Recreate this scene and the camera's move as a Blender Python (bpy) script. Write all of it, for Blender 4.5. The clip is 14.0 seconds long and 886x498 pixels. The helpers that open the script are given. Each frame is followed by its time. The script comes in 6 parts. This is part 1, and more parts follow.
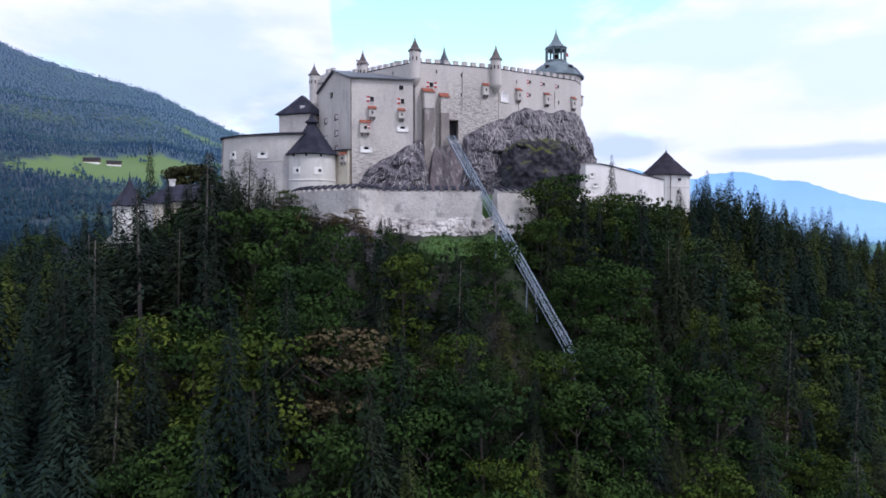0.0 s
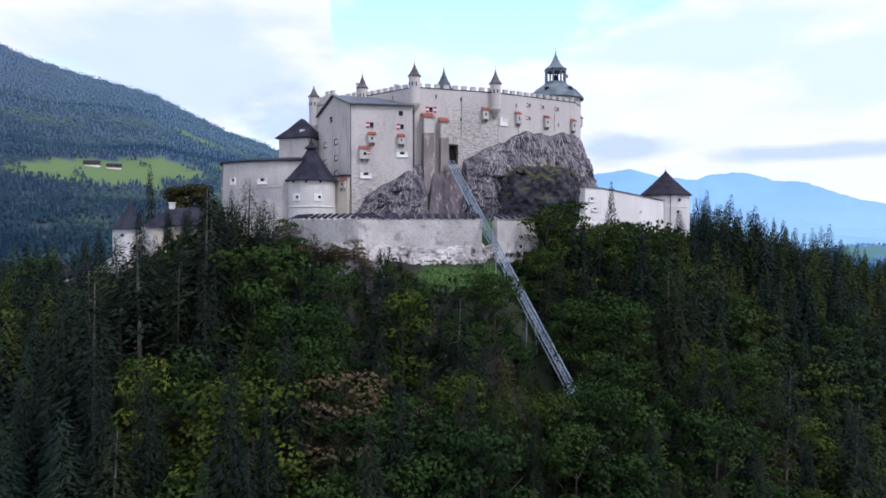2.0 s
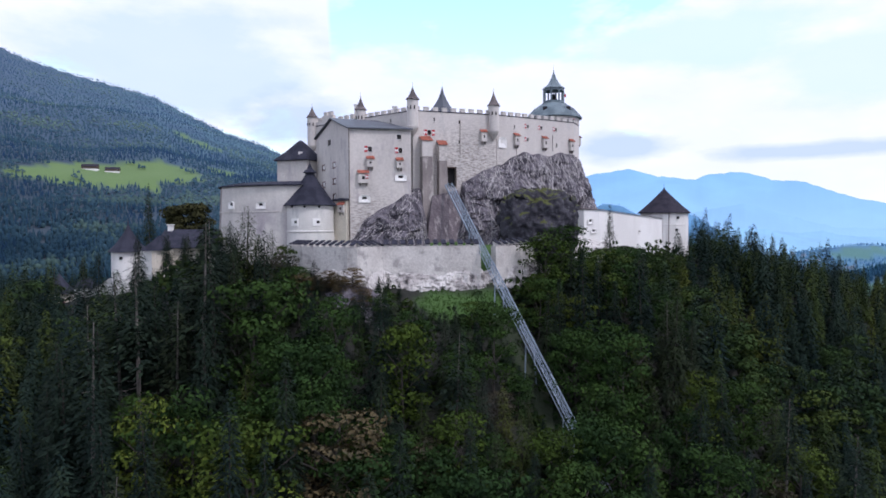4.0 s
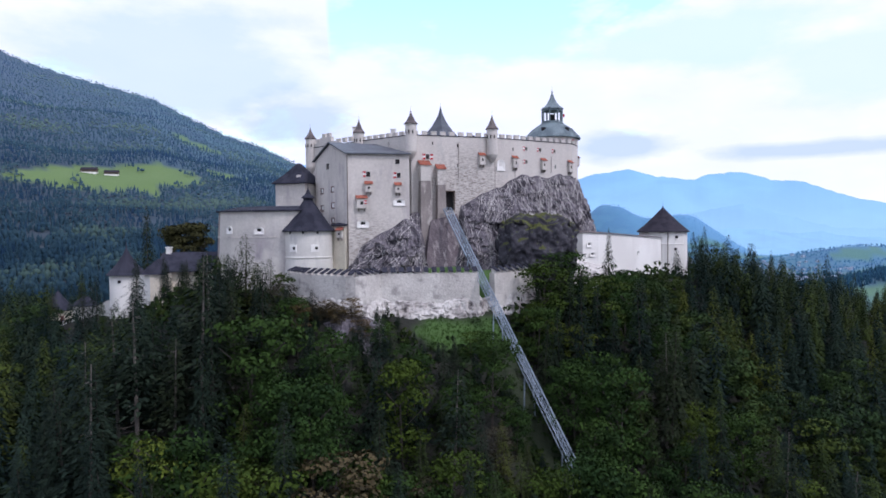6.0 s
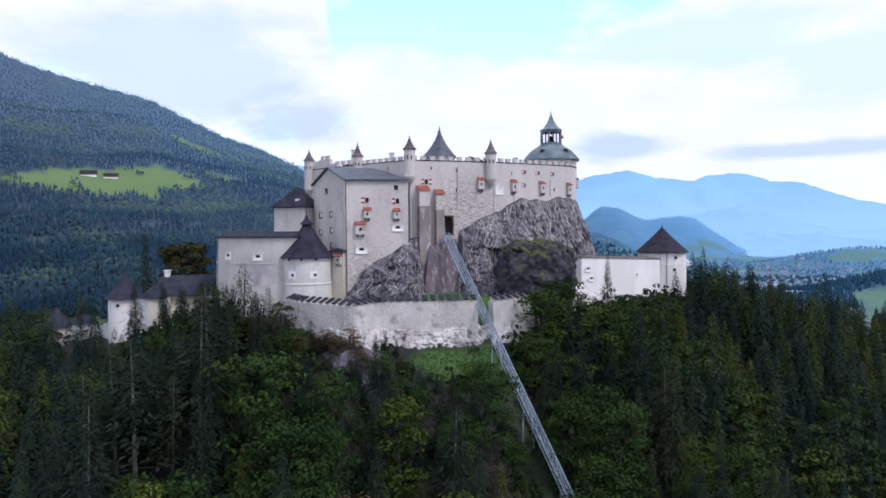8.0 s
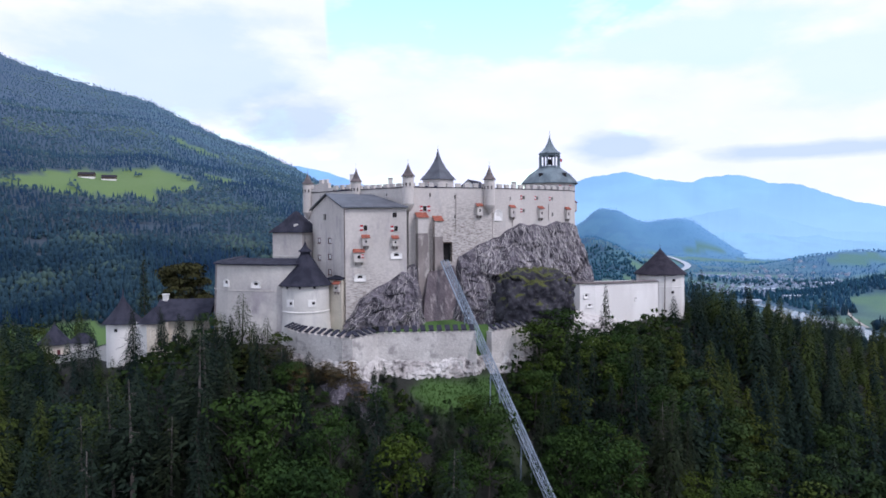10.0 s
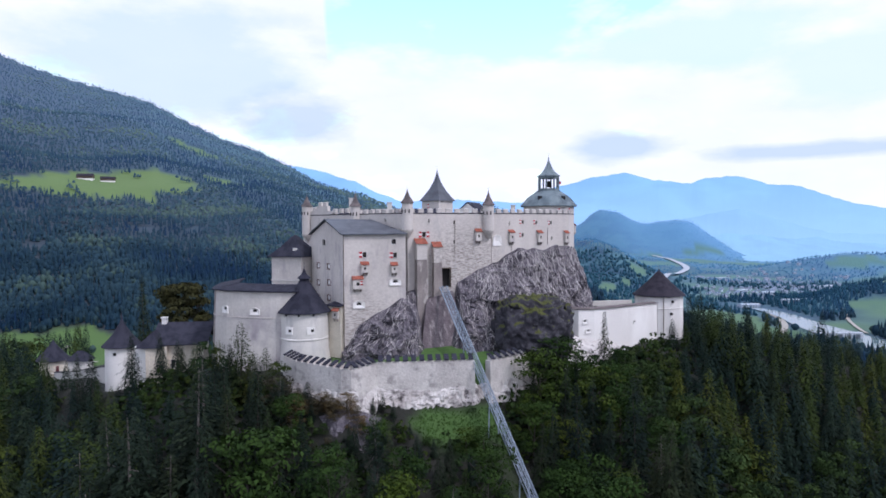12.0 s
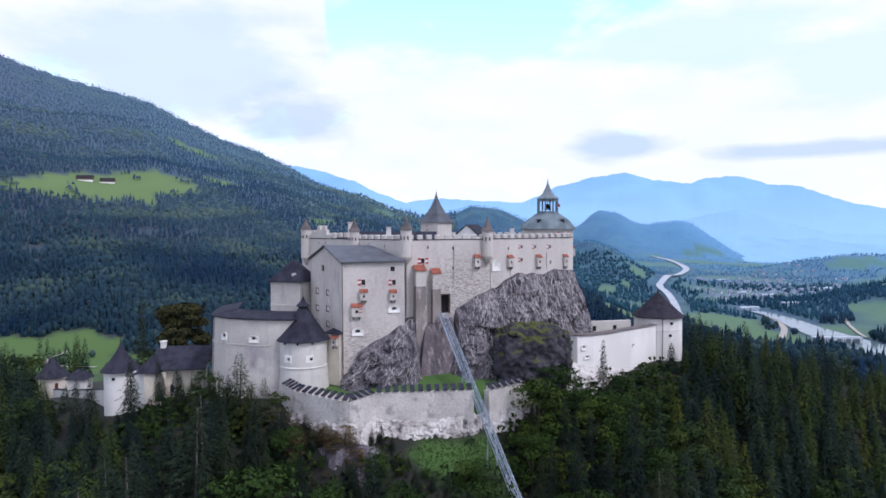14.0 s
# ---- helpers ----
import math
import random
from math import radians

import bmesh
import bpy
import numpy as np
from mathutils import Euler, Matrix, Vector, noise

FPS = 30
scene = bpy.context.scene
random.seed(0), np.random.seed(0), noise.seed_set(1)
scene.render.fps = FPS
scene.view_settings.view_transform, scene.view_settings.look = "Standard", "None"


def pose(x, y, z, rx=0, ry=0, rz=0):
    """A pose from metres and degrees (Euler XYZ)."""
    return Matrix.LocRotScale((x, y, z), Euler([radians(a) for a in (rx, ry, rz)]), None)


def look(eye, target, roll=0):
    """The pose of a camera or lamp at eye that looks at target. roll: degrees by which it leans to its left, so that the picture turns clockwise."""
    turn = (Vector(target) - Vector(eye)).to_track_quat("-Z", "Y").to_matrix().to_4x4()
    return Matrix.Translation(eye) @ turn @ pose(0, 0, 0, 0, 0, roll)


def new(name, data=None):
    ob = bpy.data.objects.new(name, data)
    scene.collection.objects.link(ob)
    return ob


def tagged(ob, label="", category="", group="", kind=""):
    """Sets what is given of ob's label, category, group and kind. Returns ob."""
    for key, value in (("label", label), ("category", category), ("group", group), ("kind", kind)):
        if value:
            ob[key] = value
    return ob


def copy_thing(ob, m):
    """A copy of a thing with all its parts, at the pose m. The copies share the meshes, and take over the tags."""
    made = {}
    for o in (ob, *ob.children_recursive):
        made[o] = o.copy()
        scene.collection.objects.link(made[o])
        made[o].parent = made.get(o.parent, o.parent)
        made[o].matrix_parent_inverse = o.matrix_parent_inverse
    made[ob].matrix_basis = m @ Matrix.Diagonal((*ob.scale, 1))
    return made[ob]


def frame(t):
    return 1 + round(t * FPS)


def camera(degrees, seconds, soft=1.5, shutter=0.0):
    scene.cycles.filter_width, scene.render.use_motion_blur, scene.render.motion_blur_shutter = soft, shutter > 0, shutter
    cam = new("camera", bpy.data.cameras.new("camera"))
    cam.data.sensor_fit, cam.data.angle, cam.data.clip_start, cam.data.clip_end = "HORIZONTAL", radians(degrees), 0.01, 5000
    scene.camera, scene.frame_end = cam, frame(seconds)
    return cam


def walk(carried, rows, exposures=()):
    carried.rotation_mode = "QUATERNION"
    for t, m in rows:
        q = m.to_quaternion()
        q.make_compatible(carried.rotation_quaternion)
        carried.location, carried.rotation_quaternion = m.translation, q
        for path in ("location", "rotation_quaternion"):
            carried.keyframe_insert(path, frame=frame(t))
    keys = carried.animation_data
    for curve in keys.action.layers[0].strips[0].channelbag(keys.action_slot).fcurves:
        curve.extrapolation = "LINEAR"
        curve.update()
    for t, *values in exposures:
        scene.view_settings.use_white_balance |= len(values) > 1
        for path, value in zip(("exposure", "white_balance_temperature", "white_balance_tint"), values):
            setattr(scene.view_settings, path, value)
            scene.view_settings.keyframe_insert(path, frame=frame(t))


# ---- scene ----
# World: z = 0 at the height of the first eye, y ahead, x to the right, metres.
cam = camera(68.0, 14.0, soft=1.7)
# seconds, x, y, z, yaw, pitch, lean to the right
ROWS = [
    (0.0, 0.000, -0.000, 0.000, -0.000, -2.000, -0.000),
    (0.5, 0.033, 0.103, 1.710, 0.007, -1.993, 0.020),
    (1.0, 0.079, 0.169, 3.381, 0.011, -1.991, 0.034),
    (1.5, 0.111, 0.201, 4.925, 0.017, -1.984, 0.036),
    (2.0, 0.116, 0.214, 6.407, 0.015, -1.989, 0.065),
    (2.5, 0.142, 0.255, 7.926, 0.005, -1.994, 0.123),
    (3.0, 0.118, 0.284, 9.406, -0.024, -2.000, 0.191),
    (5.5, 0.405, 0.675, 17.023, -0.116, -2.000, 0.431),
    (6.0, 0.452, 0.809, 18.653, -0.125, -2.014, 0.461),
    (6.5, 0.495, 0.930, 20.243, -0.139, -2.024, 0.482),
    (7.0, 0.568, 1.012, 21.815, -0.149, -2.010, 0.504),
    (7.5, 0.679, 1.059, 23.381, -0.158, -1.994, 0.511),
    (8.0, 0.699, 1.165, 25.075, -0.169, -1.990, 0.488),
    (10.5, 0.740, 1.343, 33.751, -0.339, -1.998, 0.337),
    (11.0, 0.724, 1.383, 35.452, -0.350, -2.010, 0.283),
    (11.5, 0.719, 1.474, 37.090, -0.366, -2.014, 0.252),
    (12.0, 0.783, 1.487, 38.827, -0.384, -2.024, 0.268),
    (12.5, 0.825, 1.628, 40.635, -0.393, -2.053, 0.276),
    (13.0, 0.920, 1.693, 42.407, -0.394, -2.078, 0.266),
    (13.5, 0.966, 1.753, 44.176, -0.392, -2.099, 0.255),
    (14.0, 1.032, 1.766, 46.000, -0.405, -2.127, 0.234),
]
walk(cam, [(t, pose(x, y, z, 90 + pitch, lean, yaw)) for t, x, y, z, yaw, pitch, lean in ROWS], [(0, 0.0, 5850, 21), (14, 0.0, 5850, 21)])

# ------------------------------------------------------------------ sky and sun
SUN_AZ, SUN_EL = radians(128), radians(52)      # from +y, clockwise: behind the camera's right shoulder
world = bpy.data.worlds.new("sky")
scene.world = world
world.use_nodes = True
wn, wl = world.node_tree.nodes, world.node_tree.links
wn.clear()


def wnode(kind, **put):
    n = wn.new(kind)
    for k, v in put.items():
        n.inputs[k].default_value = v
    return n


sky = wn.new("ShaderNodeTexSky")
sky.sky_type, sky.sun_disc, sky.sun_elevation, sky.sun_rotation = "NISHITA", False, SUN_EL, SUN_AZ
sky.air_density, sky.dust_density = 1.0, 0.6
coord = wn.new("ShaderNodeTexCoord")
flat = wn.new("ShaderNodeMapping")
flat.inputs["Scale"].default_value = (1.0, 1.0, 2.6)
wl.new(coord.outputs["Generated"], flat.inputs["Vector"])
puffs = wnode("ShaderNodeTexNoise", Scale=3.4, Detail=7.0, Roughness=0.56, Distortion=0.25)
wl.new(flat.outputs[0], puffs.inputs["Vector"])
fine = wnode("ShaderNodeTexNoise", Scale=9.0, Detail=6.0, Roughness=0.55)
wl.new(flat.outputs[0], fine.inputs["Vector"])


def gap(direction, spread, soft):
    """How far a gap between the clouds reaches: 1 in its middle, 0 outside; ragged by the fine noise."""
    off = wn.new("ShaderNodeVectorMath")
    off.operation = "SUBTRACT"
    off.inputs[1].default_value = Vector(direction).normalized()
    wl.new(coord.outputs["Generated"], off.inputs[0])
    wide = wn.new("ShaderNodeVectorMath")
    wide.operation = "MULTIPLY"
    wide.inputs[1].default_value = [1 / s for s in spread]
    wl.new(off.outputs[0], wide.inputs[0])
    far = wn.new("ShaderNodeVectorMath")
    far.operation = "LENGTH"
    wl.new(wide.outputs[0], far.inputs[0])
    rag = wn.new("ShaderNodeMath")
    rag.operation = "MULTIPLY_ADD"
    wl.new(fine.outputs["Fac"], rag.inputs[0])
    rag.inputs[1].default_value = 1.5
    wl.new(far.outputs["Value"], rag.inputs[2])
    fall = wn.new("ShaderNodeMapRange")
    fall.inputs["From Min"].default_value = 1.75 + soft
    fall.inputs["From Max"].default_value = 1.75 - soft
    wl.new(rag.outputs[0], fall.inputs["Value"])
    return fall.outputs[0]


holes = [gap((0.06, 1, 0.375), (0.25, 1.0, 0.115), 0.22), gap((-0.40, 1, 0.245), (0.17, 1.0, 0.075), 0.30),
         gap((0.27, 1, 0.115), (0.07, 1.0, 0.020), 0.35), gap((0.56, 1, 0.112), (0.10, 1.0, 0.011), 0.35), gap((0.37, 1, 0.275), (0.16, 1.0, 0.036), 0.28),
         gap((-0.215, 1, 0.165), (0.075, 1.0, 0.034), 0.32), gap((0.66, 1, 0.25), (0.10, 1.0, 0.045), 0.28)]
cover = wnode("ShaderNodeMapRange", **{"From Min": 0.30, "From Max": 0.44})
wl.new(puffs.outputs["Fac"], cover.inputs["Value"])
clouds = cover.outputs[0]
cut = wn.new("ShaderNodeMath")
cut.operation = "SUBTRACT"
cut.use_clamp = True
wl.new(clouds, cut.inputs[0])
sky_axes = wn.new("ShaderNodeSeparateXYZ")        # a made-up straight upright edge cuts off the clear sky on its left
wl.new(coord.outputs["Generated"], sky_axes.inputs[0])
hard_edge = wnode("ShaderNodeMapRange", **{"From Min": -0.162, "From Max": -0.156})
wl.new(sky_axes.outputs["X"], hard_edge.inputs["Value"])
clear = wn.new("ShaderNodeMath")
clear.operation = "MULTIPLY"
wl.new(holes[0], clear.inputs[0])
wl.new(hard_edge.outputs[0], clear.inputs[1])
wl.new(clear.outputs[0], cut.inputs[1])
clouds = cut.outputs[0]
thin = wn.new("ShaderNodeMath")
thin.operation = "MAXIMUM"
thin.inputs[1].default_value = 0.10
wl.new(clouds, thin.inputs[0])
blue = wn.new("ShaderNodeVectorMath")
blue.operation = "MULTIPLY"
blue.inputs[1].default_value = (0.36, 0.41, 0.25)
wl.new(sky.outputs[0], blue.inputs[0])
shade = wn.new("ShaderNodeMixRGB")
shade.inputs[1].default_value = (0.86, 0.93, 1.10, 1)
shade.inputs[2].default_value = (1.10, 1.12, 1.20, 1)
wl.new(fine.outputs["Fac"], shade.inputs[0])
mixed = wn.new("ShaderNodeMixRGB")
wl.new(thin.outputs[0], mixed.inputs[0])
wl.new(blue.outputs[0], mixed.inputs[1])
wl.new(shade.outputs[0], mixed.inputs[2])
last = mixed.outputs[0]
for h, deep, hue in zip(holes[1:], (0.70, 0.85, 0.8, 0.8, 0.75, 0.8), ((0.66, 0.83, 0.98), (0.60, 0.75, 0.90), (0.58, 0.73, 0.88), (0.76, 0.97, 1.02), (0.58, 0.73, 0.94), (0.80, 0.97, 1.02))):
    amount = wn.new("ShaderNodeMath")
    amount.operation = "MULTIPLY"
    amount.inputs[1].default_value = deep
    wl.new(h, amount.inputs[0])
    grey = wn.new("ShaderNodeMixRGB")
    wl.new(amount.outputs[0], grey.inputs[0])
    wl.new(last, grey.inputs[1])
    grey.inputs[2].default_value = (*hue, 1)
    last = grey.outputs[0]
back = wnode("ShaderNodeBackground", Strength=1.0)
wl.new(last, back.inputs["Color"])
wl.new(back.outputs[0], wn.new("ShaderNodeOutputWorld").inputs[0])

sun = new("sun", bpy.data.lights.new("sun", "SUN"))
sun.data.energy, sun.data.angle, sun.data.color = 2.1, radians(10), (1.0, 0.95, 0.88)
sun.matrix_world = look((0, 0, 300), Vector((0, 0, 300)) - Vector((math.sin(SUN_AZ) * math.cos(SUN_EL), math.cos(SUN_AZ) * math.cos(SUN_EL), math.sin(SUN_EL))))
scene.view_settings.exposure = 0.0


# ------------------------------------------------------------------ materials
def material(name, base, other=None, rough=0.85, coarse=0.25, grain=3.0, bump=0.3, depth=0.05, stain=None, streak=1.0, metal=0.0,
             tint=None, patch=None, spread=(0.42, 0.62), moss=None, veins=None, gloss=0.25, mottle=0.55, beyond=None, courses=(1.3, 1.3, 3.6)):
    """A weathered surface. base and other mix by coarse noise (scale coarse per metre, stretched upright by streak), grain adds fine mottling and relief.
    stain: a third colour in blotches. tint: 'object' or 'tree' varies the whole piece. patch: (x, y, z, radius, colour) of one stained stretch."""
    m = bpy.data.materials.new(name)
    m.use_nodes = True
    n, l = m.node_tree.nodes, m.node_tree.links
    bsdf = n["Principled BSDF"]
    bsdf.inputs["Roughness"].default_value, bsdf.inputs["Metallic"].default_value = rough, metal
    place = n.new("ShaderNodeNewGeometry").outputs["Position"]
    tall = n.new("ShaderNodeMapping")
    tall.inputs["Scale"].default_value = (1, 1, 1 / streak)
    l.new(place, tall.inputs["Vector"])

    def noisy(scale, detail=5.0, source=None):
        t = n.new("ShaderNodeTexNoise")
        t.inputs["Scale"].default_value, t.inputs["Detail"].default_value = scale, detail
        l.new(source or tall.outputs[0], t.inputs["Vector"])
        return t.outputs["Fac"]

    def ramp(value, lo, hi, a=0.0, b=1.0):
        r = n.new("ShaderNodeMapRange")
        for k, v in (("From Min", lo), ("From Max", hi), ("To Min", a), ("To Max", b)):
            r.inputs[k].default_value = v
        l.new(value, r.inputs["Value"])
        return r.outputs[0]

    def mix(fac, a, b, kind="MIX"):
        x = n.new("ShaderNodeMixRGB")
        x.blend_type = kind
        for slot, v in ((0, fac), (1, a), (2, b)):
            if isinstance(v, (tuple, float, int)):
                x.inputs[slot].default_value = (*v, 1) if isinstance(v, tuple) else v
            else:
                l.new(v, x.inputs[slot])
        return x.outputs[0]

    other = other or tuple(c * 0.75 for c in base)
    colour = mix(ramp(noisy(coarse), *spread), base, other)
    fine = noisy(grain, 4.0, place)
    if stain:
        colour = mix(ramp(noisy(coarse * 2.3 + 0.07, 6.0), 0.55, 0.68), colour, stain)
    if patch:
        x, y, z, radius, dark = patch
        off = n.new("ShaderNodeVectorMath")
        off.operation = "DISTANCE"
        off.inputs[1].default_value = (x, y, z)
        l.new(place, off.inputs[0])
        near = ramp(off.outputs["Value"], radius, radius * 0.35)
        rag = n.new("ShaderNodeMath")
        rag.operation = "MULTIPLY"
        l.new(near, rag.inputs[0])
        course = n.new("ShaderNodeMapping")      # worn in lines along the courses of the masonry
        course.inputs["Scale"].default_value = courses
        l.new(place, course.inputs["Vector"])
        l.new(ramp(noisy(0.9, 9.0, course.outputs[0]), 0.40, 0.66), rag.inputs[1])
        colour = mix(rag.outputs[0], colour, dark)
    if veins:      # (colour, scale, share): pale broken ledges and bare twigs over the rock
        w = n.new("ShaderNodeTexNoise")
        w.inputs["Scale"].default_value, w.inputs["Detail"].default_value, w.inputs["Distortion"].default_value = veins[1], 3.5, 1.8
        lean = n.new("ShaderNodeMapping")
        lean.inputs["Rotation"].default_value, lean.inputs["Scale"].default_value = (0.2, 0.7, 0.3), (1.0, 1.0, 0.45)
        l.new(place, lean.inputs["Vector"])
        l.new(lean.outputs[0], w.inputs["Vector"])
        near = n.new("ShaderNodeMath")
        near.operation = "SUBTRACT"
        near.inputs[1].default_value = 0.5
        l.new(w.outputs["Fac"], near.inputs[0])
        size = n.new("ShaderNodeMath")
        size.operation = "ABSOLUTE"
        l.new(near.outputs[0], size.inputs[0])
        colour = mix(ramp(size.outputs[0], veins[2], veins[2] * 0.25, 0.0, 0.9), colour, veins[0])
    if moss:
        up = n.new("ShaderNodeSeparateXYZ")
        l.new(n.new("ShaderNodeNewGeometry").outputs["Normal"], up.inputs[0])
        both = n.new("ShaderNodeMath")
        both.operation = "MULTIPLY_ADD"
        l.new(noisy(0.13, 4.0, place), both.inputs[0])
        both.inputs[1].default_value = 2.4
        l.new(up.outputs["Z"], both.inputs[2])
        colour = mix(ramp(both.outputs[0], *moss[1]), colour, moss[0])
    if beyond:     # (y0, y1, colour): distance haze painted into the colour, stronger with y
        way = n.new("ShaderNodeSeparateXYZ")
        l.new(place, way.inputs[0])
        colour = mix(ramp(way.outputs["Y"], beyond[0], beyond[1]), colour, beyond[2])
    colour = mix(ramp(fine, 0.25, 0.75, 0.0, mottle), colour, mix(1.0, colour, (0.55, 0.55, 0.55), "MULTIPLY"))
    if tint:
        if tint == "object":
            source = n.new("ShaderNodeObjectInfo").outputs["Random"]
        else:
            a = n.new("ShaderNodeAttribute")
            a.attribute_name = "tint"
            source = a.outputs["Fac"]
        band = n.new("ShaderNodeValToRGB")
        e = band.color_ramp.elements
        e[0].color, e[1].color = ((0.62, 0.74, 0.80, 1), (1.55, 1.30, 0.72, 1)) if tint in ("object", "tree") else ((0.60, 0.72, 0.88, 1), (2.0, 1.7, 0.95, 1)) if tint == "far" else ((0.80, 0.84, 0.88, 1), (1.25, 1.22, 1.08, 1))
        for at, c in ((0.35, (0.85, 0.95, 0.85, 1)), (0.75, (1.1, 1.12, 0.92, 1))):
            e.new(at).color = c
        l.new(source, band.inputs[0])
        colour = mix(1.0, colour, band.outputs[0], "MULTIPLY")
    l.new(colour, bsdf.inputs["Base Color"])
    if bump:
        b = n.new("ShaderNodeBump")
        b.inputs["Strength"].default_value, b.inputs["Distance"].default_value = bump, depth
        l.new(fine, b.inputs["Height"])
        l.new(b.outputs[0], bsdf.inputs["Normal"])
    bsdf.inputs["Specular IOR Level"].default_value = gloss
    return m


PLASTER = material("plaster_grey_pink", (0.635, 0.59, 0.545), (0.54, 0.50, 0.465), coarse=0.16, streak=2.6, bump=0.9, grain=2.4, stain=(0.545, 0.515, 0.485), spread=(0.36, 0.72), patch=(8, 173.5, 28, 14, (0.26, 0.23, 0.21)), mottle=0.36)
PLASTER_BLOCK = material("plaster_block", (0.64, 0.595, 0.55), (0.555, 0.515, 0.478), coarse=0.16, streak=3.2, grain=1.6, bump=0.6, stain=(0.47, 0.43, 0.42), patch=(-17, 164, 12.5, 12, (0.28, 0.245, 0.225)), mottle=0.36)
RAMPART = material("rampart_plaster", (0.61, 0.58, 0.535), (0.51, 0.48, 0.445), coarse=0.14, streak=3.2, grain=1.6, bump=0.6, patch=(-43, 163.5, 6.0, 15, (0.25, 0.22, 0.255)), courses=(0.22, 0.22, 0.16), mottle=0.36)
LIME = material("limewash", (0.67, 0.645, 0.605), (0.58, 0.555, 0.52), coarse=0.12, streak=2.5, stain=(0.49, 0.475, 0.465), bump=0.4, mottle=0.32)
WHITE = material("whitewash", (0.83, 0.81, 0.775), (0.71, 0.685, 0.65), coarse=0.10, streak=3.0, bump=0.25, mottle=0.28)
CREAM = material("cream_plaster", (0.70, 0.635, 0.53), (0.60, 0.545, 0.455), coarse=0.15, bump=0.25)
RUBBLE = material("bailey_stone", (0.64, 0.61, 0.57), (0.51, 0.48, 0.45), coarse=0.16, stain=(0.37, 0.345, 0.33), grain=2.0, bump=0.9, depth=0.15)
DARKSTONE = material("buttress_stone", (0.33, 0.29, 0.27), (0.23, 0.20, 0.19), coarse=0.25, streak=2.0, stain=(0.46, 0.42, 0.39), bump=0.8, depth=0.1)
ROCK = material("crag_rock", (0.125, 0.112, 0.130), (0.034, 0.031, 0.040), coarse=0.40, streak=1.4, stain=(0.20, 0.18, 0.19), grain=1.2, bump=0.8, depth=0.3, veins=((0.40, 0.375, 0.38), 0.6, 0.011))
PALEROCK = material("pale_rock", (0.62, 0.59, 0.56), (0.40, 0.37, 0.35), coarse=0.22, stain=(0.13, 0.115, 0.115), grain=0.7, bump=0.8, depth=0.3)
DARKROCK = material("dark_boulder_rock", (0.058, 0.056, 0.068), (0.025, 0.024, 0.032), coarse=0.5, stain=(0.105, 0.100, 0.115), grain=0.9, bump=1.0, depth=0.4, moss=((0.070, 0.078, 0.022), (1.72, 1.90)))
MASONRY = material("retaining_masonry", (0.165, 0.138, 0.148), (0.10, 0.083, 0.092), coarse=0.45, streak=4.5, stain=(0.31, 0.275, 0.275), grain=1.6, bump=0.9, depth=0.3)
GRASS = material("lawn", (0.050, 0.112, 0.017), (0.034, 0.080, 0.014), coarse=0.3, grain=2.5, bump=0.6, depth=0.15)
SHINGLE = material("dark_shingle", (0.040, 0.041, 0.058), (0.023, 0.024, 0.036), coarse=0.5, grain=5.0, bump=0.7, streak=3.0, rough=0.85, gloss=0.12)
BROWNROOF = material("brown_shingle", (0.040, 0.036, 0.048), (0.025, 0.023, 0.033), coarse=0.5, grain=5.0, bump=0.7, rough=0.85, gloss=0.12)
WALLCAP = material("worn_shingle_coping", (0.17, 0.145, 0.14), (0.11, 0.095, 0.095), coarse=0.5, grain=5.0, bump=0.7, rough=0.85, gloss=0.12)
SLATEBLUE = material("slate_sheet", (0.105, 0.115, 0.135), (0.07, 0.075, 0.09), coarse=0.3, grain=4.0, bump=0.3, rough=0.45)
COPPER = material("patina_copper", (0.185, 0.235, 0.255), (0.115, 0.15, 0.17), coarse=0.4, streak=4.0, grain=3.0, bump=0.3, rough=0.55)
TILE = material("red_tile", (0.36, 0.115, 0.075), (0.25, 0.085, 0.06), coarse=1.2, grain=5.0, bump=0.6, tint=None)
RED = material("shutter_red", (0.55, 0.035, 0.045), (0.42, 0.03, 0.04), coarse=1.0, bump=0.1, rough=0.6)
OXBLOOD = material("dark_red_frame", (0.16, 0.045, 0.05), (0.11, 0.035, 0.04), coarse=1.0, bump=0.1, rough=0.7)
PAINT = material("shutter_white", (0.82, 0.80, 0.78), (0.72, 0.70, 0.68), coarse=1.0, bump=0.1, rough=0.6)
# near-black, standing in for shade inside openings; also colours the bell
DARK = material("interior_shade_and_bell", (0.025, 0.023, 0.024), (0.015, 0.014, 0.015), bump=0.0, rough=0.9)
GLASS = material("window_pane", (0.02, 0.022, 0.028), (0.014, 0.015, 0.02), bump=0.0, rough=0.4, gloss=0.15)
TIMBER = material("weathered_timber", (0.13, 0.095, 0.075), (0.08, 0.06, 0.05), coarse=1.5, streak=4.0, grain=6.0, bump=0.4)
STEEL = material("grey_painted_steel", (0.30, 0.36, 0.43), (0.22, 0.27, 0.33), coarse=0.6, grain=4.0, bump=0.1, rough=0.45, metal=0.25)
BARK = material("bark", (0.070, 0.060, 0.052), (0.042, 0.036, 0.032), coarse=0.8, streak=5.0, grain=5.0, bump=0.5)
DEADWOOD = material("pale_dead_bark", (0.17, 0.15, 0.135), (0.10, 0.09, 0.08), coarse=0.8, streak=5.0, grain=5.0, bump=0.5)
STEMS = material("bare_stems", (0.62, 0.585, 0.57), (0.42, 0.39, 0.39), coarse=0.5, grain=3.0, bump=0.0)
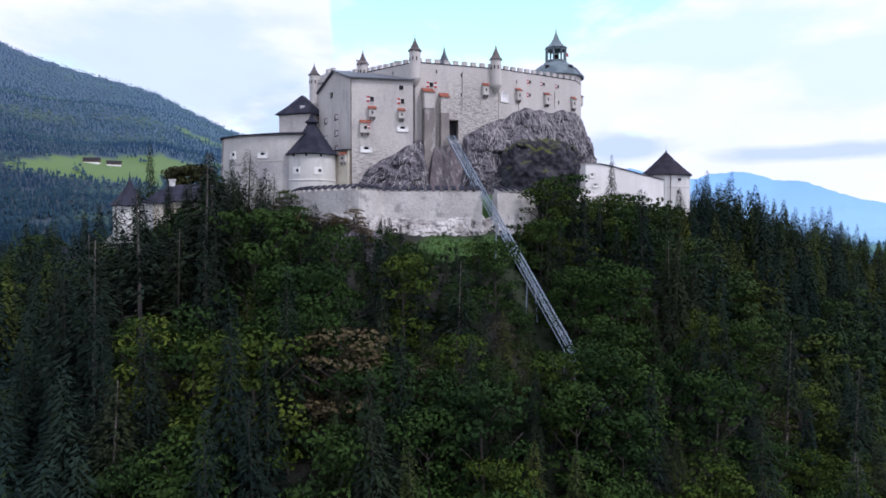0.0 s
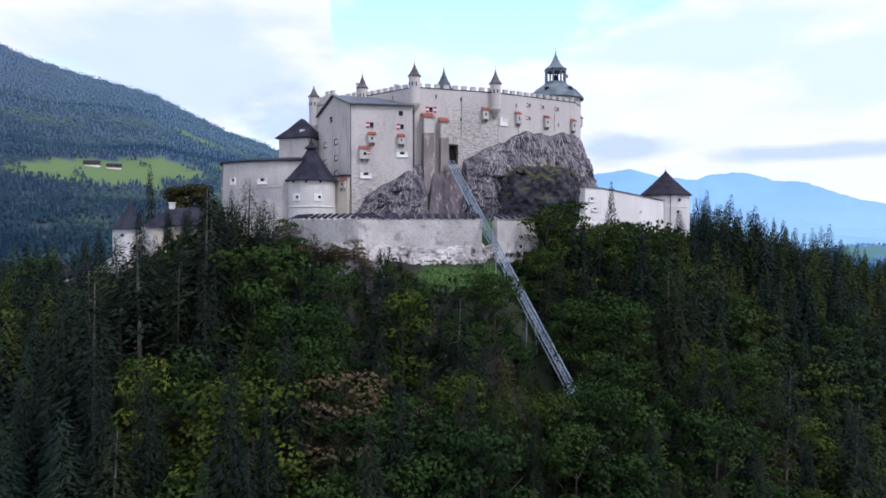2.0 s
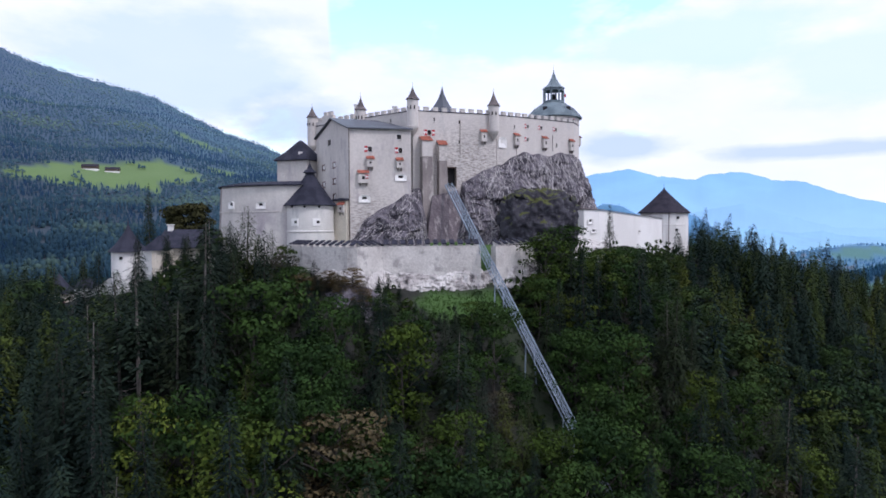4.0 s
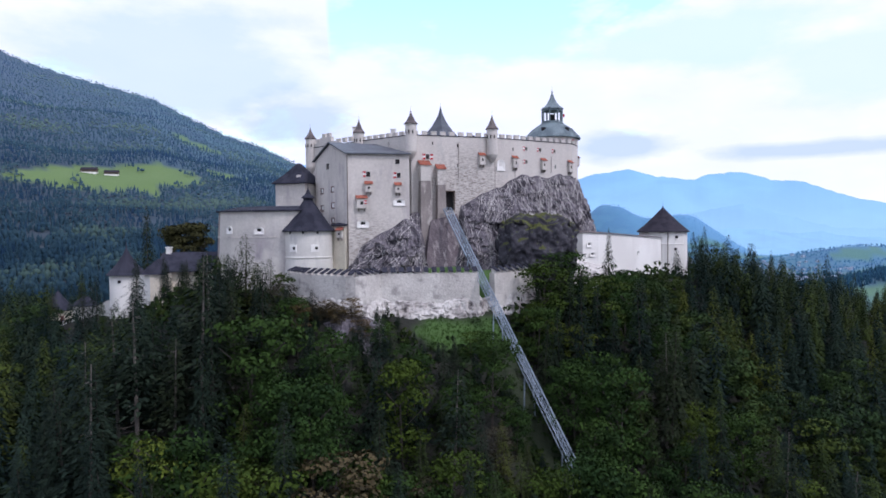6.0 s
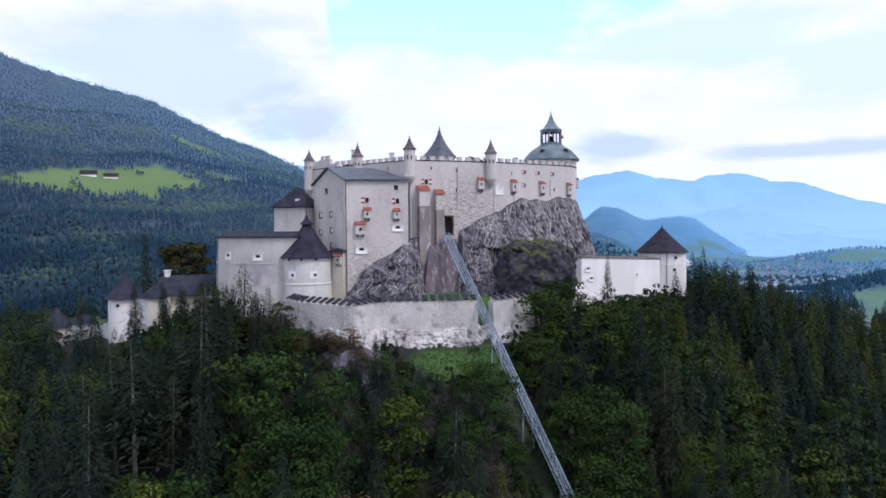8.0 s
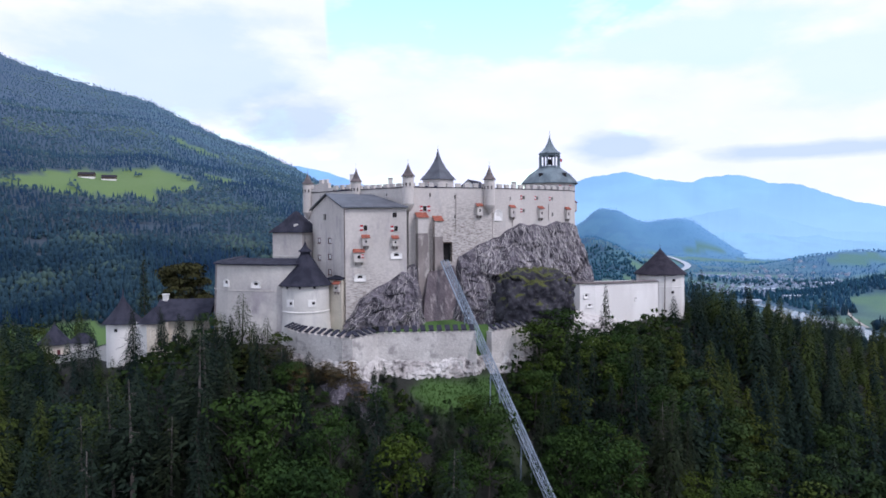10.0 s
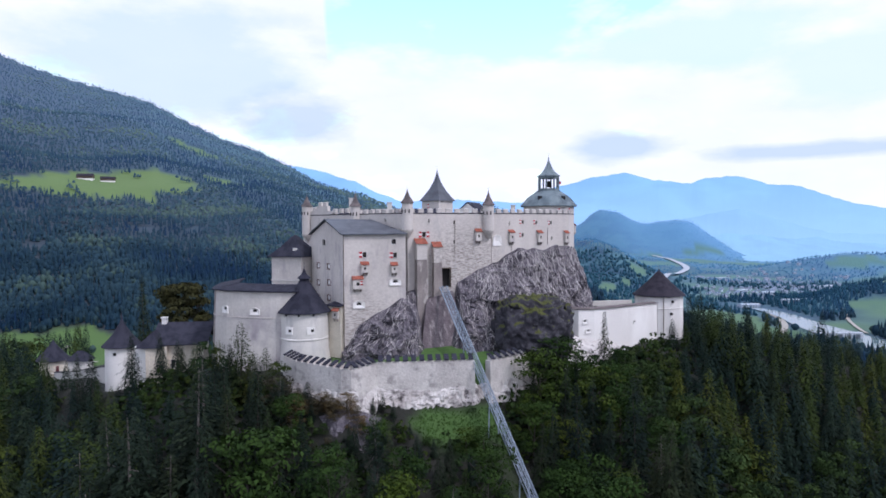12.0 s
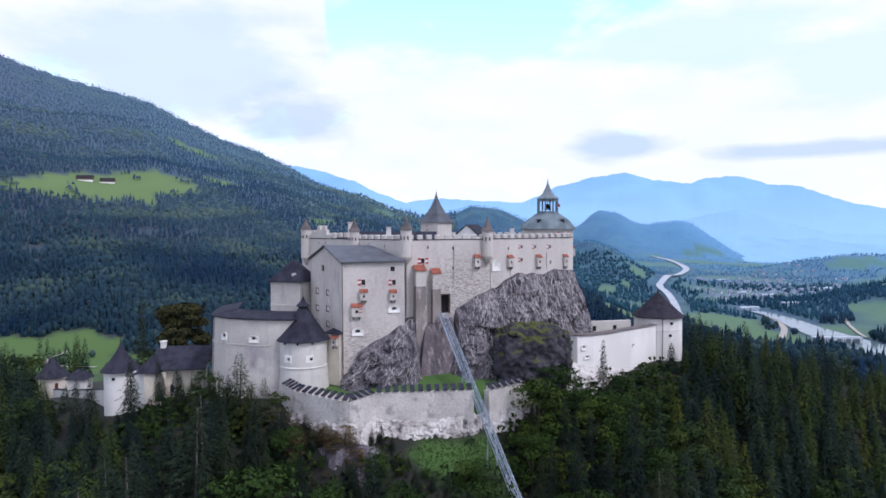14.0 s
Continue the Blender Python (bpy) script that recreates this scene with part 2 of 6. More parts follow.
NEEDLES = material("spruce_needles", (0.0175, 0.0270, 0.0195), (0.0100, 0.0168, 0.0145), coarse=0.35, grain=2.0, bump=0.0, rough=0.9, tint="object", gloss=0.08)
LEAVES = material("broad_leaves", (0.031, 0.057, 0.014), (0.017, 0.033, 0.011), coarse=0.3, grain=2.0, bump=0.0, rough=0.85, tint="object", gloss=0.08)
AUTUMN = material("turning_leaves", (0.085, 0.108, 0.018), (0.056, 0.076, 0.016), coarse=0.5, grain=2.0, bump=0.0, rough=0.85, tint="object", gloss=0.1)
OLIVE = material("dark_olive_leaves", (0.048, 0.048, 0.018), (0.030, 0.032, 0.014), coarse=0.4, grain=2.0, bump=0.0, rough=0.85, gloss=0.08)
LARCH = material("larch_needles", (0.044, 0.058, 0.020), (0.027, 0.038, 0.015), coarse=0.35, grain=2.0, bump=0.0, rough=0.9, tint="object", gloss=0.08)
LARCH_WOOD = material("larch_wood_needles", (0.046, 0.062, 0.018), (0.029, 0.042, 0.014), coarse=0.2, grain=1.5, bump=0.0, rough=0.9, tint="tree", gloss=0.08)
RUSSET = material("russet_leaves", (0.072, 0.052, 0.025), (0.046, 0.037, 0.022), coarse=0.6, grain=2.0, bump=0.0, rough=0.8, tint="object")
NEEDLES_WOOD = material("spruce_wood_needles", (0.018, 0.031, 0.0255), (0.0105, 0.020, 0.0195), coarse=0.2, grain=1.5, bump=0.0, rough=0.9, tint="tree", gloss=0.08)
LEAVES_WOOD = material("mixed_wood_leaves", (0.038, 0.060, 0.019), (0.021, 0.037, 0.016), coarse=0.2, grain=1.5, bump=0.0, rough=0.85, tint="tree", gloss=0.08)
# haze is painted into this base colour and deepens with distance
FAR_WOOD = material("hazed_mountain_spruce", (0.026, 0.050, 0.080), (0.016, 0.034, 0.060), coarse=0.006, grain=0.12, bump=0.0, rough=0.95, tint="far", gloss=0.0, beyond=(900, 3100, (0.078, 0.138, 0.215)))
# both valley woods are blued and paled to paint in the haze
VALLEY_WOOD = material("hazed_valley_spruce", (0.036, 0.092, 0.150), (0.024, 0.066, 0.116), coarse=0.006, grain=0.05, bump=0.0, rough=0.95, tint="haze", gloss=0.0)
VALLEY_BLUE = material("hazed_far_valley_spruce", (0.066, 0.168, 0.325), (0.048, 0.132, 0.27), coarse=0.004, grain=0.03, bump=0.0, rough=0.95, tint="haze", gloss=0.0, beyond=(1900, 2900, (0.115, 0.28, 0.47)))
ASPHALT = material("motorway_asphalt", (0.46, 0.50, 0.55), (0.40, 0.44, 0.49), coarse=0.05, grain=0.5, bump=0.0)
TRACK = material("gravel_track", (0.42, 0.40, 0.36), (0.34, 0.32, 0.28), coarse=0.1, grain=0.8, bump=0.0)
WATER = material("river_water", (0.16, 0.22, 0.23), (0.13, 0.19, 0.20), coarse=0.02, grain=0.4, bump=0.05, rough=0.12)


# ------------------------------------------------------------------ mesh helpers
class Geo:
    """Gathers vertices and faces for one mesh."""

    def __init__(self):
        self.v, self.f, self.m = [], [], []

    def add(self, verts, faces, slot=0):
        k = len(self.v)
        self.v += [tuple(p) for p in verts]
        self.f += [tuple(k + i for i in q) for q in faces]
        self.m += [slot] * len(faces)
        return self

    def hexa(self, low, high, slot=0):
        """A solid between two quads, each anticlockwise from above."""
        return self.add([*low, *high], [(3, 2, 1, 0), (4, 5, 6, 7), (0, 1, 5, 4), (1, 2, 6, 5), (2, 3, 7, 6), (3, 0, 4, 7)], slot)

    def box(self, x0, y0, z0, x1, y1, z1, slot=0):
        q = lambda z: [(x0, y0, z), (x1, y0, z), (x1, y1, z), (x0, y1, z)]
        return self.hexa(q(z0), q(z1), slot)

    def prism(self, ring, z0, z1, slot=0, grow=1.0):
        """A prism over an anticlockwise plan; grow scales its top about the middle."""
        n = len(ring)
        cx, cy = sum(p[0] for p in ring) / n, sum(p[1] for p in ring) / n
        low = [(x, y, z0) for x, y in ring]
        high = [(cx + (x - cx) * grow, cy + (y - cy) * grow, z1) for x, y in ring]
        return self.add(low + high, [tuple(range(n))[::-1], tuple(range(n, 2 * n))] + [(i, (i + 1) % n, n + (i + 1) % n, n + i) for i in range(n)], slot)

    def lathe(self, profile, n=32, cx=0.0, cy=0.0, turn=0.0, slot=0):
        """A solid turned round an upright axis; profile from the bottom up as (radius, z)."""
        verts, faces = [], []
        for r, z in profile:
            verts += [(cx + r * math.cos(turn + 2 * math.pi * i / n), cy + r * math.sin(turn + 2 * math.pi * i / n), z) for i in range(n)]
        for k in range(len(profile) - 1):
            faces += [(k * n + i, k * n + (i + 1) % n, (k + 1) * n + (i + 1) % n, (k + 1) * n + i) for i in range(n)]
        faces += [tuple(range(n))[::-1], tuple(range((len(profile) - 1) * n, len(profile) * n))]
        return self.add(verts, faces, slot)

    def beam(self, a, b, w=0.1, h=None, slot=0):
        """A square bar from a to b."""
        a, b, h = Vector(a), Vector(b), h or w
        d = (b - a).normalized()
        s = d.cross(Vector((0, 0, 1)))
        s = s.normalized() if s.length > 1e-4 else Vector((1, 0, 0))
        t = s.cross(d).normalized()
        q = lambda p: [p - s * w / 2 - t * h / 2, p + s * w / 2 - t * h / 2, p + s * w / 2 + t * h / 2, p - s * w / 2 + t * h / 2]
        return self.add([*q(a), *q(b)], [(0, 1, 2, 3), (7, 6, 5, 4), (0, 4, 5, 1), (1, 5, 6, 2), (2, 6, 7, 3), (3, 7, 4, 0)], slot)

    def mesh(self, name, *materials, smooth=False):
        me = bpy.data.meshes.new(name)
        me.from_pydata(self.v, [], self.f)
        for m in materials:
            me.materials.append(m)
        if len(materials) > 1:
            me.polygons.foreach_set("material_index", self.m)
        if smooth:
            me.polygons.foreach_set("use_smooth", [True] * len(me.polygons))
            me.set_sharp_from_angle(angle=radians(40))
        me.update()
        return me


def array_mesh(name, verts, faces, mat, tint=None, smooth=False):
    """A mesh from numpy arrays; every face has the same number of corners."""
    me = bpy.data.meshes.new(name)
    k = faces.shape[1]
    me.vertices.add(len(verts))
    me.vertices.foreach_set("co", np.asarray(verts, np.float32).ravel())
    me.loops.add(faces.size)
    me.loops.foreach_set("vertex_index", faces.astype(np.int32).ravel())
    me.polygons.add(len(faces))
    me.polygons.foreach_set("loop_start", np.arange(0, faces.size, k, dtype=np.int32))
    if smooth:
        me.polygons.foreach_set("use_smooth", np.ones(len(faces), bool))
    me.materials.append(mat)
    if tint is not None:
        me.attributes.new("tint", "FLOAT", "FACE").data.foreach_set("value", np.asarray(tint, np.float32))
    me.update(calc_edges=True)
    return me


def thing(name, label, category, group="", kind="", at=(0, 0, 0)):
    ob = tagged(new(name), label, category, group, kind)
    ob.location = at
    return ob


def part(name, geo, mats, parent, label="", smooth=False):
    mats = mats if isinstance(mats, (list, tuple)) else [mats]
    me = geo.mesh(name, *mats, smooth=smooth) if isinstance(geo, Geo) else geo
    ob = new(name, me)
    ob.parent = parent
    if label:
        tagged(ob, label)
    return ob


# ------------------------------------------------------------------ the lie of the land
def tab(x, *pairs):
    xs, ys = zip(*pairs)
    return np.interp(x, xs, ys)


def rough(x, y, size, seed=0.0):
    """Cheap smooth noise of about +-1, in numpy."""
    x, y = x / size + seed, y / size - seed * 1.7
    return (np.sin(x * 1.3 + 1.7 * np.sin(y * 0.9 + seed)) + np.sin(y * 1.7 + 1.3 * np.sin(x * 1.1)) + 0.5 * np.sin(2.9 * x + 2.3 * y) + 0.5 * np.sin(3.7 * y - 2.6 * x)) / 3


def brow(x):
    """Where the castle hill's front slope begins."""
    return tab(x, (-300, 330), (-160, 248), (-110, 195), (-60, 158), (-33, 151.5), (-26, 146.8), (-18, 140.8), (-13.6, 148.3), (9, 150.6), (12, 151), (24, 160), (34, 165), (45, 172), (75, 196), (120, 214), (170, 232), (300, 262))


def brow_height(x):
    return tab(x, (-300, -60), (-160, -24), (-110, -9), (-80, -5), (-60, 2), (-36, 3), (-30, 4.8), (-15, 5.0), (25, 5.0), (45, 4), (75, 2), (120, -6.5), (170, -19), (300, -54))


def ridge(a):
    """The skyline of the wooded mountains: their rise and distance by the bearing a = x / y."""
    rise = tab(a, (-1.6, 0.36), (-0.90, 0.31), (-0.668, 0.265), (-0.625, 0.245), (-0.556, 0.222), (-0.496, 0.205), (-0.435, 0.187), (-0.384, 0.160), (-0.324, 0.130), (-0.272, 0.112), (-0.22, 0.086),
               (-0.186, 0.066), (-0.151, 0.053), (-0.108, 0.040), (-0.074, 0.024), (-0.02, 0.010), (0.02, 0.016), (0.05, 0.029), (0.09, 0.024), (0.13, 0.008), (0.19, -0.012), (0.23, -0.030), (0.30, -0.050), (0.45, -0.056),
               (0.56, -0.056), (0.69, -0.050), (1.0, 0.05), (1.6, 0.15))
    far = tab(a, (-0.7, 3300), (-0.4, 3000), (-0.2, 2700), (-0.08, 2300), (0.1, 2300), (0.28, 2400), (0.42, 2500), (0.7, 2600))
    foot = tab(a, (-1.5, 600), (-0.7, 760), (-0.4, 720), (-0.2, 850), (0.0, 1200), (0.2, 1600), (0.42, 2050), (0.7, 2100))
    return rise, far, foot


def land(x, y):
    """Height of the ground."""
    x, y = np.asarray(x, float), np.asarray(y, float)
    # the castle's hill
    b, top = brow(x), brow_height(x)
    ahead, behind = np.maximum(b - y, 0), np.maximum(y - b, 0)
    step = np.clip((b - y + 4.2) / 2.0, 0, 1)      # the drop at the bailey's wall
    flat_run = tab(x, (-300, 10), (-160, 45), (-100, 45), (-60, 75), (45, 75), (75, 38), (110, 12), (300, 10))
    rise_in = tab(x, (-60, 0.0), (-45, 0.05), (40, 0.05), (75, 0.06), (110, 0.1))
    cliff = tab(x, (-42, 0), (-33, 3.0), (-20, 4.2), (-13, 5.2), (-5, 6.2), (11, 6.4), (22, 5.2), (34, 2), (44, 0))
    hill = top - 0.70 * ahead - cliff * step + rise_in * np.minimum(behind, flat_run) - 0.62 * np.maximum(behind - flat_run, 0)
    hill += 0.17 * np.minimum(behind, 15) * tab(x, (-18, 0), (-11, 1), (26, 1), (32, 0))      # the grassy bank inside the bailey
    hill += 1.3 * rough(x, y, 9.0, 0.3) * np.clip(ahead / 12, 0, 1)
    side = np.clip((np.abs(x) - 330) / 200, 0, 1)
    hill -= side * 80
    # the valley, and the mountains round it
    d = np.hypot(x, y)
    a = np.where(y > 50, x / np.maximum(y, 50), np.sign(x) * 1.6)
    rise, far, foot = ridge(np.clip(a, -1.6, 1.6))
    up = np.clip((y - foot) / (far - foot), 0, 1)
    crest = 46 + rise * far
    steep = tab(a, (-0.9, 1.22), (-0.40, 1.22), (-0.15, 0.93), (1.0, 0.93))      # the shoulders with the pastures lie far back
    mountain = -112 + (crest + 112) * up ** steep - 0.35 * np.maximum(y - far, 0)
    mountain += 26 * rough(x, y, 210.0, 2.1) * np.sin(np.pi * up) * np.clip((crest + 60) / 200, 0, 1)
    knoll = lambda cx, cy, sx, sy, h: h * np.exp(-((x - cx) / sx) ** 2 - ((y - cy) / sy) ** 2)
    bumps = knoll(735, 2850, 135, 260, 128) + knoll(560, 2850, 230, 260, 105) + knoll(1015, 2800, 185, 250, 172)      # two wooded hills beyond the valley
    bumps += knoll(330, 1750, 230, 240, 84) + knoll(430, 1760, 90, 150, 34)                                          # the spur that the motorway rounds
    bumps += knoll(165, 1130, 115, 220, 78)                                                                           # the wooded foot of the near slope
    bumps += knoll(1320, 2000, 230, 120, 58) + knoll(1110, 2050, 150, 120, 14) + knoll(880, 1190, 150, 110, 52)       # low hills on the far bank
    valley = -112 + bumps * (1 + 0.10 * rough(x, y, 75.0, 6.0)) + 1.5 * rough(x, y, 120.0, 4.0)
    base = np.where(y > 300, np.maximum(mountain, valley), valley)
    # shores of the river stay flat
    return np.maximum(hill, base)


def ground_sheet():
    """One sheet of ground in rings round the first eye, finest over the castle's hill."""
    turn = np.unique(np.concatenate([np.linspace(-44, 44, 353), np.linspace(44, 316, 69)]))[:-1]
    ring = np.concatenate([np.linspace(8, 60, 9), np.arange(64, 300, 2.5), np.geomspace(302, 4880, 150)])
    t, r = np.meshgrid(np.radians(turn), ring, indexing="ij")
    x, y = r * np.sin(t), r * np.cos(t)
    z = land(x, y)
    n, k = t.shape
    v = np.concatenate([np.stack([x, y, z], -1).reshape(-1, 3), [[0, 0, float(land(0.0, 0.0))]]])
    i, j = np.meshgrid(np.arange(n), np.arange(k - 1), indexing="ij")
    nx = (i + 1) % n
    f = np.stack([i * k + j, nx * k + j, nx * k + j + 1, i * k + j + 1], -1).reshape(-1, 4)[:, ::-1]
    cap = [(n * k, ((q + 1) % n) * k, q * k) for q in range(n)]
    me = bpy.data.meshes.new("ground")
    me.from_pydata(v.tolist(), [], f.tolist() + cap)
    me.polygons.foreach_set("use_smooth", [True] * len(me.polygons))
    me.attributes.new("meadow", "FLOAT", "POINT").data.foreach_set("value", np.asarray(meadow(v[:, 0], v[:, 1]), np.float32))
    return me


def meadow(x, y):
    """1 where grass is mown, 0 where woods stand."""
    x, y = np.asarray(x, float), np.asarray(y, float)
    out = np.zeros_like(x)
    wob = 0.35 * rough(x, y, 55.0, 7.0) + 0.2 * rough(x, y, 19.0, 3.0)

    def spot(cx, cy, sx, sy, lean=0.0):
        q = np.hypot((x - cx) / sx, ((y - cy) - lean * (x - cx)) / sy) + wob
        return np.clip((1.15 - q) / 0.12, 0, 1)

    for s in ((-835, 1695, 170, 150, 0.6), (-630, 1968, 62, 34), (-862, 2410, 110, 26, -0.35), (-361, 1960, 26, 26), (-300, 1700, 36, 50), (-160, 2150, 50, 30),
              (-560, 760, 170, 75), (-400, 735, 90, 34), (484, 1585, 20, 46, 0.6), (425, 1490, 12, 34, 0.9), (372, 1440, 20, 36, 0.9), (285, 1030, 22, 60, 0.5), (455, 1050, 52, 120, 0.0), (455, 920, 50, 60),
              (735, 1120, 44, 22), (850, 1200, 50, 22), (1240, 1930, 100, 40), (890, 1456, 34, 30), (700, 2200, 120, 60), (980, 2350, 180, 60), (1250, 2300, 160, 60), (760, 2480, 90, 40), (1020, 2520, 70, 30), (560, 2520, 60, 40), (1450, 1700, 120, 60)):
        out = np.maximum(out, spot(*s))
    floor = (land(x, y) < -96) & (y > 550)
    out = np.maximum(out, floor * np.clip(0.0 + 1.5 * rough(x, y, 110.0, 9.0), 0, 1))
    lawn = np.clip(3 * (1.1 - np.hypot((x - 6.0) / 10.0, (y - 144.5) / 5.6) + 0.4 * rough(x, y, 4.0, 1.0)), 0, 1)
    strip = np.clip(2.2 - np.abs(x - (2.0 + (170 - y) * 0.377)) / 2.6 + 0.8 * rough(x, y, 3.0, 2.0), 0, 1) * ((y > 104) & (y < 149))
    lawn = np.maximum(0.8 * lawn, 0.15 * strip)
    yard = (y > brow(x) + 1.5) & (y < brow(x) + 30) & (x > -32) & (x < 30)
    return np.maximum(out, np.maximum(lawn, yard * 1.0))


def ground_material():
    m = bpy.data.materials.new("ground_cover")
    m.use_nodes = True
    n, l = m.node_tree.nodes, m.node_tree.links
    bsdf = n["Principled BSDF"]
    bsdf.inputs["Roughness"].default_value = 0.95
    place = n.new("ShaderNodeNewGeometry").outputs["Position"]

    def noisy(scale):
        t = n.new("ShaderNodeTexNoise")
        t.inputs["Scale"].default_value, t.inputs["Detail"].default_value = scale, 6.0
        l.new(place, t.inputs["Vector"])
        return t.outputs["Fac"]

    def mix(fac, a, b):
        x = n.new("ShaderNodeMixRGB")
        for slot, v in ((0, fac), (1, a), (2, b)):
            if isinstance(v, tuple):
                x.inputs[slot].default_value = (*v, 1)
            else:
                l.new(v, x.inputs[slot])
        return x.outputs[0]

    wood = mix(noisy(0.4), (0.016, 0.016, 0.011), (0.009, 0.011, 0.008))
    grass = mix(noisy(0.012), (0.088, 0.158, 0.034), (0.054, 0.116, 0.029))
    grass = mix(noisy(0.25), grass, mix(noisy(0.03), (0.096, 0.156, 0.050), (0.130, 0.178, 0.072)))
    lush = n.new("ShaderNodeMapRange")          # the castle's own lawn is the greenest
    lush.inputs["From Min"].default_value, lush.inputs["From Max"].default_value = 1150, 700
    # haze is painted in: far pastures and woods turn bluer than the hill's ground
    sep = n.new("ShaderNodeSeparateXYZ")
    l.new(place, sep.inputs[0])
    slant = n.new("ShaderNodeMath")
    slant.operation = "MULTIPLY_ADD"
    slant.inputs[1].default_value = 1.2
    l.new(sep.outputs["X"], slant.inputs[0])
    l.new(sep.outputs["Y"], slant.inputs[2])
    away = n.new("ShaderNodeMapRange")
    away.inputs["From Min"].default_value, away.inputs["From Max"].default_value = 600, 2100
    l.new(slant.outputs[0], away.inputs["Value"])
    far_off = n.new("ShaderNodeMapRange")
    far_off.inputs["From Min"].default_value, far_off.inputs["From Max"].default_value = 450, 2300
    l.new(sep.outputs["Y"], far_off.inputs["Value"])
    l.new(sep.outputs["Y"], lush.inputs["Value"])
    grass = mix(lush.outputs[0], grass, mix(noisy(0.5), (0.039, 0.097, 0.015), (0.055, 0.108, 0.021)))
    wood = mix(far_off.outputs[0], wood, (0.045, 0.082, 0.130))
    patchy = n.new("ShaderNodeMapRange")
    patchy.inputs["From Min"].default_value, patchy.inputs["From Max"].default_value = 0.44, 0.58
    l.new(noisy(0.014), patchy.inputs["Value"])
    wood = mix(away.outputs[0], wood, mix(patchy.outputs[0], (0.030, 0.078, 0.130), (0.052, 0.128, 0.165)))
    # the last hills get the thickest painted haze
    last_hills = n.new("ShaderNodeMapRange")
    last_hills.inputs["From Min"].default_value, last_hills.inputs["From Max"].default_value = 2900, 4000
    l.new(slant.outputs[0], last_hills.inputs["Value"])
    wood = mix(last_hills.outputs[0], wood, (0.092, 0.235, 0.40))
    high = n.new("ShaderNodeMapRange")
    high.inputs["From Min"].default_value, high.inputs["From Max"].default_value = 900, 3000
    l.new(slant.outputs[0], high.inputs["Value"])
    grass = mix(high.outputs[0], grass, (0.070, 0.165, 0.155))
    a = n.new("ShaderNodeAttribute")
    a.attribute_name = "meadow"
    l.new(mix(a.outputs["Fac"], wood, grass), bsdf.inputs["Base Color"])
    b = n.new("ShaderNodeBump")
    b.inputs["Strength"].default_value, b.inputs["Distance"].default_value = 0.6, 0.4
    l.new(noisy(1.1), b.inputs["Height"])
    l.new(b.outputs[0], bsdf.inputs["Normal"])
    return m


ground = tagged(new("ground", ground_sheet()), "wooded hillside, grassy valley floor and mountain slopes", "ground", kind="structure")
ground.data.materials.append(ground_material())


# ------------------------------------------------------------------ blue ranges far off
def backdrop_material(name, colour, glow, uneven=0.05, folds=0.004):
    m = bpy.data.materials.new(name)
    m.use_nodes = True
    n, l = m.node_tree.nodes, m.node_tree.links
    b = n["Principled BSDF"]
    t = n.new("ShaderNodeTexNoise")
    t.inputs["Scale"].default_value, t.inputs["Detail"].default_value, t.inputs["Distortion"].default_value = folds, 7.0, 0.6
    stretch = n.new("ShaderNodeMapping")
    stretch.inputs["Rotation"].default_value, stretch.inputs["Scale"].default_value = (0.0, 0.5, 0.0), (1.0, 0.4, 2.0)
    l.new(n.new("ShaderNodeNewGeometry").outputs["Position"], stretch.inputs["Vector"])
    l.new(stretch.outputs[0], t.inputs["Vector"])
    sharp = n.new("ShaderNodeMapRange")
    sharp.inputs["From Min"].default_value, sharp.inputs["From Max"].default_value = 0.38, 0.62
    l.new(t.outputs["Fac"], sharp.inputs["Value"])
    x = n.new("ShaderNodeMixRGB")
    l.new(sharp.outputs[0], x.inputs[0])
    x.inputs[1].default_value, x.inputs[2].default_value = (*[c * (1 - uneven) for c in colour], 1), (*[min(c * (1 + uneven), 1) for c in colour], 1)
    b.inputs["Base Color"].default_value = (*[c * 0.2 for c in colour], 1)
    # painted haze: the range glows blue and pales towards its foot
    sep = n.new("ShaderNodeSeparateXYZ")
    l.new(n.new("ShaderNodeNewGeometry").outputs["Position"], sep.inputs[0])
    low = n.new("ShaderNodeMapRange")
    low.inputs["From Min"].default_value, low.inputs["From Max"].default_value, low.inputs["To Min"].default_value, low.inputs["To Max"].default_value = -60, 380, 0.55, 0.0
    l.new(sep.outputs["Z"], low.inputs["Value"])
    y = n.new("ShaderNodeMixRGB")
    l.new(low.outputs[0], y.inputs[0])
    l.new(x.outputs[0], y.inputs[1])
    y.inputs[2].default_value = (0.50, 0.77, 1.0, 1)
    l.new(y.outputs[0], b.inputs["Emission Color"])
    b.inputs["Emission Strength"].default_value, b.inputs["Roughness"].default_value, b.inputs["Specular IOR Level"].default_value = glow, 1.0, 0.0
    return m


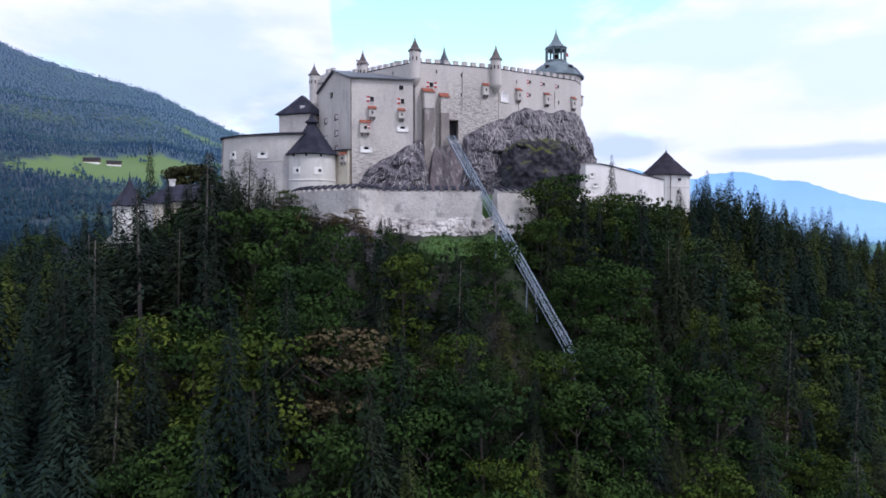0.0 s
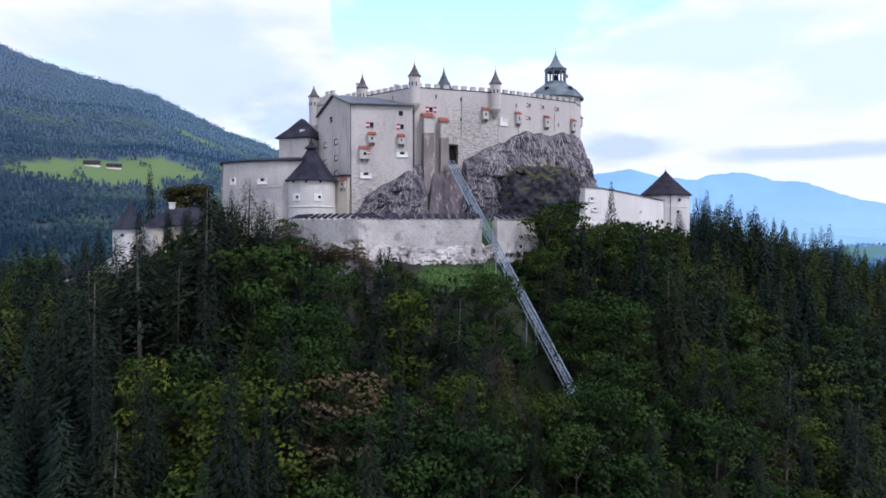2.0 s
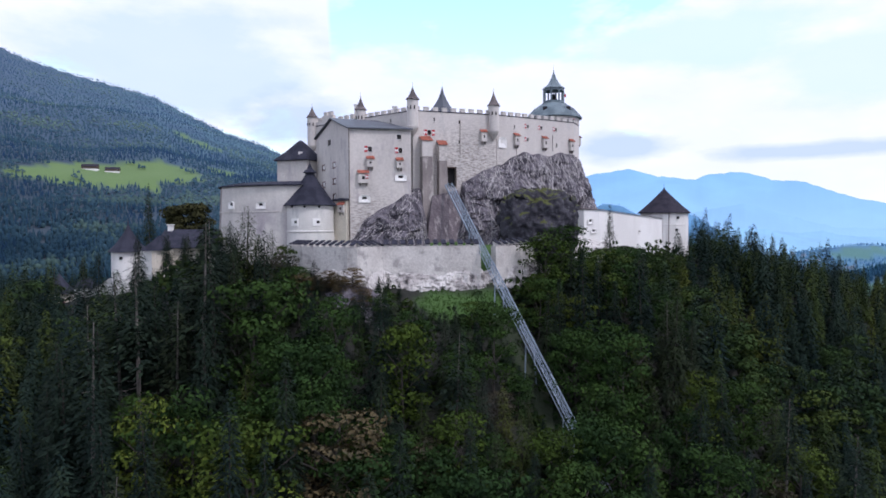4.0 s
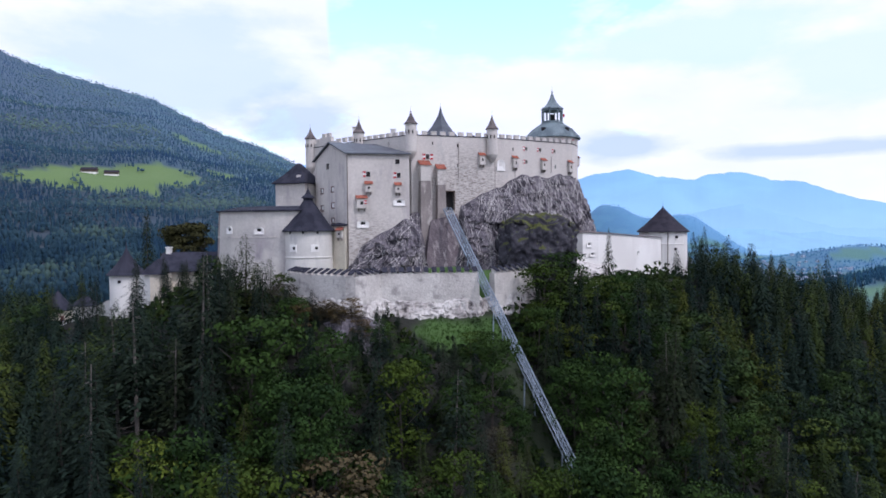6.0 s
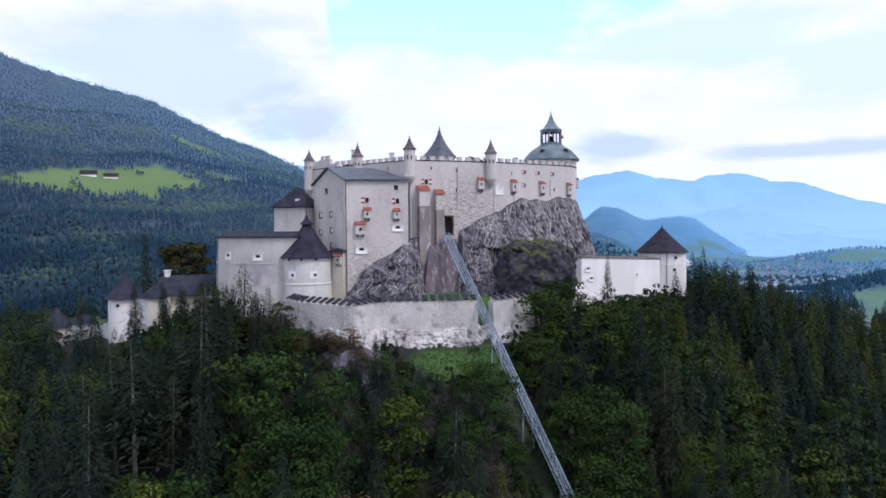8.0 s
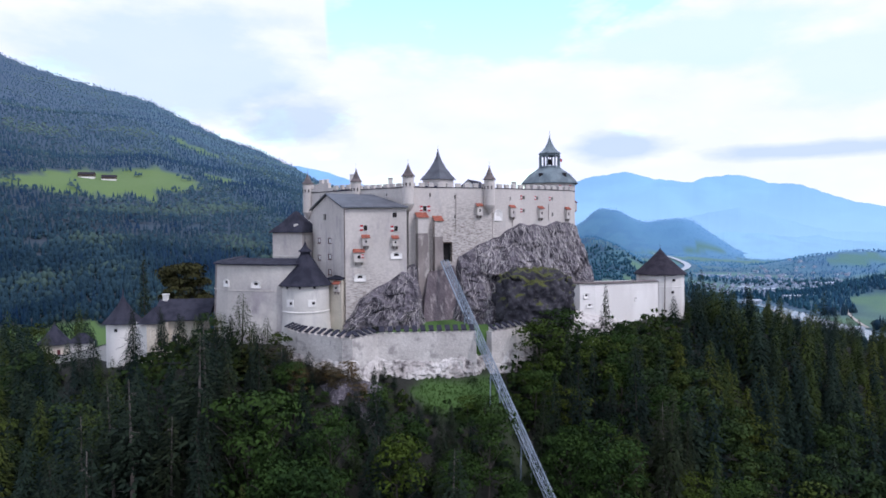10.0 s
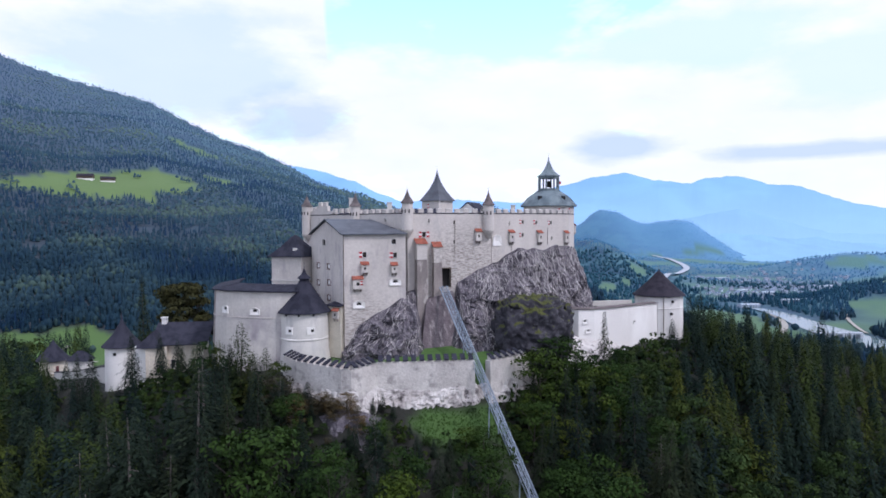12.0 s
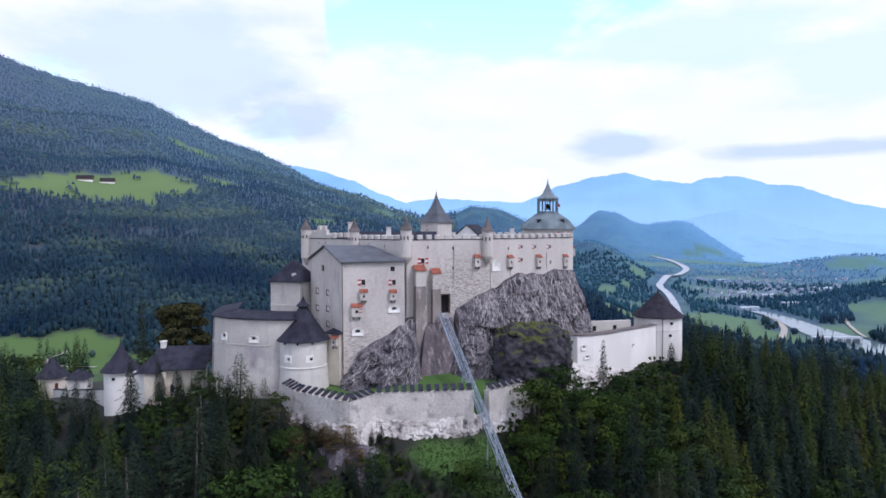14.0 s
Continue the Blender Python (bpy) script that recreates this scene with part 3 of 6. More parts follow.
def far_range(name, label, dist, skyline, mat, seed):
    """A mountain range: a sloping band from its foot in the valley to its skyline of (bearing, rise)."""
    a = np.linspace(skyline[0][0], skyline[-1][0], 420)
    e = tab(a, *skyline) + 0.0012 * rough(a * 1000, a * 0 + seed, 9.0, seed) + 0.0006 * rough(a * 1000, a * 0, 3.0, seed)
    rows = []
    for s in np.linspace(0, 1, 14):
        d = dist - 620 * (1 - s)
        c = np.cos(np.arctan(a))
        z = -112 + (46 + e * dist * c + 112) * s ** 1.1 + 16 * np.sin(np.pi * s) * rough(a * 900, a * 0 + s * 300, 40.0, seed)
        rows.append(np.stack([np.sin(np.arctan(a)) * d, c * d, z], -1))
    v = np.concatenate(rows)
    n = len(a)
    i, j = np.meshgrid(np.arange(n - 1), np.arange(13), indexing="ij")
    f = np.stack([j * n + i, j * n + i + 1, (j + 1) * n + i + 1, (j + 1) * n + i], -1).reshape(-1, 4)
    tagged(new(name, array_mesh(name, v, f, mat, smooth=True)), label, "mountains", kind="structure")


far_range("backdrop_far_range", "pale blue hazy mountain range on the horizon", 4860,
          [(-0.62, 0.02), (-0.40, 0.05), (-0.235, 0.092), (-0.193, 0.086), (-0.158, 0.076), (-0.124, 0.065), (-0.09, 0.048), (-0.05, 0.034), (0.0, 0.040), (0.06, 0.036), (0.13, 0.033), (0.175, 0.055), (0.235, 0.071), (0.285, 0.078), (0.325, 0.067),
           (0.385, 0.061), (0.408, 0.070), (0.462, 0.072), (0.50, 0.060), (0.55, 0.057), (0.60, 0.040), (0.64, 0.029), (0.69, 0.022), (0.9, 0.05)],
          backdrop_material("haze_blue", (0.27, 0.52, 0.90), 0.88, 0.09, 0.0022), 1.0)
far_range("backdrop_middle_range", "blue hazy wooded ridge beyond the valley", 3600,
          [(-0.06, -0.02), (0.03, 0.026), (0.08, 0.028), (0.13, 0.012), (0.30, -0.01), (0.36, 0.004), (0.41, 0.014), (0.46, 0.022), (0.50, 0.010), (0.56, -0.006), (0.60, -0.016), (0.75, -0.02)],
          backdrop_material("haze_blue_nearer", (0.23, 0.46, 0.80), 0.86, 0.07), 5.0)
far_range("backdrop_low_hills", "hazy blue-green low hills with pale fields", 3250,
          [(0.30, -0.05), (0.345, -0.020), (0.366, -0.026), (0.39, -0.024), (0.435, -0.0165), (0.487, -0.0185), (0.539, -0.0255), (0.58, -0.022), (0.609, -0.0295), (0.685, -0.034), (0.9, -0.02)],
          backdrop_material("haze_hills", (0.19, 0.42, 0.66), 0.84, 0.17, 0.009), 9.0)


# ------------------------------------------------------------------ trees
def spruce_arrays(rng, h, count, size, spread=0.19, bare=0.12, droop=0.4, tier=1.0, gaps=0.3):
    """Needle sprays of a spruce: narrow hanging triangles on uneven tiers round the trunk, dense towards the pointed top."""
    tri = []
    phase = [(rng.uniform(0, 6.283), rng.uniform(0.75, 1.2)) for _ in range(80)]
    for i in range(count):
        s = 1 - ((i + 0.5) / count) ** 0.62
        z = h * (bare + (0.99 - bare) * s)
        t = 2.39996 * i + rng.uniform(-0.3, 0.3)
        level = z / tier + 0.12 * math.sin(3 * t)
        turn, far = phase[int(level) % 80]
        limb = 1 + gaps * math.sin(5 * t + turn)
        r = (h * spread * (1 - s) ** 0.85 + 0.10) * far * limb * (1 - 0.42 * (level % 1.0)) * rng.uniform(0.62, 1.05)
        d, side = np.array([math.cos(t), math.sin(t), 0]), np.array([-math.sin(t), math.cos(t), 0])
        long = size * rng.uniform(0.7, 1.4) * (0.55 + 0.45 * (1 - s))
        p = d * r + np.array([0, 0, z - 0.22 * r])
        tip = d + side * rng.uniform(-0.6, 0.6) + np.array([0, 0, -droop * rng.uniform(0.2, 1.8)])
        twist = np.array([0, 0, rng.uniform(-0.5, 0.5)])
        tri += [p - (side + twist) * long * 0.26, p + (side + twist) * long * 0.26, p + tip * long]
    v = np.array(tri)
    return v, np.arange(len(v)).reshape(-1, 3)


def broad_arrays(rng, h, clumps, size, lobes=26, slim=0.30):
    """Leaf sprays of a broadleaved tree as bent quads, lying like shingles on the upper shells of many uneven lobes."""
    cent, rad = [], []
    for k in range(lobes):
        z = h * rng.uniform(0.16, 0.88)
        room = slim * h * math.sqrt(max(0.05, 1 - ((z / h - 0.52) / 0.50) ** 2))
        t = 2.4 * k + rng.uniform(-0.5, 0.5)
        q = room * rng.uniform(0.5, 1.0)
        cent.append((q * math.cos(t), q * math.sin(t), z))
        rad.append(h * rng.uniform(0.06, 0.125))
    cent.append((0, 0, h * 0.86))
    rad.append(h * 0.13)
    cent, rad = np.array(cent), np.array(rad)
    pick = rng.choices(range(len(cent)), [r * r for r in rad], k=clumps)
    quads = []
    for k in pick:
        d = np.array([rng.gauss(0, 1), rng.gauss(0, 1), rng.gauss(0.55, 0.8)])
        d /= np.linalg.norm(d)
        p = cent[k] + d * rad[k] * rng.uniform(0.72, 1.12) * np.array([1.25, 1.25, 0.60])
        e = d * np.array([0.8, 0.8, 1.0]) + np.array([rng.gauss(0, 0.26), rng.gauss(0, 0.26), rng.gauss(0.15, 0.22)])
        e /= np.linalg.norm(e)
        a = np.cross(e, [rng.gauss(0, 1), rng.gauss(0, 1), rng.gauss(0, 1)])
        a /= np.linalg.norm(a) + 1e-6
        b = np.cross(e, a)
        s = size * rng.uniform(0.6, 1.35)
        quads += [p - a * s - e * 0.25 * s, p - b * s * 0.6, p + a * s - e * 0.35 * s, p + b * s * 0.6 + e * 0.1 * s]
    v = np.array(quads)
    q = np.arange(len(v)).reshape(-1, 4)
    return v, np.concatenate([q[:, [0, 1, 2]], q[:, [0, 2, 3]]])


def trunk_geo(rng, h, top, thick, limbs=0, twigs=0):
    g = Geo()
    bend = rng.uniform(-0.02, 0.02) * h
    for k in range(6):
        s0, s1 = k / 6 * top, (k + 1) / 6 * top
        n, r0, r1 = 7, thick * (1 - 0.85 * s0), thick * (1 - 0.85 * s1)
        ring = lambda s, r: [(bend * s * s + r * math.cos(6.283 * i / n), r * math.sin(6.283 * i / n), s * h - (0.9 if s == 0 else 0)) for i in range(n)]
        g.add(ring(s0, r0) + ring(s1, r1), [(i, (i + 1) % n, n + (i + 1) % n, n + i) for i in range(n)])
    for k in range(limbs):
        z, t = h * rng.uniform(0.28, 0.6), 2.4 * k
        L = h * rng.uniform(0.16, 0.28)
        g.beam((0, 0, z), (L * math.cos(t), L * math.sin(t), z + L * 0.9), thick * 0.45)
    for k in range(twigs):
        z, t = h * rng.uniform(0.12, 0.9), 2.4 * k
        L = h * 0.10 * (1.1 - z / h)
        g.beam((0, 0, z), (L * math.cos(t), L * math.sin(t), z - 0.15 * L), thick * 0.16)
    return g


def tree_kind(name, label, category, crown_arrays, crown_mat, trunk, trunk_mat=None):
    """A tree to copy: an Empty at its foot with trunk and crown."""
    ob = thing(name, label, category, "trees on the castle hill")
    part("trunk", trunk, trunk_mat or BARK, ob, smooth=True)
    v, f = crown_arrays
    part("crown", array_mesh("crown", v, f, crown_mat), crown_mat, ob)
    return ob


rng = random.Random(7)
KINDS = []      # (tree, its height, 'needle' or 'leaf')
for h, boughs, wide, bare in ((18, 2200, 0.165, 0.08), (16, 2100, 0.19, 0.12), (20, 2000, 0.140, 0.22), (14, 1800, 0.19, 0.06)):
    KINDS.append((tree_kind("spruce_tree", "dark green spruce with drooping boughs on the slope", "conifer tree", spruce_arrays(rng, h, boughs, 0.55, wide, bare, 0.5, 1.15), NEEDLES, trunk_geo(rng, h, 0.88, 0.20, twigs=8)), h, "needle"))
KINDS.append((tree_kind("pine_tree", "tall thin conifer with a long bare trunk", "conifer tree", spruce_arrays(rng, 19, 1100, 0.55, 0.15, 0.48, 0.4, 1.4, 0.5), NEEDLES, trunk_geo(rng, 19, 0.97, 0.24, twigs=26), DEADWOOD), 19, "needle"))
KINDS.append((tree_kind("larch_tree", "light green larch with feathery boughs", "conifer tree", spruce_arrays(rng, 17, 1900, 0.52, 0.16, 0.12, 0.3, 1.3, 0.4), LARCH, trunk_geo(rng, 17, 0.88, 0.17, twigs=10)), 17, "needle"))
for h, slim, mat, what in ((13, 0.30, LEAVES, "green leafy beech with a rounded uneven crown"), (11, 0.34, LEAVES, "green leafy maple with a broad crown"), (15, 0.25, LEAVES, "tall green ash with a narrow crown"), (11, 0.33, AUTUMN, "yellow-green maple turning to autumn colour"), (8, 0.33, RUSSET, "small russet brown autumn tree")):
    KINDS.append((tree_kind("leafy_tree", what, "leafy tree", broad_arrays(rng, h, 2000, 0.22 * h / 13, 30, slim * 0.9), mat, trunk_geo(rng, h, 0.62, 0.17, limbs=5)), h, "leaf"))
KINDS.append((tree_kind("dead_tree", "bare grey dead spruce with broken twigs", "dead tree", spruce_arrays(rng, 13, 160, 0.5, 0.06, 0.3), DEADWOOD, trunk_geo(rng, 13, 0.97, 0.17, twigs=46), DEADWOOD), 13, "needle"))


def on_castle(x, y):
    """Whether a place is built over, or kept clear."""
    if -62 < x < 46 and y > float(brow(x)) - (3.0 if -34 < x < 26 else 0.5) and y < 232:
        return True
    if 34 < x < 84 and float(tab(x, (34, 166), (46, 176), (84, 207))) < y < 236:
        return True
    if -108 < x < -58 and 172 < y < 206:
        return True
    if -168 < x < -100 and float(tab(x, (-168, 246), (-100, 188))) < y < 280:
        return True
    if 66 < y < 176 and abs(x - (2.0 + (170 - y) * 0.377)) < 2.6:
        return True
    return math.hypot((x - 2.5) / 10.5, (y - 144.8) / 5.2) < 1.0 or (-22.0 < x < -14.0 and 134 < y < 142)


def place_woods():
    """Scatters the hill's trees: the 300 on the slope below the bailey one by one, all others joined."""
    rng = random.Random(21)
    spots, cells = [], {}
    for _ in range(60000):
        x, y = rng.uniform(-250, 300), rng.uniform(58, 300)
        if abs(x) > 0.86 * y + 25 or y > float(brow(x)) + 45:
            continue
        gap_ = float(tab(x, (-120, 4.6), (-80, 4.8), (-30, 5.0), (-18, 4.6), (40, 4.7), (75, 4.1)))
        if -34 < x < 26 and float(brow(x)) - y < 14:
            gap_ = 2.3
        c = (int(x // 4), int(y // 4))
        if any(math.hypot(x - p, y - q) < gap_ for i in (-1, 0, 1, -2, 2) for j in (-1, 0, 1, -2, 2) for p, q in cells.get((c[0] + i, c[1] + j), ())):
            continue
        if on_castle(x, y):
            continue
        cells.setdefault(c, []).append((x, y))
        spots.append((x, y))
    spots.sort(key=lambda p: abs(p[0] - 5) * 0.9 + abs(p[1] - 112))
    return spots


def tree_choice(x, y, rng):
    """The kind and height of the tree at a place: leafy in the middle of the slope, conifers to both sides and on the crest."""
    leafy = float(tab(x, (-80, 0.10), (-45, 0.15), (-30, 0.34), (-20, 0.46), (15, 0.46), (35, 0.50), (60, 0.42), (90, 0.30), (140, 0.2)))
    if y > float(brow(x)) - 10:
        leafy *= 0.5
    if x > 64 and y > float(brow(x)) - 40:
        leafy = 0.0
    if rng.random() < leafy:
        k = rng.choices((6, 7, 8, 9, 10), (4, 4, 3, 1.6 if x > -40 else 0.6, 0.35))[0]
    else:
        k = rng.choices((0, 1, 2, 3, 4, 5, 11), (4, 4, 3, 3, 4.0 if x < -15 else 1.0, 1.6 if x < -15 else 4.5, 0.6 if x < -10 else 0.3))[0]
    tall = rng.uniform(0.80, 1.30) * float(tab(x, (-90, 1.2), (-60, 1.30), (-24, 1.30), (-16, 1.08), (30, 1.05), (60, 1.0)))
    edge = float(brow(x)) - y
    if -36 < x < -16 and edge < 12 and rng.random() < 0.6:      # brown scrub under the bailey's corner
        k = 10
    if -34 < x < 26 and edge < 26:        # low growth below the bailey's wall
        tall *= float(tab(edge, (0, 0.22), (6, 0.36), (14, 0.60), (26, 0.95)))
    tops, loose = 1e9, rng.uniform(-3.0, 1.0)
    if x >= 69 and edge < 34:             # the crest falls away beyond the white wing
        tops = float(tab(x, (69, 13), (74, 17), (88, 16.5), (94, 14), (101, 11.5), (112, 7), (127, 3), (141, 0), (152, -3), (180, -10), (250, -30))) + rng.uniform(-3.5, 1.2)
        if -14 < edge < 8:
            tall = max(tall, (tops - float(land(x, y))) / KINDS_H[k])
    elif 28 < x < 84 and edge < 26:         # the wing's wall stays in view above the trees
        tops = 6.0 + rng.uniform(-3, 2.0) + 0.06 * max(0, x - 60)
    elif -112 < x < -58 and edge < 26:
        tops = 6.0 + rng.uniform(-5, 2.5)
    elif -60 <= x < -32 and edge < 22:
        tops = 9.5 + rng.uniform(-5, 4)
    if -9 < x < 15 and edge < 40:         # the lawn stays in view above the trees
        tops = min(tops, -4.2 + rng.uniform(-2.5, 0))
    # the canopy follows the hill: how high it stands over the first eye's level, by bearing
    for side in (-2.5, 0, 2.5):
        rise = float(tab((x + side) / y, (-0.70, 0.004), (-0.55, 0.01), (-0.50, 0.006), (-0.42, 0.012), (-0.38, 0.075), (-0.31, 0.105), (-0.27, 0.095), (-0.235, 0.060), (-0.21, 0.026), (-0.06, 0.008), (-0.03, -0.022), (0.10, -0.022),
                         (0.13, 0.024), (0.17, 0.05), (0.21, 0.045), (0.28, 0.045), (0.36, 0.082), (0.40, 0.086), (0.49, 0.059), (0.58, 0.028), (0.70, 0.004)))
        tops = min(tops, rise * y + loose)
    for side in (-4.0, -2.4, 0, 2.4, 4.0):           # the lower track stays clear of the trees before it
        a = (x + side) / y
        hit = 66.1 / (a + 0.377)
        if 115 < hit < 168 and y < hit + 1.5:
            tops = min(tops, (22.9 - 0.821 * (170.6 - hit)) * y / hit - 0.6)
    if -0.200 < x / y < -0.135 and y < 138:      # the outcrop under the bailey's corner stays bare
        tops = min(tops, 45.0 - 56.0 * y / 136)
    ground_z = float(land(x, y))
    return k, max(0.16, min(tall, (tops - ground_z) / KINDS_H[k]))


KINDS_H = [h for _, h, _ in KINDS]
SPOTS = place_woods()
rng = random.Random(5)
used = set()
for x, y in SPOTS[:300]:
    k, tall = tree_choice(x, y, rng)
    ob, h, _ = KINDS[k]
    girth = max(tall, min(0.7, tall * 1.6))
    m = pose(x, y, float(land(x, y)) - 0.15, rng.uniform(-3, 3), rng.uniform(-3, 3), rng.uniform(0, 360)) @ Matrix.Diagonal((girth * rng.uniform(0.88, 1.12), girth * rng.uniform(0.88, 1.12), tall, 1))
    if k not in used:
        used.add(k)
        ob.matrix_basis = m
    else:
        copy_thing(ob, m)
for k in set(range(len(KINDS))) - used - {10, 8, 5, 2, 0}:
    for o in [*KINDS[k][0].children_recursive, KINDS[k][0]]:
        bpy.data.objects.remove(o)


def joined_wood(name, label, spots, kinds, mat, seed):
    """Many trees as one mesh. kinds: arrays (v, f) of trees; spots: (x, y, z, kind, scale)."""
    rng = np.random.RandomState(seed)
    vs, fs, ts, k = [], [], [], 0
    for kind, (v, f) in enumerate(kinds):
        mine = np.array([s for s in spots if s[3] == kind], float)
        if not len(mine):
            continue
        turn, wide = rng.uniform(0, 6.283, len(mine)), rng.uniform(0.85, 1.2, len(mine))
        c, s = np.cos(turn)[:, None], np.sin(turn)[:, None]
        sc = mine[:, 4][:, None]
        w = np.maximum(sc, np.minimum(0.75, sc * 1.6)) * wide[:, None]
        x = (v[:, 0] * c - v[:, 1] * s) * w + mine[:, 0][:, None]
        y = (v[:, 0] * s + v[:, 1] * c) * w + mine[:, 1][:, None]
        z = v[:, 2] * sc + mine[:, 2][:, None]
        vs.append(np.stack([x, y, z], -1).reshape(-1, 3))
        fs.append((f[None] + (np.arange(len(mine)) * len(v))[:, None, None] + k).reshape(-1, 3))
        shade = rng.uniform(0, 1, len(mine))
        if mine.shape[1] > 5:
            shade = np.clip(mine[:, 5] + 0.45 * (shade - 0.5), 0, 1)
        ts.append(np.repeat(shade, len(f)))
        k += len(mine) * len(v)
    return tagged(new(name, array_mesh(name, np.concatenate(vs), np.concatenate(fs), mat, np.concatenate(ts))), label, "woods", kind="stuff")


rng = random.Random(11)
thin_spruce = [spruce_arrays(rng, h, 620, 0.95, w, b, 0.5, 1.2) for h, w, b in ((17, 0.175, 0.08), (19, 0.155, 0.12), (14, 0.20, 0.06), (16, 0.15, 0.16))]
thin_leafy = [broad_arrays(rng, h, 800, 0.33 * h / 13, 22, w) for h, w in ((14, 0.25), (13, 0.30), (16, 0.21))]
needle_spots, leaf_spots, larch_spots = [], [], []
for x, y in SPOTS[300:]:
    k, tall = tree_choice(x, y, rng)
    z = float(land(x, y)) - 0.2
    if k in (6, 7, 8, 9, 10):
        leaf_spots.append((x, y, z, rng.randrange(3), tall))
    elif rng.random() < (0.36 if x > 0 else 0.12):
        larch_spots.append((x, y, z, rng.randrange(4), tall))
    else:
        needle_spots.append((x, y, z, rng.randrange(4), tall))
joined_wood("spruce_wood", "dark spruce wood over the castle hill", needle_spots, thin_spruce, NEEDLES_WOOD, 1)
joined_wood("larch_wood", "light green larches among the spruces", larch_spots, thin_spruce, LARCH_WOOD, 10)
joined_wood("leafy_wood", "green leafy trees among the spruces", leaf_spots, thin_leafy, LEAVES_WOOD, 2)


RIVER = [(552, 1215), (563, 1162), (569, 1104), (563, 1040), (549, 968), (544, 910), (540, 820), (545, 680)]
MOTORWAY = [(405, 1090), (417, 1142), (447, 1228), (480, 1350), (495, 1416), (500, 1488), (536, 1554), (622, 1750), (715, 1950), (790, 2080), (812, 2150), (822, 2216), (828, 2304), (817, 2530)]
RIVERSIDE = [(566, 1145), (561, 1124), (546, 1046), (512, 962), (473, 896), (445, 850)]
FARM_TRACK = [(-376, 728), (-405, 730), (-448, 744), (-454, 764), (-448, 772), (-442, 790)]


def away_from(x, y, line):
    """Distance of places from a line of plan points."""
    best = np.full(np.shape(x), 1e9)
    for (ax, ay), (bx_, by_) in zip(line, line[1:]):
        dx, dy = bx_ - ax, by_ - ay
        s = np.clip(((x - ax) * dx + (y - ay) * dy) / (dx * dx + dy * dy), 0, 1)
        best = np.minimum(best, np.hypot(x - ax - s * dx, y - ay - s * dy))
    return best


def far_woods():
    """Spruce woods of the mountains and the valley: small two-tiered spires, thinning over the meadows."""
    rng = np.random.RandomState(3)
    n = 700000
    a = rng.uniform(-0.80, 0.80, n)
    y = np.exp(rng.uniform(math.log(430), math.log(3300), n))
    x = a * y
    rise, far, foot = ridge(a)
    z = land(x, y)
    grass = meadow(x, y)
    hedge = (grass >= 0.35) & (rough(x, y, 34.0, 31.0) > 0.62) & (y > 1500) & (y < 2100) & (x < 0)
    keep = ((grass < 0.35) | hedge) & ((y < far + 60) | ((a > 0.15) & (y < 3050)))
    keep &= (rough(x, y, 60.0, 12.0) > -0.75) | (y > 1500)
    keep &= ~((z < -98) & (rng.uniform(size=n) < 0.30))
    for line, wide in ((RIVER, 42), (MOTORWAY, 26), (RIVERSIDE, 10), (FARM_TRACK, 8)):
        keep &= away_from(x, y, line) > wide
    keep &= ~((x / y > 0.375) & (x / y < 0.64) & (y > 1330) & (y < 2050) & (z < -85) & (rng.uniform(size=n) < 0.5))
    # even spacing on the ground: fewer of the near ones, all of the far ones
    cell = np.stack([np.floor(x / tab(y, (400, 5.5), (1200, 6.2), (3300, 9.0))), np.floor(y / tab(y, (400, 6.5), (1200, 7.5), (3300, 13.0)))], -1)
    _, first = np.unique(cell, axis=0, return_index=True)
    only = np.zeros(n, bool)
    only[first] = True
    pick = np.where(keep & only)[0]
    spots = []
    tier = []
    for sides, top, wide in ((8, 1.0, 1.0), (8, 0.9, 1.1), (8, 0.82, 0.9), (8, 1.05, 0.8)):
        v, f = [], []
        for z0, z1, r, s in ((1.5, 10.0, 3.7, 0), (6.0, 15.5, 2.9, 1), (11.5, 21.0, 1.9, 2)):
            k = len(v)
            v += [(wide * r * (1.15 if (i + s) % 2 else 0.62) * math.cos(6.283 * i / sides + s), wide * r * (1.15 if (i + s) % 2 else 0.62) * math.sin(6.283 * i / sides + s), (z0 - (1.3 if (i + s) % 2 else 0)) * top) for i in range(sides)] + [(0, 0, z1 * top)]
            f += [(k + i, k + (i + 1) % sides, k + sides) for i in range(sides)]
        tier.append((np.array(v), np.array(f)))
    for high, wide in ((0.9, 1.0), (1.0, 0.85), (0.8, 1.15)):      # round crowns
        v, f = [], []
        for z0, r, s in ((2.0, 3.0, 0.0), (7.5, 4.4, 0.5), (12.5, 3.0, 0.2)):
            v += [(wide * r * (0.8 + 0.4 * ((i * 5 + int(r)) % 3) / 2) * math.cos(1.0472 * i + s), wide * r * math.sin(1.0472 * i + s), high * (z0 + ((i * 7) % 3 - 1) * 0.9)) for i in range(6)]
        v.append((0.3, 0, 15.5 * high))
        for k in (0, 6):
            for i in range(6):
                j = (i + 1) % 6
                f += [(k + i, k + j, k + 6 + j), (k + i, k + 6 + j, k + 6 + i)]
        f += [(12 + i, 12 + (i + 1) % 6, 18) for i in range(6)]
        tier.append((np.array(v), np.array(f)))
    patch = 0.5 * rough(x, y, 75.0, 5.0) + 0.45 * rough(x, y, 210.0, 8.0)
    leafy = rng.uniform(size=n) < np.clip(0.35 + 1.5 * patch, 0.06, 0.9)
    r1, r2 = np.where(leafy, 4 + rng.randint(0, 3, n), rng.randint(0, 4, n)), rng.uniform(0.5, 1.12, n)
    light = np.clip(0.40 + 0.85 * patch + 0.18 * leafy, 0, 1)
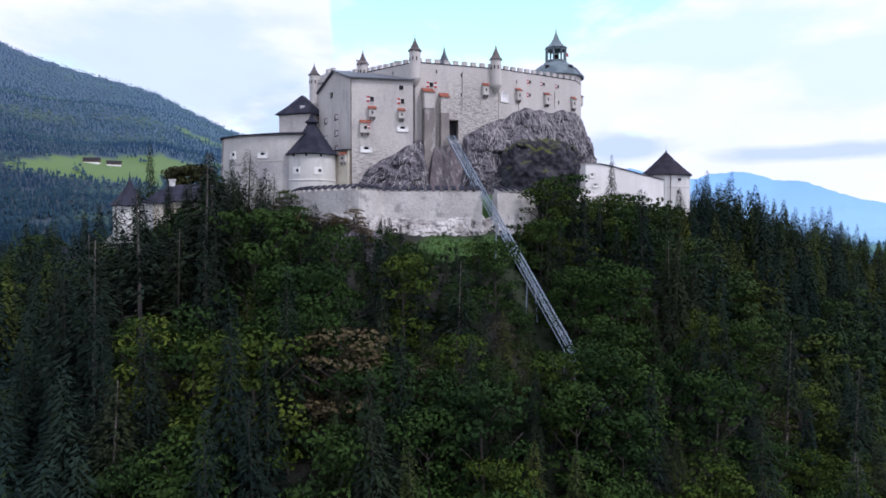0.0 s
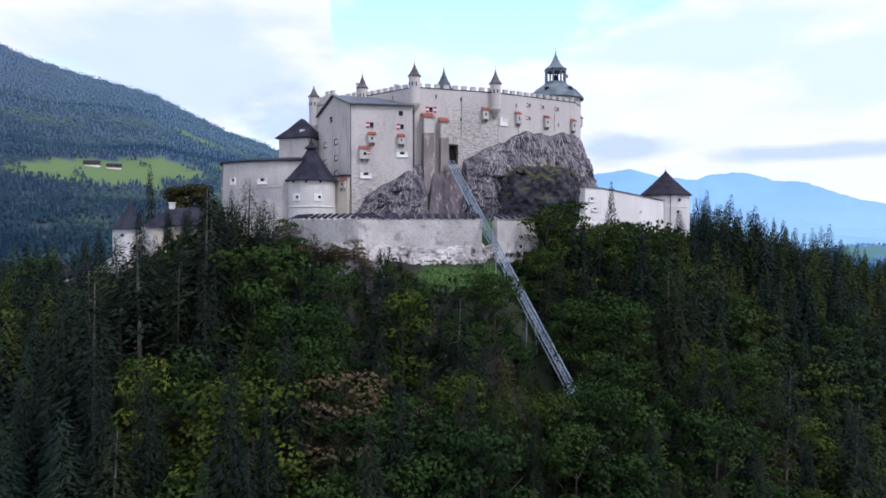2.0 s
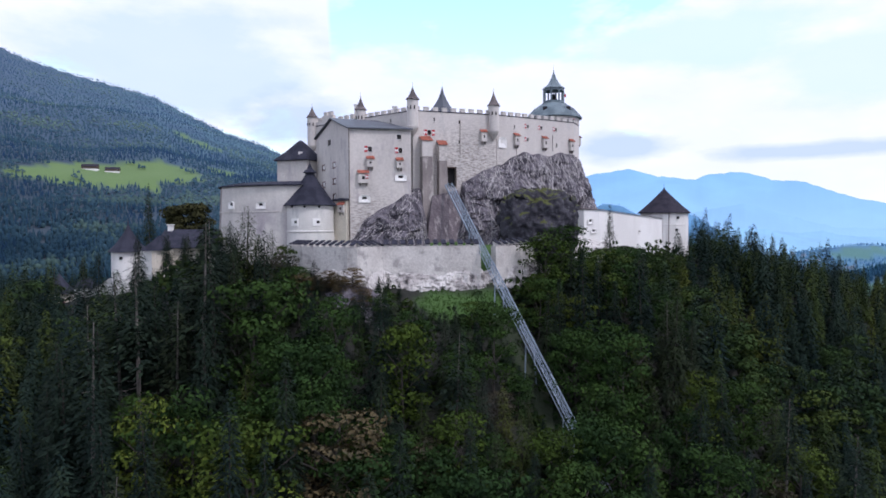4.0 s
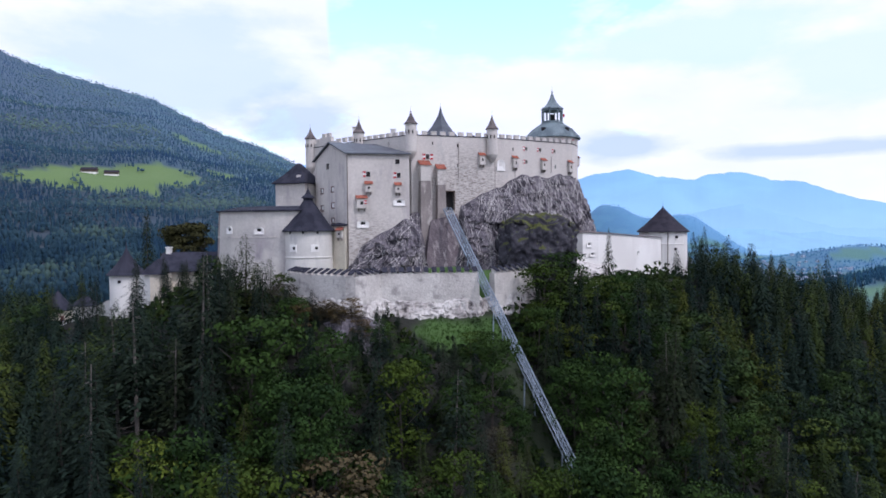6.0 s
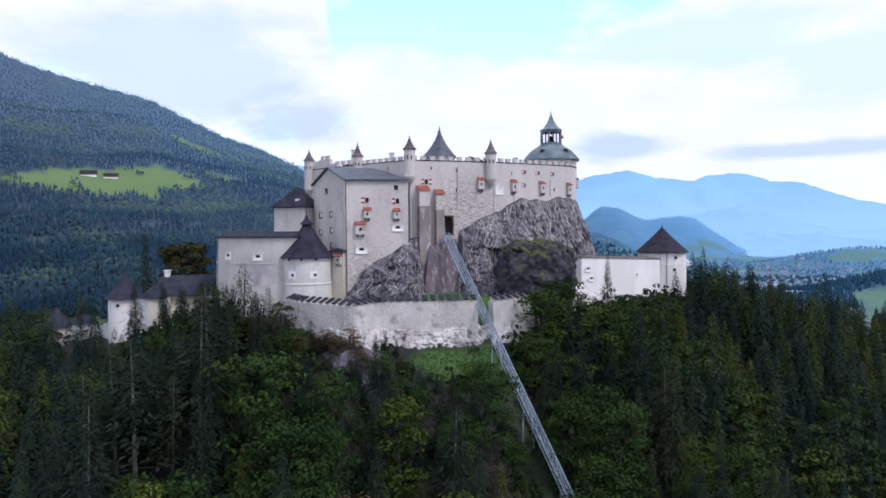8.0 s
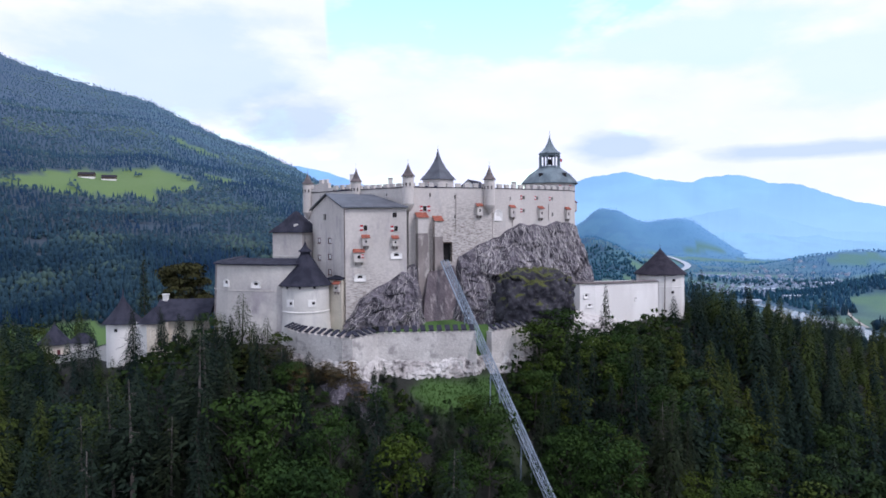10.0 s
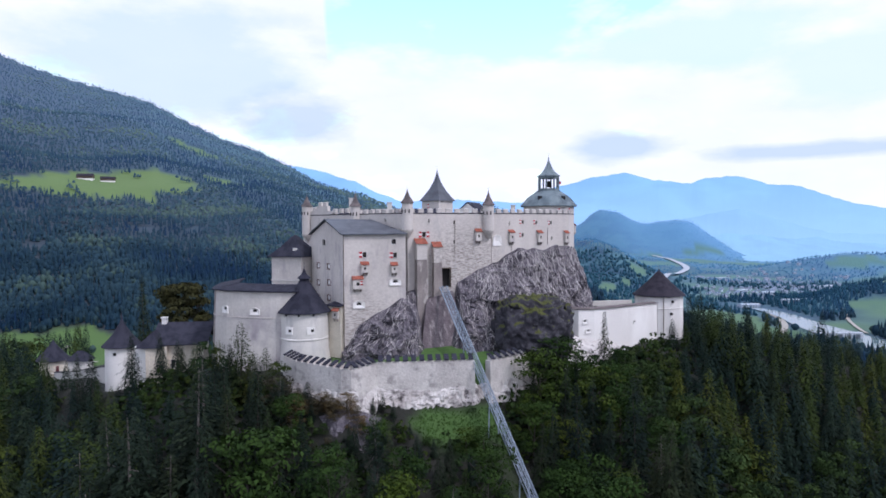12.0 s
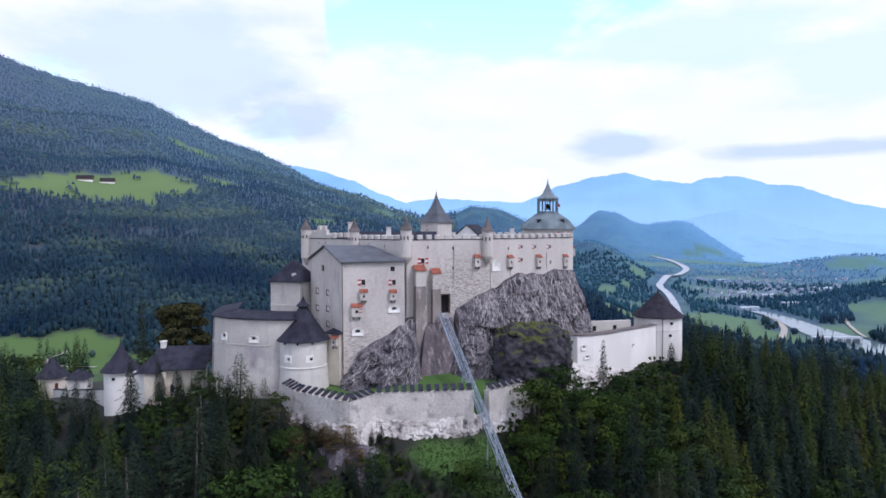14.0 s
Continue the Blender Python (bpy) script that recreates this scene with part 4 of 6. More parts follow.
    return [(x[i], y[i], z[i] - 0.5, r1[i], r2[i], light[i]) for i in pick], tier


FAR_SPOTS, TIERS = far_woods()
SMALL = [(v[9:], f[8:] - 9) if k < 4 else (v[6:], f[12:] - 6) for k, (v, f) in enumerate(TIERS)]
joined_wood("mountain_wood", "hazy blue-green spruce woods on the mountain slopes", [s for s in FAR_SPOTS if s[1] < 1050 or (s[1] < 1300 and s[0] < 60)], TIERS, FAR_WOOD, 4)
joined_wood("high_mountain_wood", "hazy pale blue-green woods high on the mountains", [(*s[:4], s[4], s[5]) for s in FAR_SPOTS if 1300 <= s[1] < 2450 and s[0] < 60], SMALL, FAR_WOOD, 5)
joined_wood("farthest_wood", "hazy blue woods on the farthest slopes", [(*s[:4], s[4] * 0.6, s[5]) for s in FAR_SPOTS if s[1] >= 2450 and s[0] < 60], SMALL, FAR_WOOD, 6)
joined_wood("valley_wood", "hazy blue-green woods on the valley's low hills", [(*s[:4], s[4] * 0.8, s[5]) for s in FAR_SPOTS if 1050 <= s[1] < 1650 and s[0] >= 60], TIERS, VALLEY_WOOD, 7)
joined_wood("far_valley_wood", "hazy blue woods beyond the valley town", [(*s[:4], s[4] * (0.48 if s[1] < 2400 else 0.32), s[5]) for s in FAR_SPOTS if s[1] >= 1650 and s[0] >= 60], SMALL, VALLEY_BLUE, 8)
big = tree_kind("broad_tree", "large round dark olive tree behind the gatehouse", "leafy tree", broad_arrays(rng, 24, 7000, 0.55, 70, 0.33), OLIVE, trunk_geo(rng, 24, 0.8, 0.5, limbs=9))
big.matrix_basis = pose(-83.7, 218.8, float(land(-83.7, 218.8)) - 0.2) @ Matrix.Diagonal((1.0, 1.0, (20.8 - float(land(-83.7, 218.8))) / 22.6, 1))


def undergrowth():
    """Low scrub that hides the hill's soil between the trees."""
    rng = random.Random(17)
    out = []
    while len(out) < 1100:
        x, y = rng.uniform(-150, 120), rng.uniform(112, 222)
        if abs(x) > 0.8 * y or y > float(brow(x)) + 18:
            continue
        if on_castle(x, y) and not (118 < y < 149 and 8 < x < 26) and not (34 < x < 84 and y < float(tab(x, (34, 169), (46, 178), (84, 210)))):
            continue
        if x < -28 and y < 145 and rng.random() < 0.75:
            continue
        out.append((x, y, float(land(x, y)) - 0.3, rng.randrange(3), rng.uniform(0.6, 1.4) * (0.45 if 118 < y < 149 and 8 < x < 26 else 1)))
    while len(out) < 1480:        # taller bushes over the ridge before the rampart
        x, y = rng.uniform(-112, -33), rng.uniform(132, 184)
        if y < float(brow(x)) + 2 and not on_castle(x, y):
            out.append((x, y, float(land(x, y)) - 0.3, rng.randrange(3), rng.uniform(0.8, 1.7)))
    while len(out) < 1660:        # and under the white wing
        x = rng.uniform(13, 66)
        y = float(brow(x)) - rng.uniform(-4, 16)
        if abs(x - (2.0 + (170 - y) * 0.377)) > 2.6 and y < float(tab(x, (13, 149), (24, 158), (34, 163), (46, 172), (66, 194))):
            out.append((x, y, float(land(x, y)) - 0.3, rng.randrange(3), rng.uniform(0.8, 1.6)))
    while len(out) < 1800:        # and close along the cable railway
        y = rng.uniform(104, 141)
        x = 2.0 + (170 - y) * 0.377 + rng.choice((-1, 1)) * rng.uniform(1.9, 6.5)
        out.append((x, y, float(land(x, y)) - 0.3, rng.randrange(3), rng.uniform(0.5, 0.95)))
    return out


scrub = [broad_arrays(rng, h, 46, 0.42, 7, w) for h, w in ((3.0, 0.55), (2.4, 0.7), (3.8, 0.45))]
joined_wood("undergrowth", "low green and brown scrub under the trees", undergrowth(), scrub, LEAVES_WOOD, 9)
# bare brown scrub at the foot of the bailey's corner
rng = random.Random(31)
for s in np.linspace(0, 1, 15):
    x, y = -34 + 17.5 * s + rng.uniform(-0.6, 0.6), 148.6 - 11.0 * s + rng.uniform(-2.2, 0.4)
    high = rng.uniform(2.6, 4.2) / 8
    copy_thing(KINDS[10][0], pose(x, y, float(land(x, y)) - 0.2, 0, 0, rng.uniform(0, 360)) @ Matrix.Diagonal((high * 1.3, high * 1.3, high, 1)))
# single trees that stand out: kind, x, y, height of the top, width
for k, x, y, top, wide in ((3, -53.6, 185.0, 29.2, 1.5), (0, -86.5, 195.0, 23.0, 0.75), (0, 41.7, 162.9, 16.2, 0.9), (5, -44.0, 149.0, 19.0, 1.5), (5, -38.3, 148.5, 13.0, 1.3), (5, -50.0, 152.0, 14.0, 1.5), (0, -46.5, 149.0, 11.5, 1.4), (5, -41.0, 147.0, 12.0, 1.5), (3, -36.0, 146.5, 8.5, 1.4), (0, -55.0, 154.0, 11.5, 1.3), (1, -60.5, 157.0, 10.5, 1.3), (2, -68.0, 164.0, 9.0, 1.3), (3, -49.0, 156.0, 14.0, 1.0), (1, -50.5, 151.0, 9.5, 1.3), (2, -72.0, 172.0, 9.5, 1.1), (0, -79.0, 171.5, 11.0, 1.2), (1, -65.0, 166.0, 10.0, 1.3), (5, -58.5, 160.0, 12.0, 1.2), (0, -98.0, 180.0, 3.5, 1.2), (5, -110.0, 186.0, 4.0, 1.3), (1, -92.0, 176.0, 5.0, 1.1), (3, -17.6, 133.0, 2.2, 0.8), (7, 24.0, 151.5, 7.4, 1.35), (6, 29.5, 156.0, 9.0, 1.25), (7, 34.0, 156.0, 5.0, 1.3), (5, 21.5, 149.5, 3.0, 0.9), (0, 27.5, 150.0, 4.5, 0.9), (7, 38.5, 160.0, 5.0, 1.2), (6, 47.0, 168.0, 5.5, 1.2), (7, 54.0, 178.0, 5.5, 1.2), (2, 32.5, 152.0, 5.5, 0.8), (8, 23.4, 109.0, -22.2, 0.9), (6, 26.0, 107.0, -22.8, 1.0), (7, 28.5, 104.0, -23.5, 1.1), (6, 24.5, 103.0, -23.4, 1.0), (0, 31.5, 99.0, -24.0, 1.2), (9, -28.0, 93.0, -20.5, 1.25), (10, -15.8, 97.0, -18.5, 1.2)):
    ob, h, _ = KINDS[k]
    foot = float(land(x, y)) - 0.2
    tall = (top - foot) / h
    copy_thing(ob, pose(x, y, foot, 0, 0, 40 * k) @ Matrix.Diagonal((tall * wide, tall * wide, tall, 1)))


def lawn_grass():
    """Tufts of long grass over the lawn below the bailey: thin blades, three to a tuft."""
    rng = np.random.RandomState(41)
    x, y = rng.uniform(-13, 26, 8200), rng.uniform(112, 150.5, 8200)
    ok = (meadow(x, y) > 0.35) & (y < brow(x) - 1.0)
    x, y = np.repeat(x[ok], 3), np.repeat(y[ok], 3)
    n = len(x)
    z = land(x, y)
    t, high = rng.uniform(0, 6.283, n), rng.uniform(0.18, 0.6, n)
    a = np.stack([x - 0.10 * np.cos(t), y - 0.10 * np.sin(t), z - 0.05], -1)
    b = np.stack([x + 0.10 * np.cos(t), y + 0.10 * np.sin(t), z - 0.05], -1)
    c = np.stack([x + rng.uniform(-0.25, 0.25, n), y + rng.uniform(-0.25, 0.25, n), z + high], -1)
    v = np.stack([a, b, c], 1).reshape(-1, 3)
    tagged(new("grass", array_mesh("grass", v, np.arange(len(v)).reshape(-1, 3), GRASS)), "long bright green grass below the bailey wall", "grass", kind="stuff")


lawn_grass()


# ------------------------------------------------------------------ walls, windows, turrets
def along(p0, p1, u=0.0, out=0.0):
    """A plan point u metres from p0 towards p1 and out metres to the right of that way (outside)."""
    d = Vector((p1[0] - p0[0], p1[1] - p0[1]))
    d.normalize()
    return (p0[0] + d.x * u + d.y * out, p0[1] + d.y * u - d.x * out)


def wall_geo(p0, p1, z0, z1, thick=1.0, openings=(), batter=0.0):
    """A wall with thickness between two plan points, outside to the right; openings (u, z, width, height) go through it."""
    L = math.hypot(p1[0] - p0[0], p1[1] - p0[1])
    cut = [(u - w / 2, u + w / 2, z - h / 2, z + h / 2) for u, z, w, h in openings]
    us = sorted({0.0, L, *[c for k in cut for c in k[:2]]})
    zs = sorted({z0, z1, *[c for k in cut for c in k[2:]]})
    g = Geo()

    def at(u, z, deep):
        x, y = along(p0, p1, u, -deep + (batter * (z1 - z) if deep == 0 else 0))
        return (x, y, z)

    for ua, ub in zip(us, us[1:]):
        for za, zb in zip(zs, zs[1:]):
            mu, mz = (ua + ub) / 2, (za + zb) / 2
            if any(a < mu < b and c < mz < d for a, b, c, d in cut):
                continue
            g.add([at(ua, za, 0), at(ub, za, 0), at(ub, zb, 0), at(ua, zb, 0)], [(0, 1, 2, 3)])
            g.add([at(ua, za, thick), at(ub, za, thick), at(ub, zb, thick), at(ua, zb, thick)], [(3, 2, 1, 0)])
    for a, b, c, d in cut:
        for (ua, za), (ub, zb) in (((a, c), (b, c)), ((b, c), (b, d)), ((b, d), (a, d)), ((a, d), (a, c))):
            g.add([at(ua, za, 0), at(ub, zb, 0), at(ub, zb, thick), at(ua, za, thick)], [(0, 1, 2, 3)])
    for (ua, za), (ub, zb) in (((0, z1), (L, z1)), ((L, z0), (0, z0)), ((L, z1), (L, z0)), ((0, z0), (0, z1))):
        g.add([at(ua, za, 0), at(ub, zb, 0), at(ub, zb, thick), at(ua, za, thick)], [(0, 1, 2, 3)])
    return g


def facing(p0, p1, u, z, out=0.0):
    """The pose of a thing on a wall: x along it, y into it, z up."""
    x, y = along(p0, p1, u, out)
    return Matrix.Translation((x, y, z)) @ Matrix.Rotation(math.atan2(p1[1] - p0[1], p1[0] - p0[0]), 4, "Z")


def turned(geo, m):
    geo.v = [tuple(m @ Vector(p)) for p in geo.v]
    return geo


def shutter_geo(w, h):
    g = Geo()
    for k, slot in ((0, 0), (1, 1), (2, 0)):
        g.box(-w / 2, -0.08, -h / 2 + k * h / 3, w / 2, -0.02, -h / 2 + (k + 1) * h / 3, slot)
    g.box(-w / 2 + 0.08, -0.10, -h / 2 + 0.08, -w / 2 + 0.16, -0.085, h / 2 - 0.08, 1)
    return g


def window(parent, p0, p1, u, z, w=0.9, h=1.25, shutters="", plain=False, paints=None):
    """A window in an opening: recessed pane, glazing bars and a stone surround; shutters: 'l', 'r' or both."""
    m = facing(p0, p1, u, z)
    ob = part("window", turned(Geo().box(-w / 2 - 0.12, -0.05, h / 2, w / 2 + 0.12, 0.14, h / 2 + 0.13).box(-w / 2 - 0.18, -0.12, -h / 2 - 0.14, w / 2 + 0.18, 0.14, -h / 2)
              .box(-w / 2 - 0.12, -0.05, -h / 2, -w / 2, 0.14, h / 2).box(w / 2, -0.05, -h / 2, w / 2 + 0.12, 0.14, h / 2), m), LIME, parent)
    part("pane", turned(Geo().box(-w / 2, 0.36, -h / 2, w / 2, 0.40, h / 2), m), GLASS, ob)
    bars = Geo().box(-0.04, 0.31, -h / 2, 0.04, 0.355, h / 2).box(-w / 2, 0.31, -0.04, -0.04, 0.355, 0.04).box(0.04, 0.31, -0.04, w / 2, 0.355, 0.04)
    part("glazing_bar", turned(bars, m), TIMBER if not plain else PAINT, ob)
    for side in shutters:
        s = -1 if side == "l" else 1
        part("shutter", turned(shutter_geo(w * 0.85, h + 0.2), m @ Matrix.Translation((s * (w / 2 + 0.16 + w * 0.43), 0, 0))), paints or [RED, PAINT], ob, "red and white striped shutter" if not paints else "white shutter")
    return ob


def slit(parent, p0, p1, u, z, w=0.4, h=0.9):
    """A loophole with a small sloping ledge of stone."""
    m = facing(p0, p1, u, z)
    ob = part("loophole", turned(Geo().box(-w, -0.16, -h / 2 - 0.22, w, 0.05, -h / 2 - 0.06), m), LIME, parent)
    # near-black plate paints the shade inside the slot
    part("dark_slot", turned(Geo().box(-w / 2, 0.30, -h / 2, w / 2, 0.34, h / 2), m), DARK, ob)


def niche(parent, p0, p1, u, z, w=3.0, h=1.9, back=None):
    """A wide gunport with a whitewashed splayed surround under a flat arch."""
    m = facing(p0, p1, u, z)
    g = Geo()
    n = 8
    inner = [(-w * 0.20, -h * 0.08), (w * 0.20, -h * 0.08)] + [(w * 0.20 * math.cos(math.pi * k / n), h * 0.14 + h * 0.14 * math.sin(math.pi * k / n)) for k in range(n + 1)]
    outer = [(-w * 0.5, -h * 0.5), (w * 0.5, -h * 0.5)] + [(w * 0.5 * math.cos(math.pi * k / n), h * 0.14 + h * 0.36 * math.sin(math.pi * k / n)) for k in range(n + 1)]
    k = len(inner)
    g.add([(x, -0.26, y) for x, y in outer] + [(x, -0.05, y) for x, y in inner], [(i, (i + 1) % k, k + (i + 1) % k, k + i) for i in range(k)])
    g.add([(x, -0.26, y) for x, y in outer] + [(x, 0.02, y) for x, y in outer], [((i + 1) % k, i, k + i, k + (i + 1) % k) for i in range(k)])
    ob = part("gunport", turned(g, m), WHITE, parent, "whitewashed splayed gunport")
    # no hole behind: unless back is given, a near-black plate paints the shade
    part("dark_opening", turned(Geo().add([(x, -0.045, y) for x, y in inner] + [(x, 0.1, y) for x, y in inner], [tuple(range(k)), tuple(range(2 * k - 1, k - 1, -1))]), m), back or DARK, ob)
    return ob


def tile_roof(w, deep, z0, rise, over=0.22):
    """A lean-to of rounded tiles, high at the wall: one sheet with ribs running down it."""
    a, b, n = -w / 2 - over, w / 2 + over, max(4, int((w + 2 * over) / 0.22) // 2 * 2)
    g = Geo()
    cols = [a + (b - a) * k / n for k in range(n + 1)]
    front = [(x, -deep - over, z0 + (0.19 if k % 2 else 0.09)) for k, x in enumerate(cols)]
    rear = [(x, 0.02, z0 + rise + (0.19 if k % 2 else 0.09)) for k, x in enumerate(cols)]
    under = [(a, -deep - over, z0), (b, -deep - over, z0), (b, 0.02, z0 + rise), (a, 0.02, z0 + rise)]
    m = n + 1
    u = 2 * m
    g.add(front + rear + under, [(k, k + 1, m + k + 1, m + k) for k in range(n)] + [(u + 3, u + 2, u + 1, u), (u, u + 1, *range(n, -1, -1)), (u + 1, u + 2, m + n, n), (u + 2, u + 3, *range(m, m + n + 1)), (u + 3, u, 0, m)])
    return g


def bay(parent, p0, p1, u, z, w=1.6, h=2.6, deep=0.9, glazed=False):
    """A small bay on corbels with a red-tiled lean-to roof; z is its middle."""
    m = facing(p0, p1, u, z)
    g = Geo().box(-w / 2, -deep, -h / 2, w / 2, 0.1, h / 2)
    ob = part("bay", turned(g, m), PLASTER_BLOCK, parent)
    part("tiled_roof", turned(tile_roof(w, deep, h / 2, 0.75), m), TILE, ob, "red clay tile roof")
    for s in (-1, 1):
        part("corbel", turned(Geo().hexa([(s * w * 0.3 - 0.16, -deep * 0.35, -h / 2 - 0.75), (s * w * 0.3 + 0.16, -deep * 0.35, -h / 2 - 0.75), (s * w * 0.3 + 0.16, 0.1, -h / 2 - 0.75), (s * w * 0.3 - 0.16, 0.1, -h / 2 - 0.75)],
             [(s * w * 0.3 - 0.16, -deep, -h / 2 - 0.002), (s * w * 0.3 + 0.16, -deep, -h / 2 - 0.002), (s * w * 0.3 + 0.16, 0.1, -h / 2 - 0.002), (s * w * 0.3 - 0.16, 0.1, -h / 2 - 0.002)]), m), DARKSTONE, ob)
    # a dark plate on the face paints the shade of an opening
    part("bay_opening", turned(Geo().box(-w * 0.14, -deep - 0.02, -h * 0.12, w * 0.14, -deep + 0.05, h * 0.2), m), DARK, ob)
    return ob


MERLON = Geo().box(-0.65, -0.30, 0, 0.65, 0.55, 1.10).mesh("merlon", PLASTER)
COPING = Geo().hexa([(-0.72, -0.40, 1.10), (0.72, -0.40, 1.10), (0.72, 0.62, 1.10), (-0.72, 0.62, 1.10)], [(-0.68, -0.34, 1.17), (0.68, -0.34, 1.17), (0.66, 0.55, 1.29), (-0.66, 0.55, 1.29)]).mesh("coping", LIME)
BAILEY_MERLON = Geo().hexa([(-0.47, 0.0, 0), (0.47, 0.0, 0), (0.47, 1.6, 0), (-0.47, 1.6, 0)], [(-0.47, 0.0, 0.5), (0.47, 0.0, 0.5), (0.47, 1.6, 1.15), (-0.47, 1.6, 1.15)]).mesh("merlon", RUBBLE)
BAILEY_CAP = Geo().hexa([(-0.55, -0.25, 0.36), (0.55, -0.25, 0.36), (0.55, 1.85, 1.22), (-0.55, 1.85, 1.22)], [(-0.55, -0.25, 0.58), (0.55, -0.25, 0.58), (0.55, 1.85, 1.46), (-0.55, 1.85, 1.46)]).mesh("shingle_cap", SHINGLE)


def merlons(parent, p0, p1, z, z_end=None, pitch=2.45, bailey=False, inset=0.3):
    """A row of merlons with copings along a wall."""
    L = math.hypot(p1[0] - p0[0], p1[1] - p0[1])
    n = max(1, round(L / pitch))
    for k in range(n):
        s = (k + 0.5) / n
        ob = part("merlon", BAILEY_MERLON if bailey else MERLON, None, parent)
        ob.matrix_basis = facing(p0, p1, s * L, z + ((z_end or z) - z) * s, -inset)
        part("shingle_cap" if bailey else "coping", BAILEY_CAP if bailey else COPING, None, ob)


def turret(parent, x, y, z0, z1, top, r=1.45, mat=None):
    """A round corner turret: corbelled foot, drum, loopholes and a pointed shingle roof with a knob."""
    ob = part("turret", Geo().lathe([(0.25, z0 - 2.2), (0.7, z0 - 1.6), (r * 0.8, z0 - 0.8), (r * 1.06, z0 - 0.15), (r * 1.06, z0 + 0.1), (r, z0 + 0.15), (r, z1)], 20, x, y), mat or PLASTER, parent, smooth=True)
    part("pointed_roof", Geo().lathe([(r + 0.32, z1 - 0.05), (r + 0.30, z1 + 0.08), (r * 0.78, z1 + (top - z1) * 0.25), (r * 0.36, z1 + (top - z1) * 0.62), (0.10, top - 0.1), (0.16, top), (0.10, top + 0.12), (0.03, top + 0.2), (0.02, top + 1.3)], 16, x, y), WALLCAP, ob, "weathered grey-brown shingle pointed roof with a finial")
    # dark bars on the drum stand for the shade in loopholes
    for t in (-1.9, -1.2, -2.6):
        part("loophole", Geo().beam((x + r * math.cos(t), y + r * math.sin(t), z1 - 2.6), (x + r * math.cos(t), y + r * math.sin(t), z1 - 1.7), 0.28), DARK, ob)
    return ob


# ------------------------------------------------------------------ the keep
K = [(-41.5, 207), (-38.3, 197.5), (-22.0, 182.3), (-7.2, 170.3), (14.1, 177.3), (30.6, 187.0), (38.5, 192.0), (41.2, 198.0), (41.0, 216.0), (10.0, 232.0), (-30.0, 228.0)]
keep = thing("castle_keep", "grey-pink plastered castle keep with battlements on a crag", "castle")
KEEP_TOP = 42.05
openings = {1: [(5.9, 40.9, 0.4, 0.9), (9.3, 40.9, 0.4, 0.9)], 2: [(2.0, 40.5, 0.4, 0.9), (5.2, 40.6, 0.4, 0.9), (11.2, 40.4, 0.4, 0.9)], 3: [(4.4, 36.6, 0.95, 1.3), (5.8, 40.1, 0.4, 0.9), (12.7, 39.7, 0.4, 0.9), (12.7, 34.5, 0.4, 0.9), (10.3, 25.2, 2.7, 5.0)],
            4: [(2.8, 34.9, 2.0, 2.2), (7.0, 39.4, 0.4, 0.9), (11.5, 39.8, 0.7, 0.9), (11.5, 36.2, 0.7, 0.9), (16.3, 39.7, 0.7, 0.9)], 5: [(2.5, 39.6, 0.7, 0.9), (2.8, 35.2, 0.5, 1.0)]}
for i, (a, b) in enumerate(zip(K, K[1:] + K[:1])):
    part("curtain_wall", wall_geo(a, b, 10.0, KEEP_TOP, 1.2, openings.get(i, ())), PLASTER, keep)
    part("crenel_sill", wall_geo(along(a, b, 0, 0.10), along(a, b, math.dist(a, b), 0.10), KEEP_TOP - 0.05, KEEP_TOP + 0.16, 1.35), SHINGLE, keep)
    if i != 1:
        merlons(keep, a, b, KEEP_TOP)
merlons(keep, K[1], along(K[1], K[2], 4.5), KEEP_TOP + 1.2)
merlons(keep, along(K[1], K[2], 11.5), K[2], KEEP_TOP + 0.5)
# the raised gable of the wall between the back turrets
part("raised_wall", wall_geo(along(K[1], K[2], 0.2, 0.004), along(K[1], K[2], 12, 0.004), KEEP_TOP - 0.5, KEEP_TOP + 1.2, 1.1), PLASTER, keep)
part("raised_wall", wall_geo(along(K[1], K[2], 4.6, 0.008), along(K[1], K[2], 9.8, 0.008), KEEP_TOP + 1.2, KEEP_TOP + 2.6, 1.0), PLASTER, keep)
merlons(keep, along(K[1], K[2], 5.0), along(K[1], K[2], 9.6), KEEP_TOP + 2.5)
window(keep, K[3], K[4], 4.4, 36.6, 0.95, 1.3, "lr")
for i, u, z in ((1, 5.9, 40.9), (1, 9.3, 40.9), (2, 2.0, 40.5), (2, 5.2, 40.6), (2, 11.2, 40.4), (3, 5.8, 40.1), (3, 12.7, 39.7), (3, 12.7, 34.5), (4, 7.0, 39.4)):
    slit(keep, K[i], K[i + 1], u, z)
for i, u, z in ((4, 11.5, 39.8), (4, 11.5, 36.2), (4, 16.3, 39.7), (5, 2.5, 39.6)):
    window(keep, K[i], K[i + 1], u, z, 0.7, 0.9, "l")
window(keep, K[5], K[6], 2.8, 35.2, 0.5, 1.0)
niche(keep, K[4], K[5], 2.8, 34.9, 2.7, 3.0, LIME)
for i, u, z0, z1 in ((3, 12.9, 31.0, 40.5), (4, 0.9, 28.5, 37.0), (4, 7.6, 31.5, 34.0), (5, 1.2, 33.5, 38.0)):
    x, y = along(K[i], K[i + 1], u, 0.1)
    part("drainpipe", Geo().beam((x, y, z0), (x, y, z1), 0.13), DARKSTONE, keep)
bay(keep, K[3], K[4], 19.4, 36.0, 1.5, 2.4)
bay(keep, K[4], K[5], 7.4, 35.6, 1.5, 2.5)
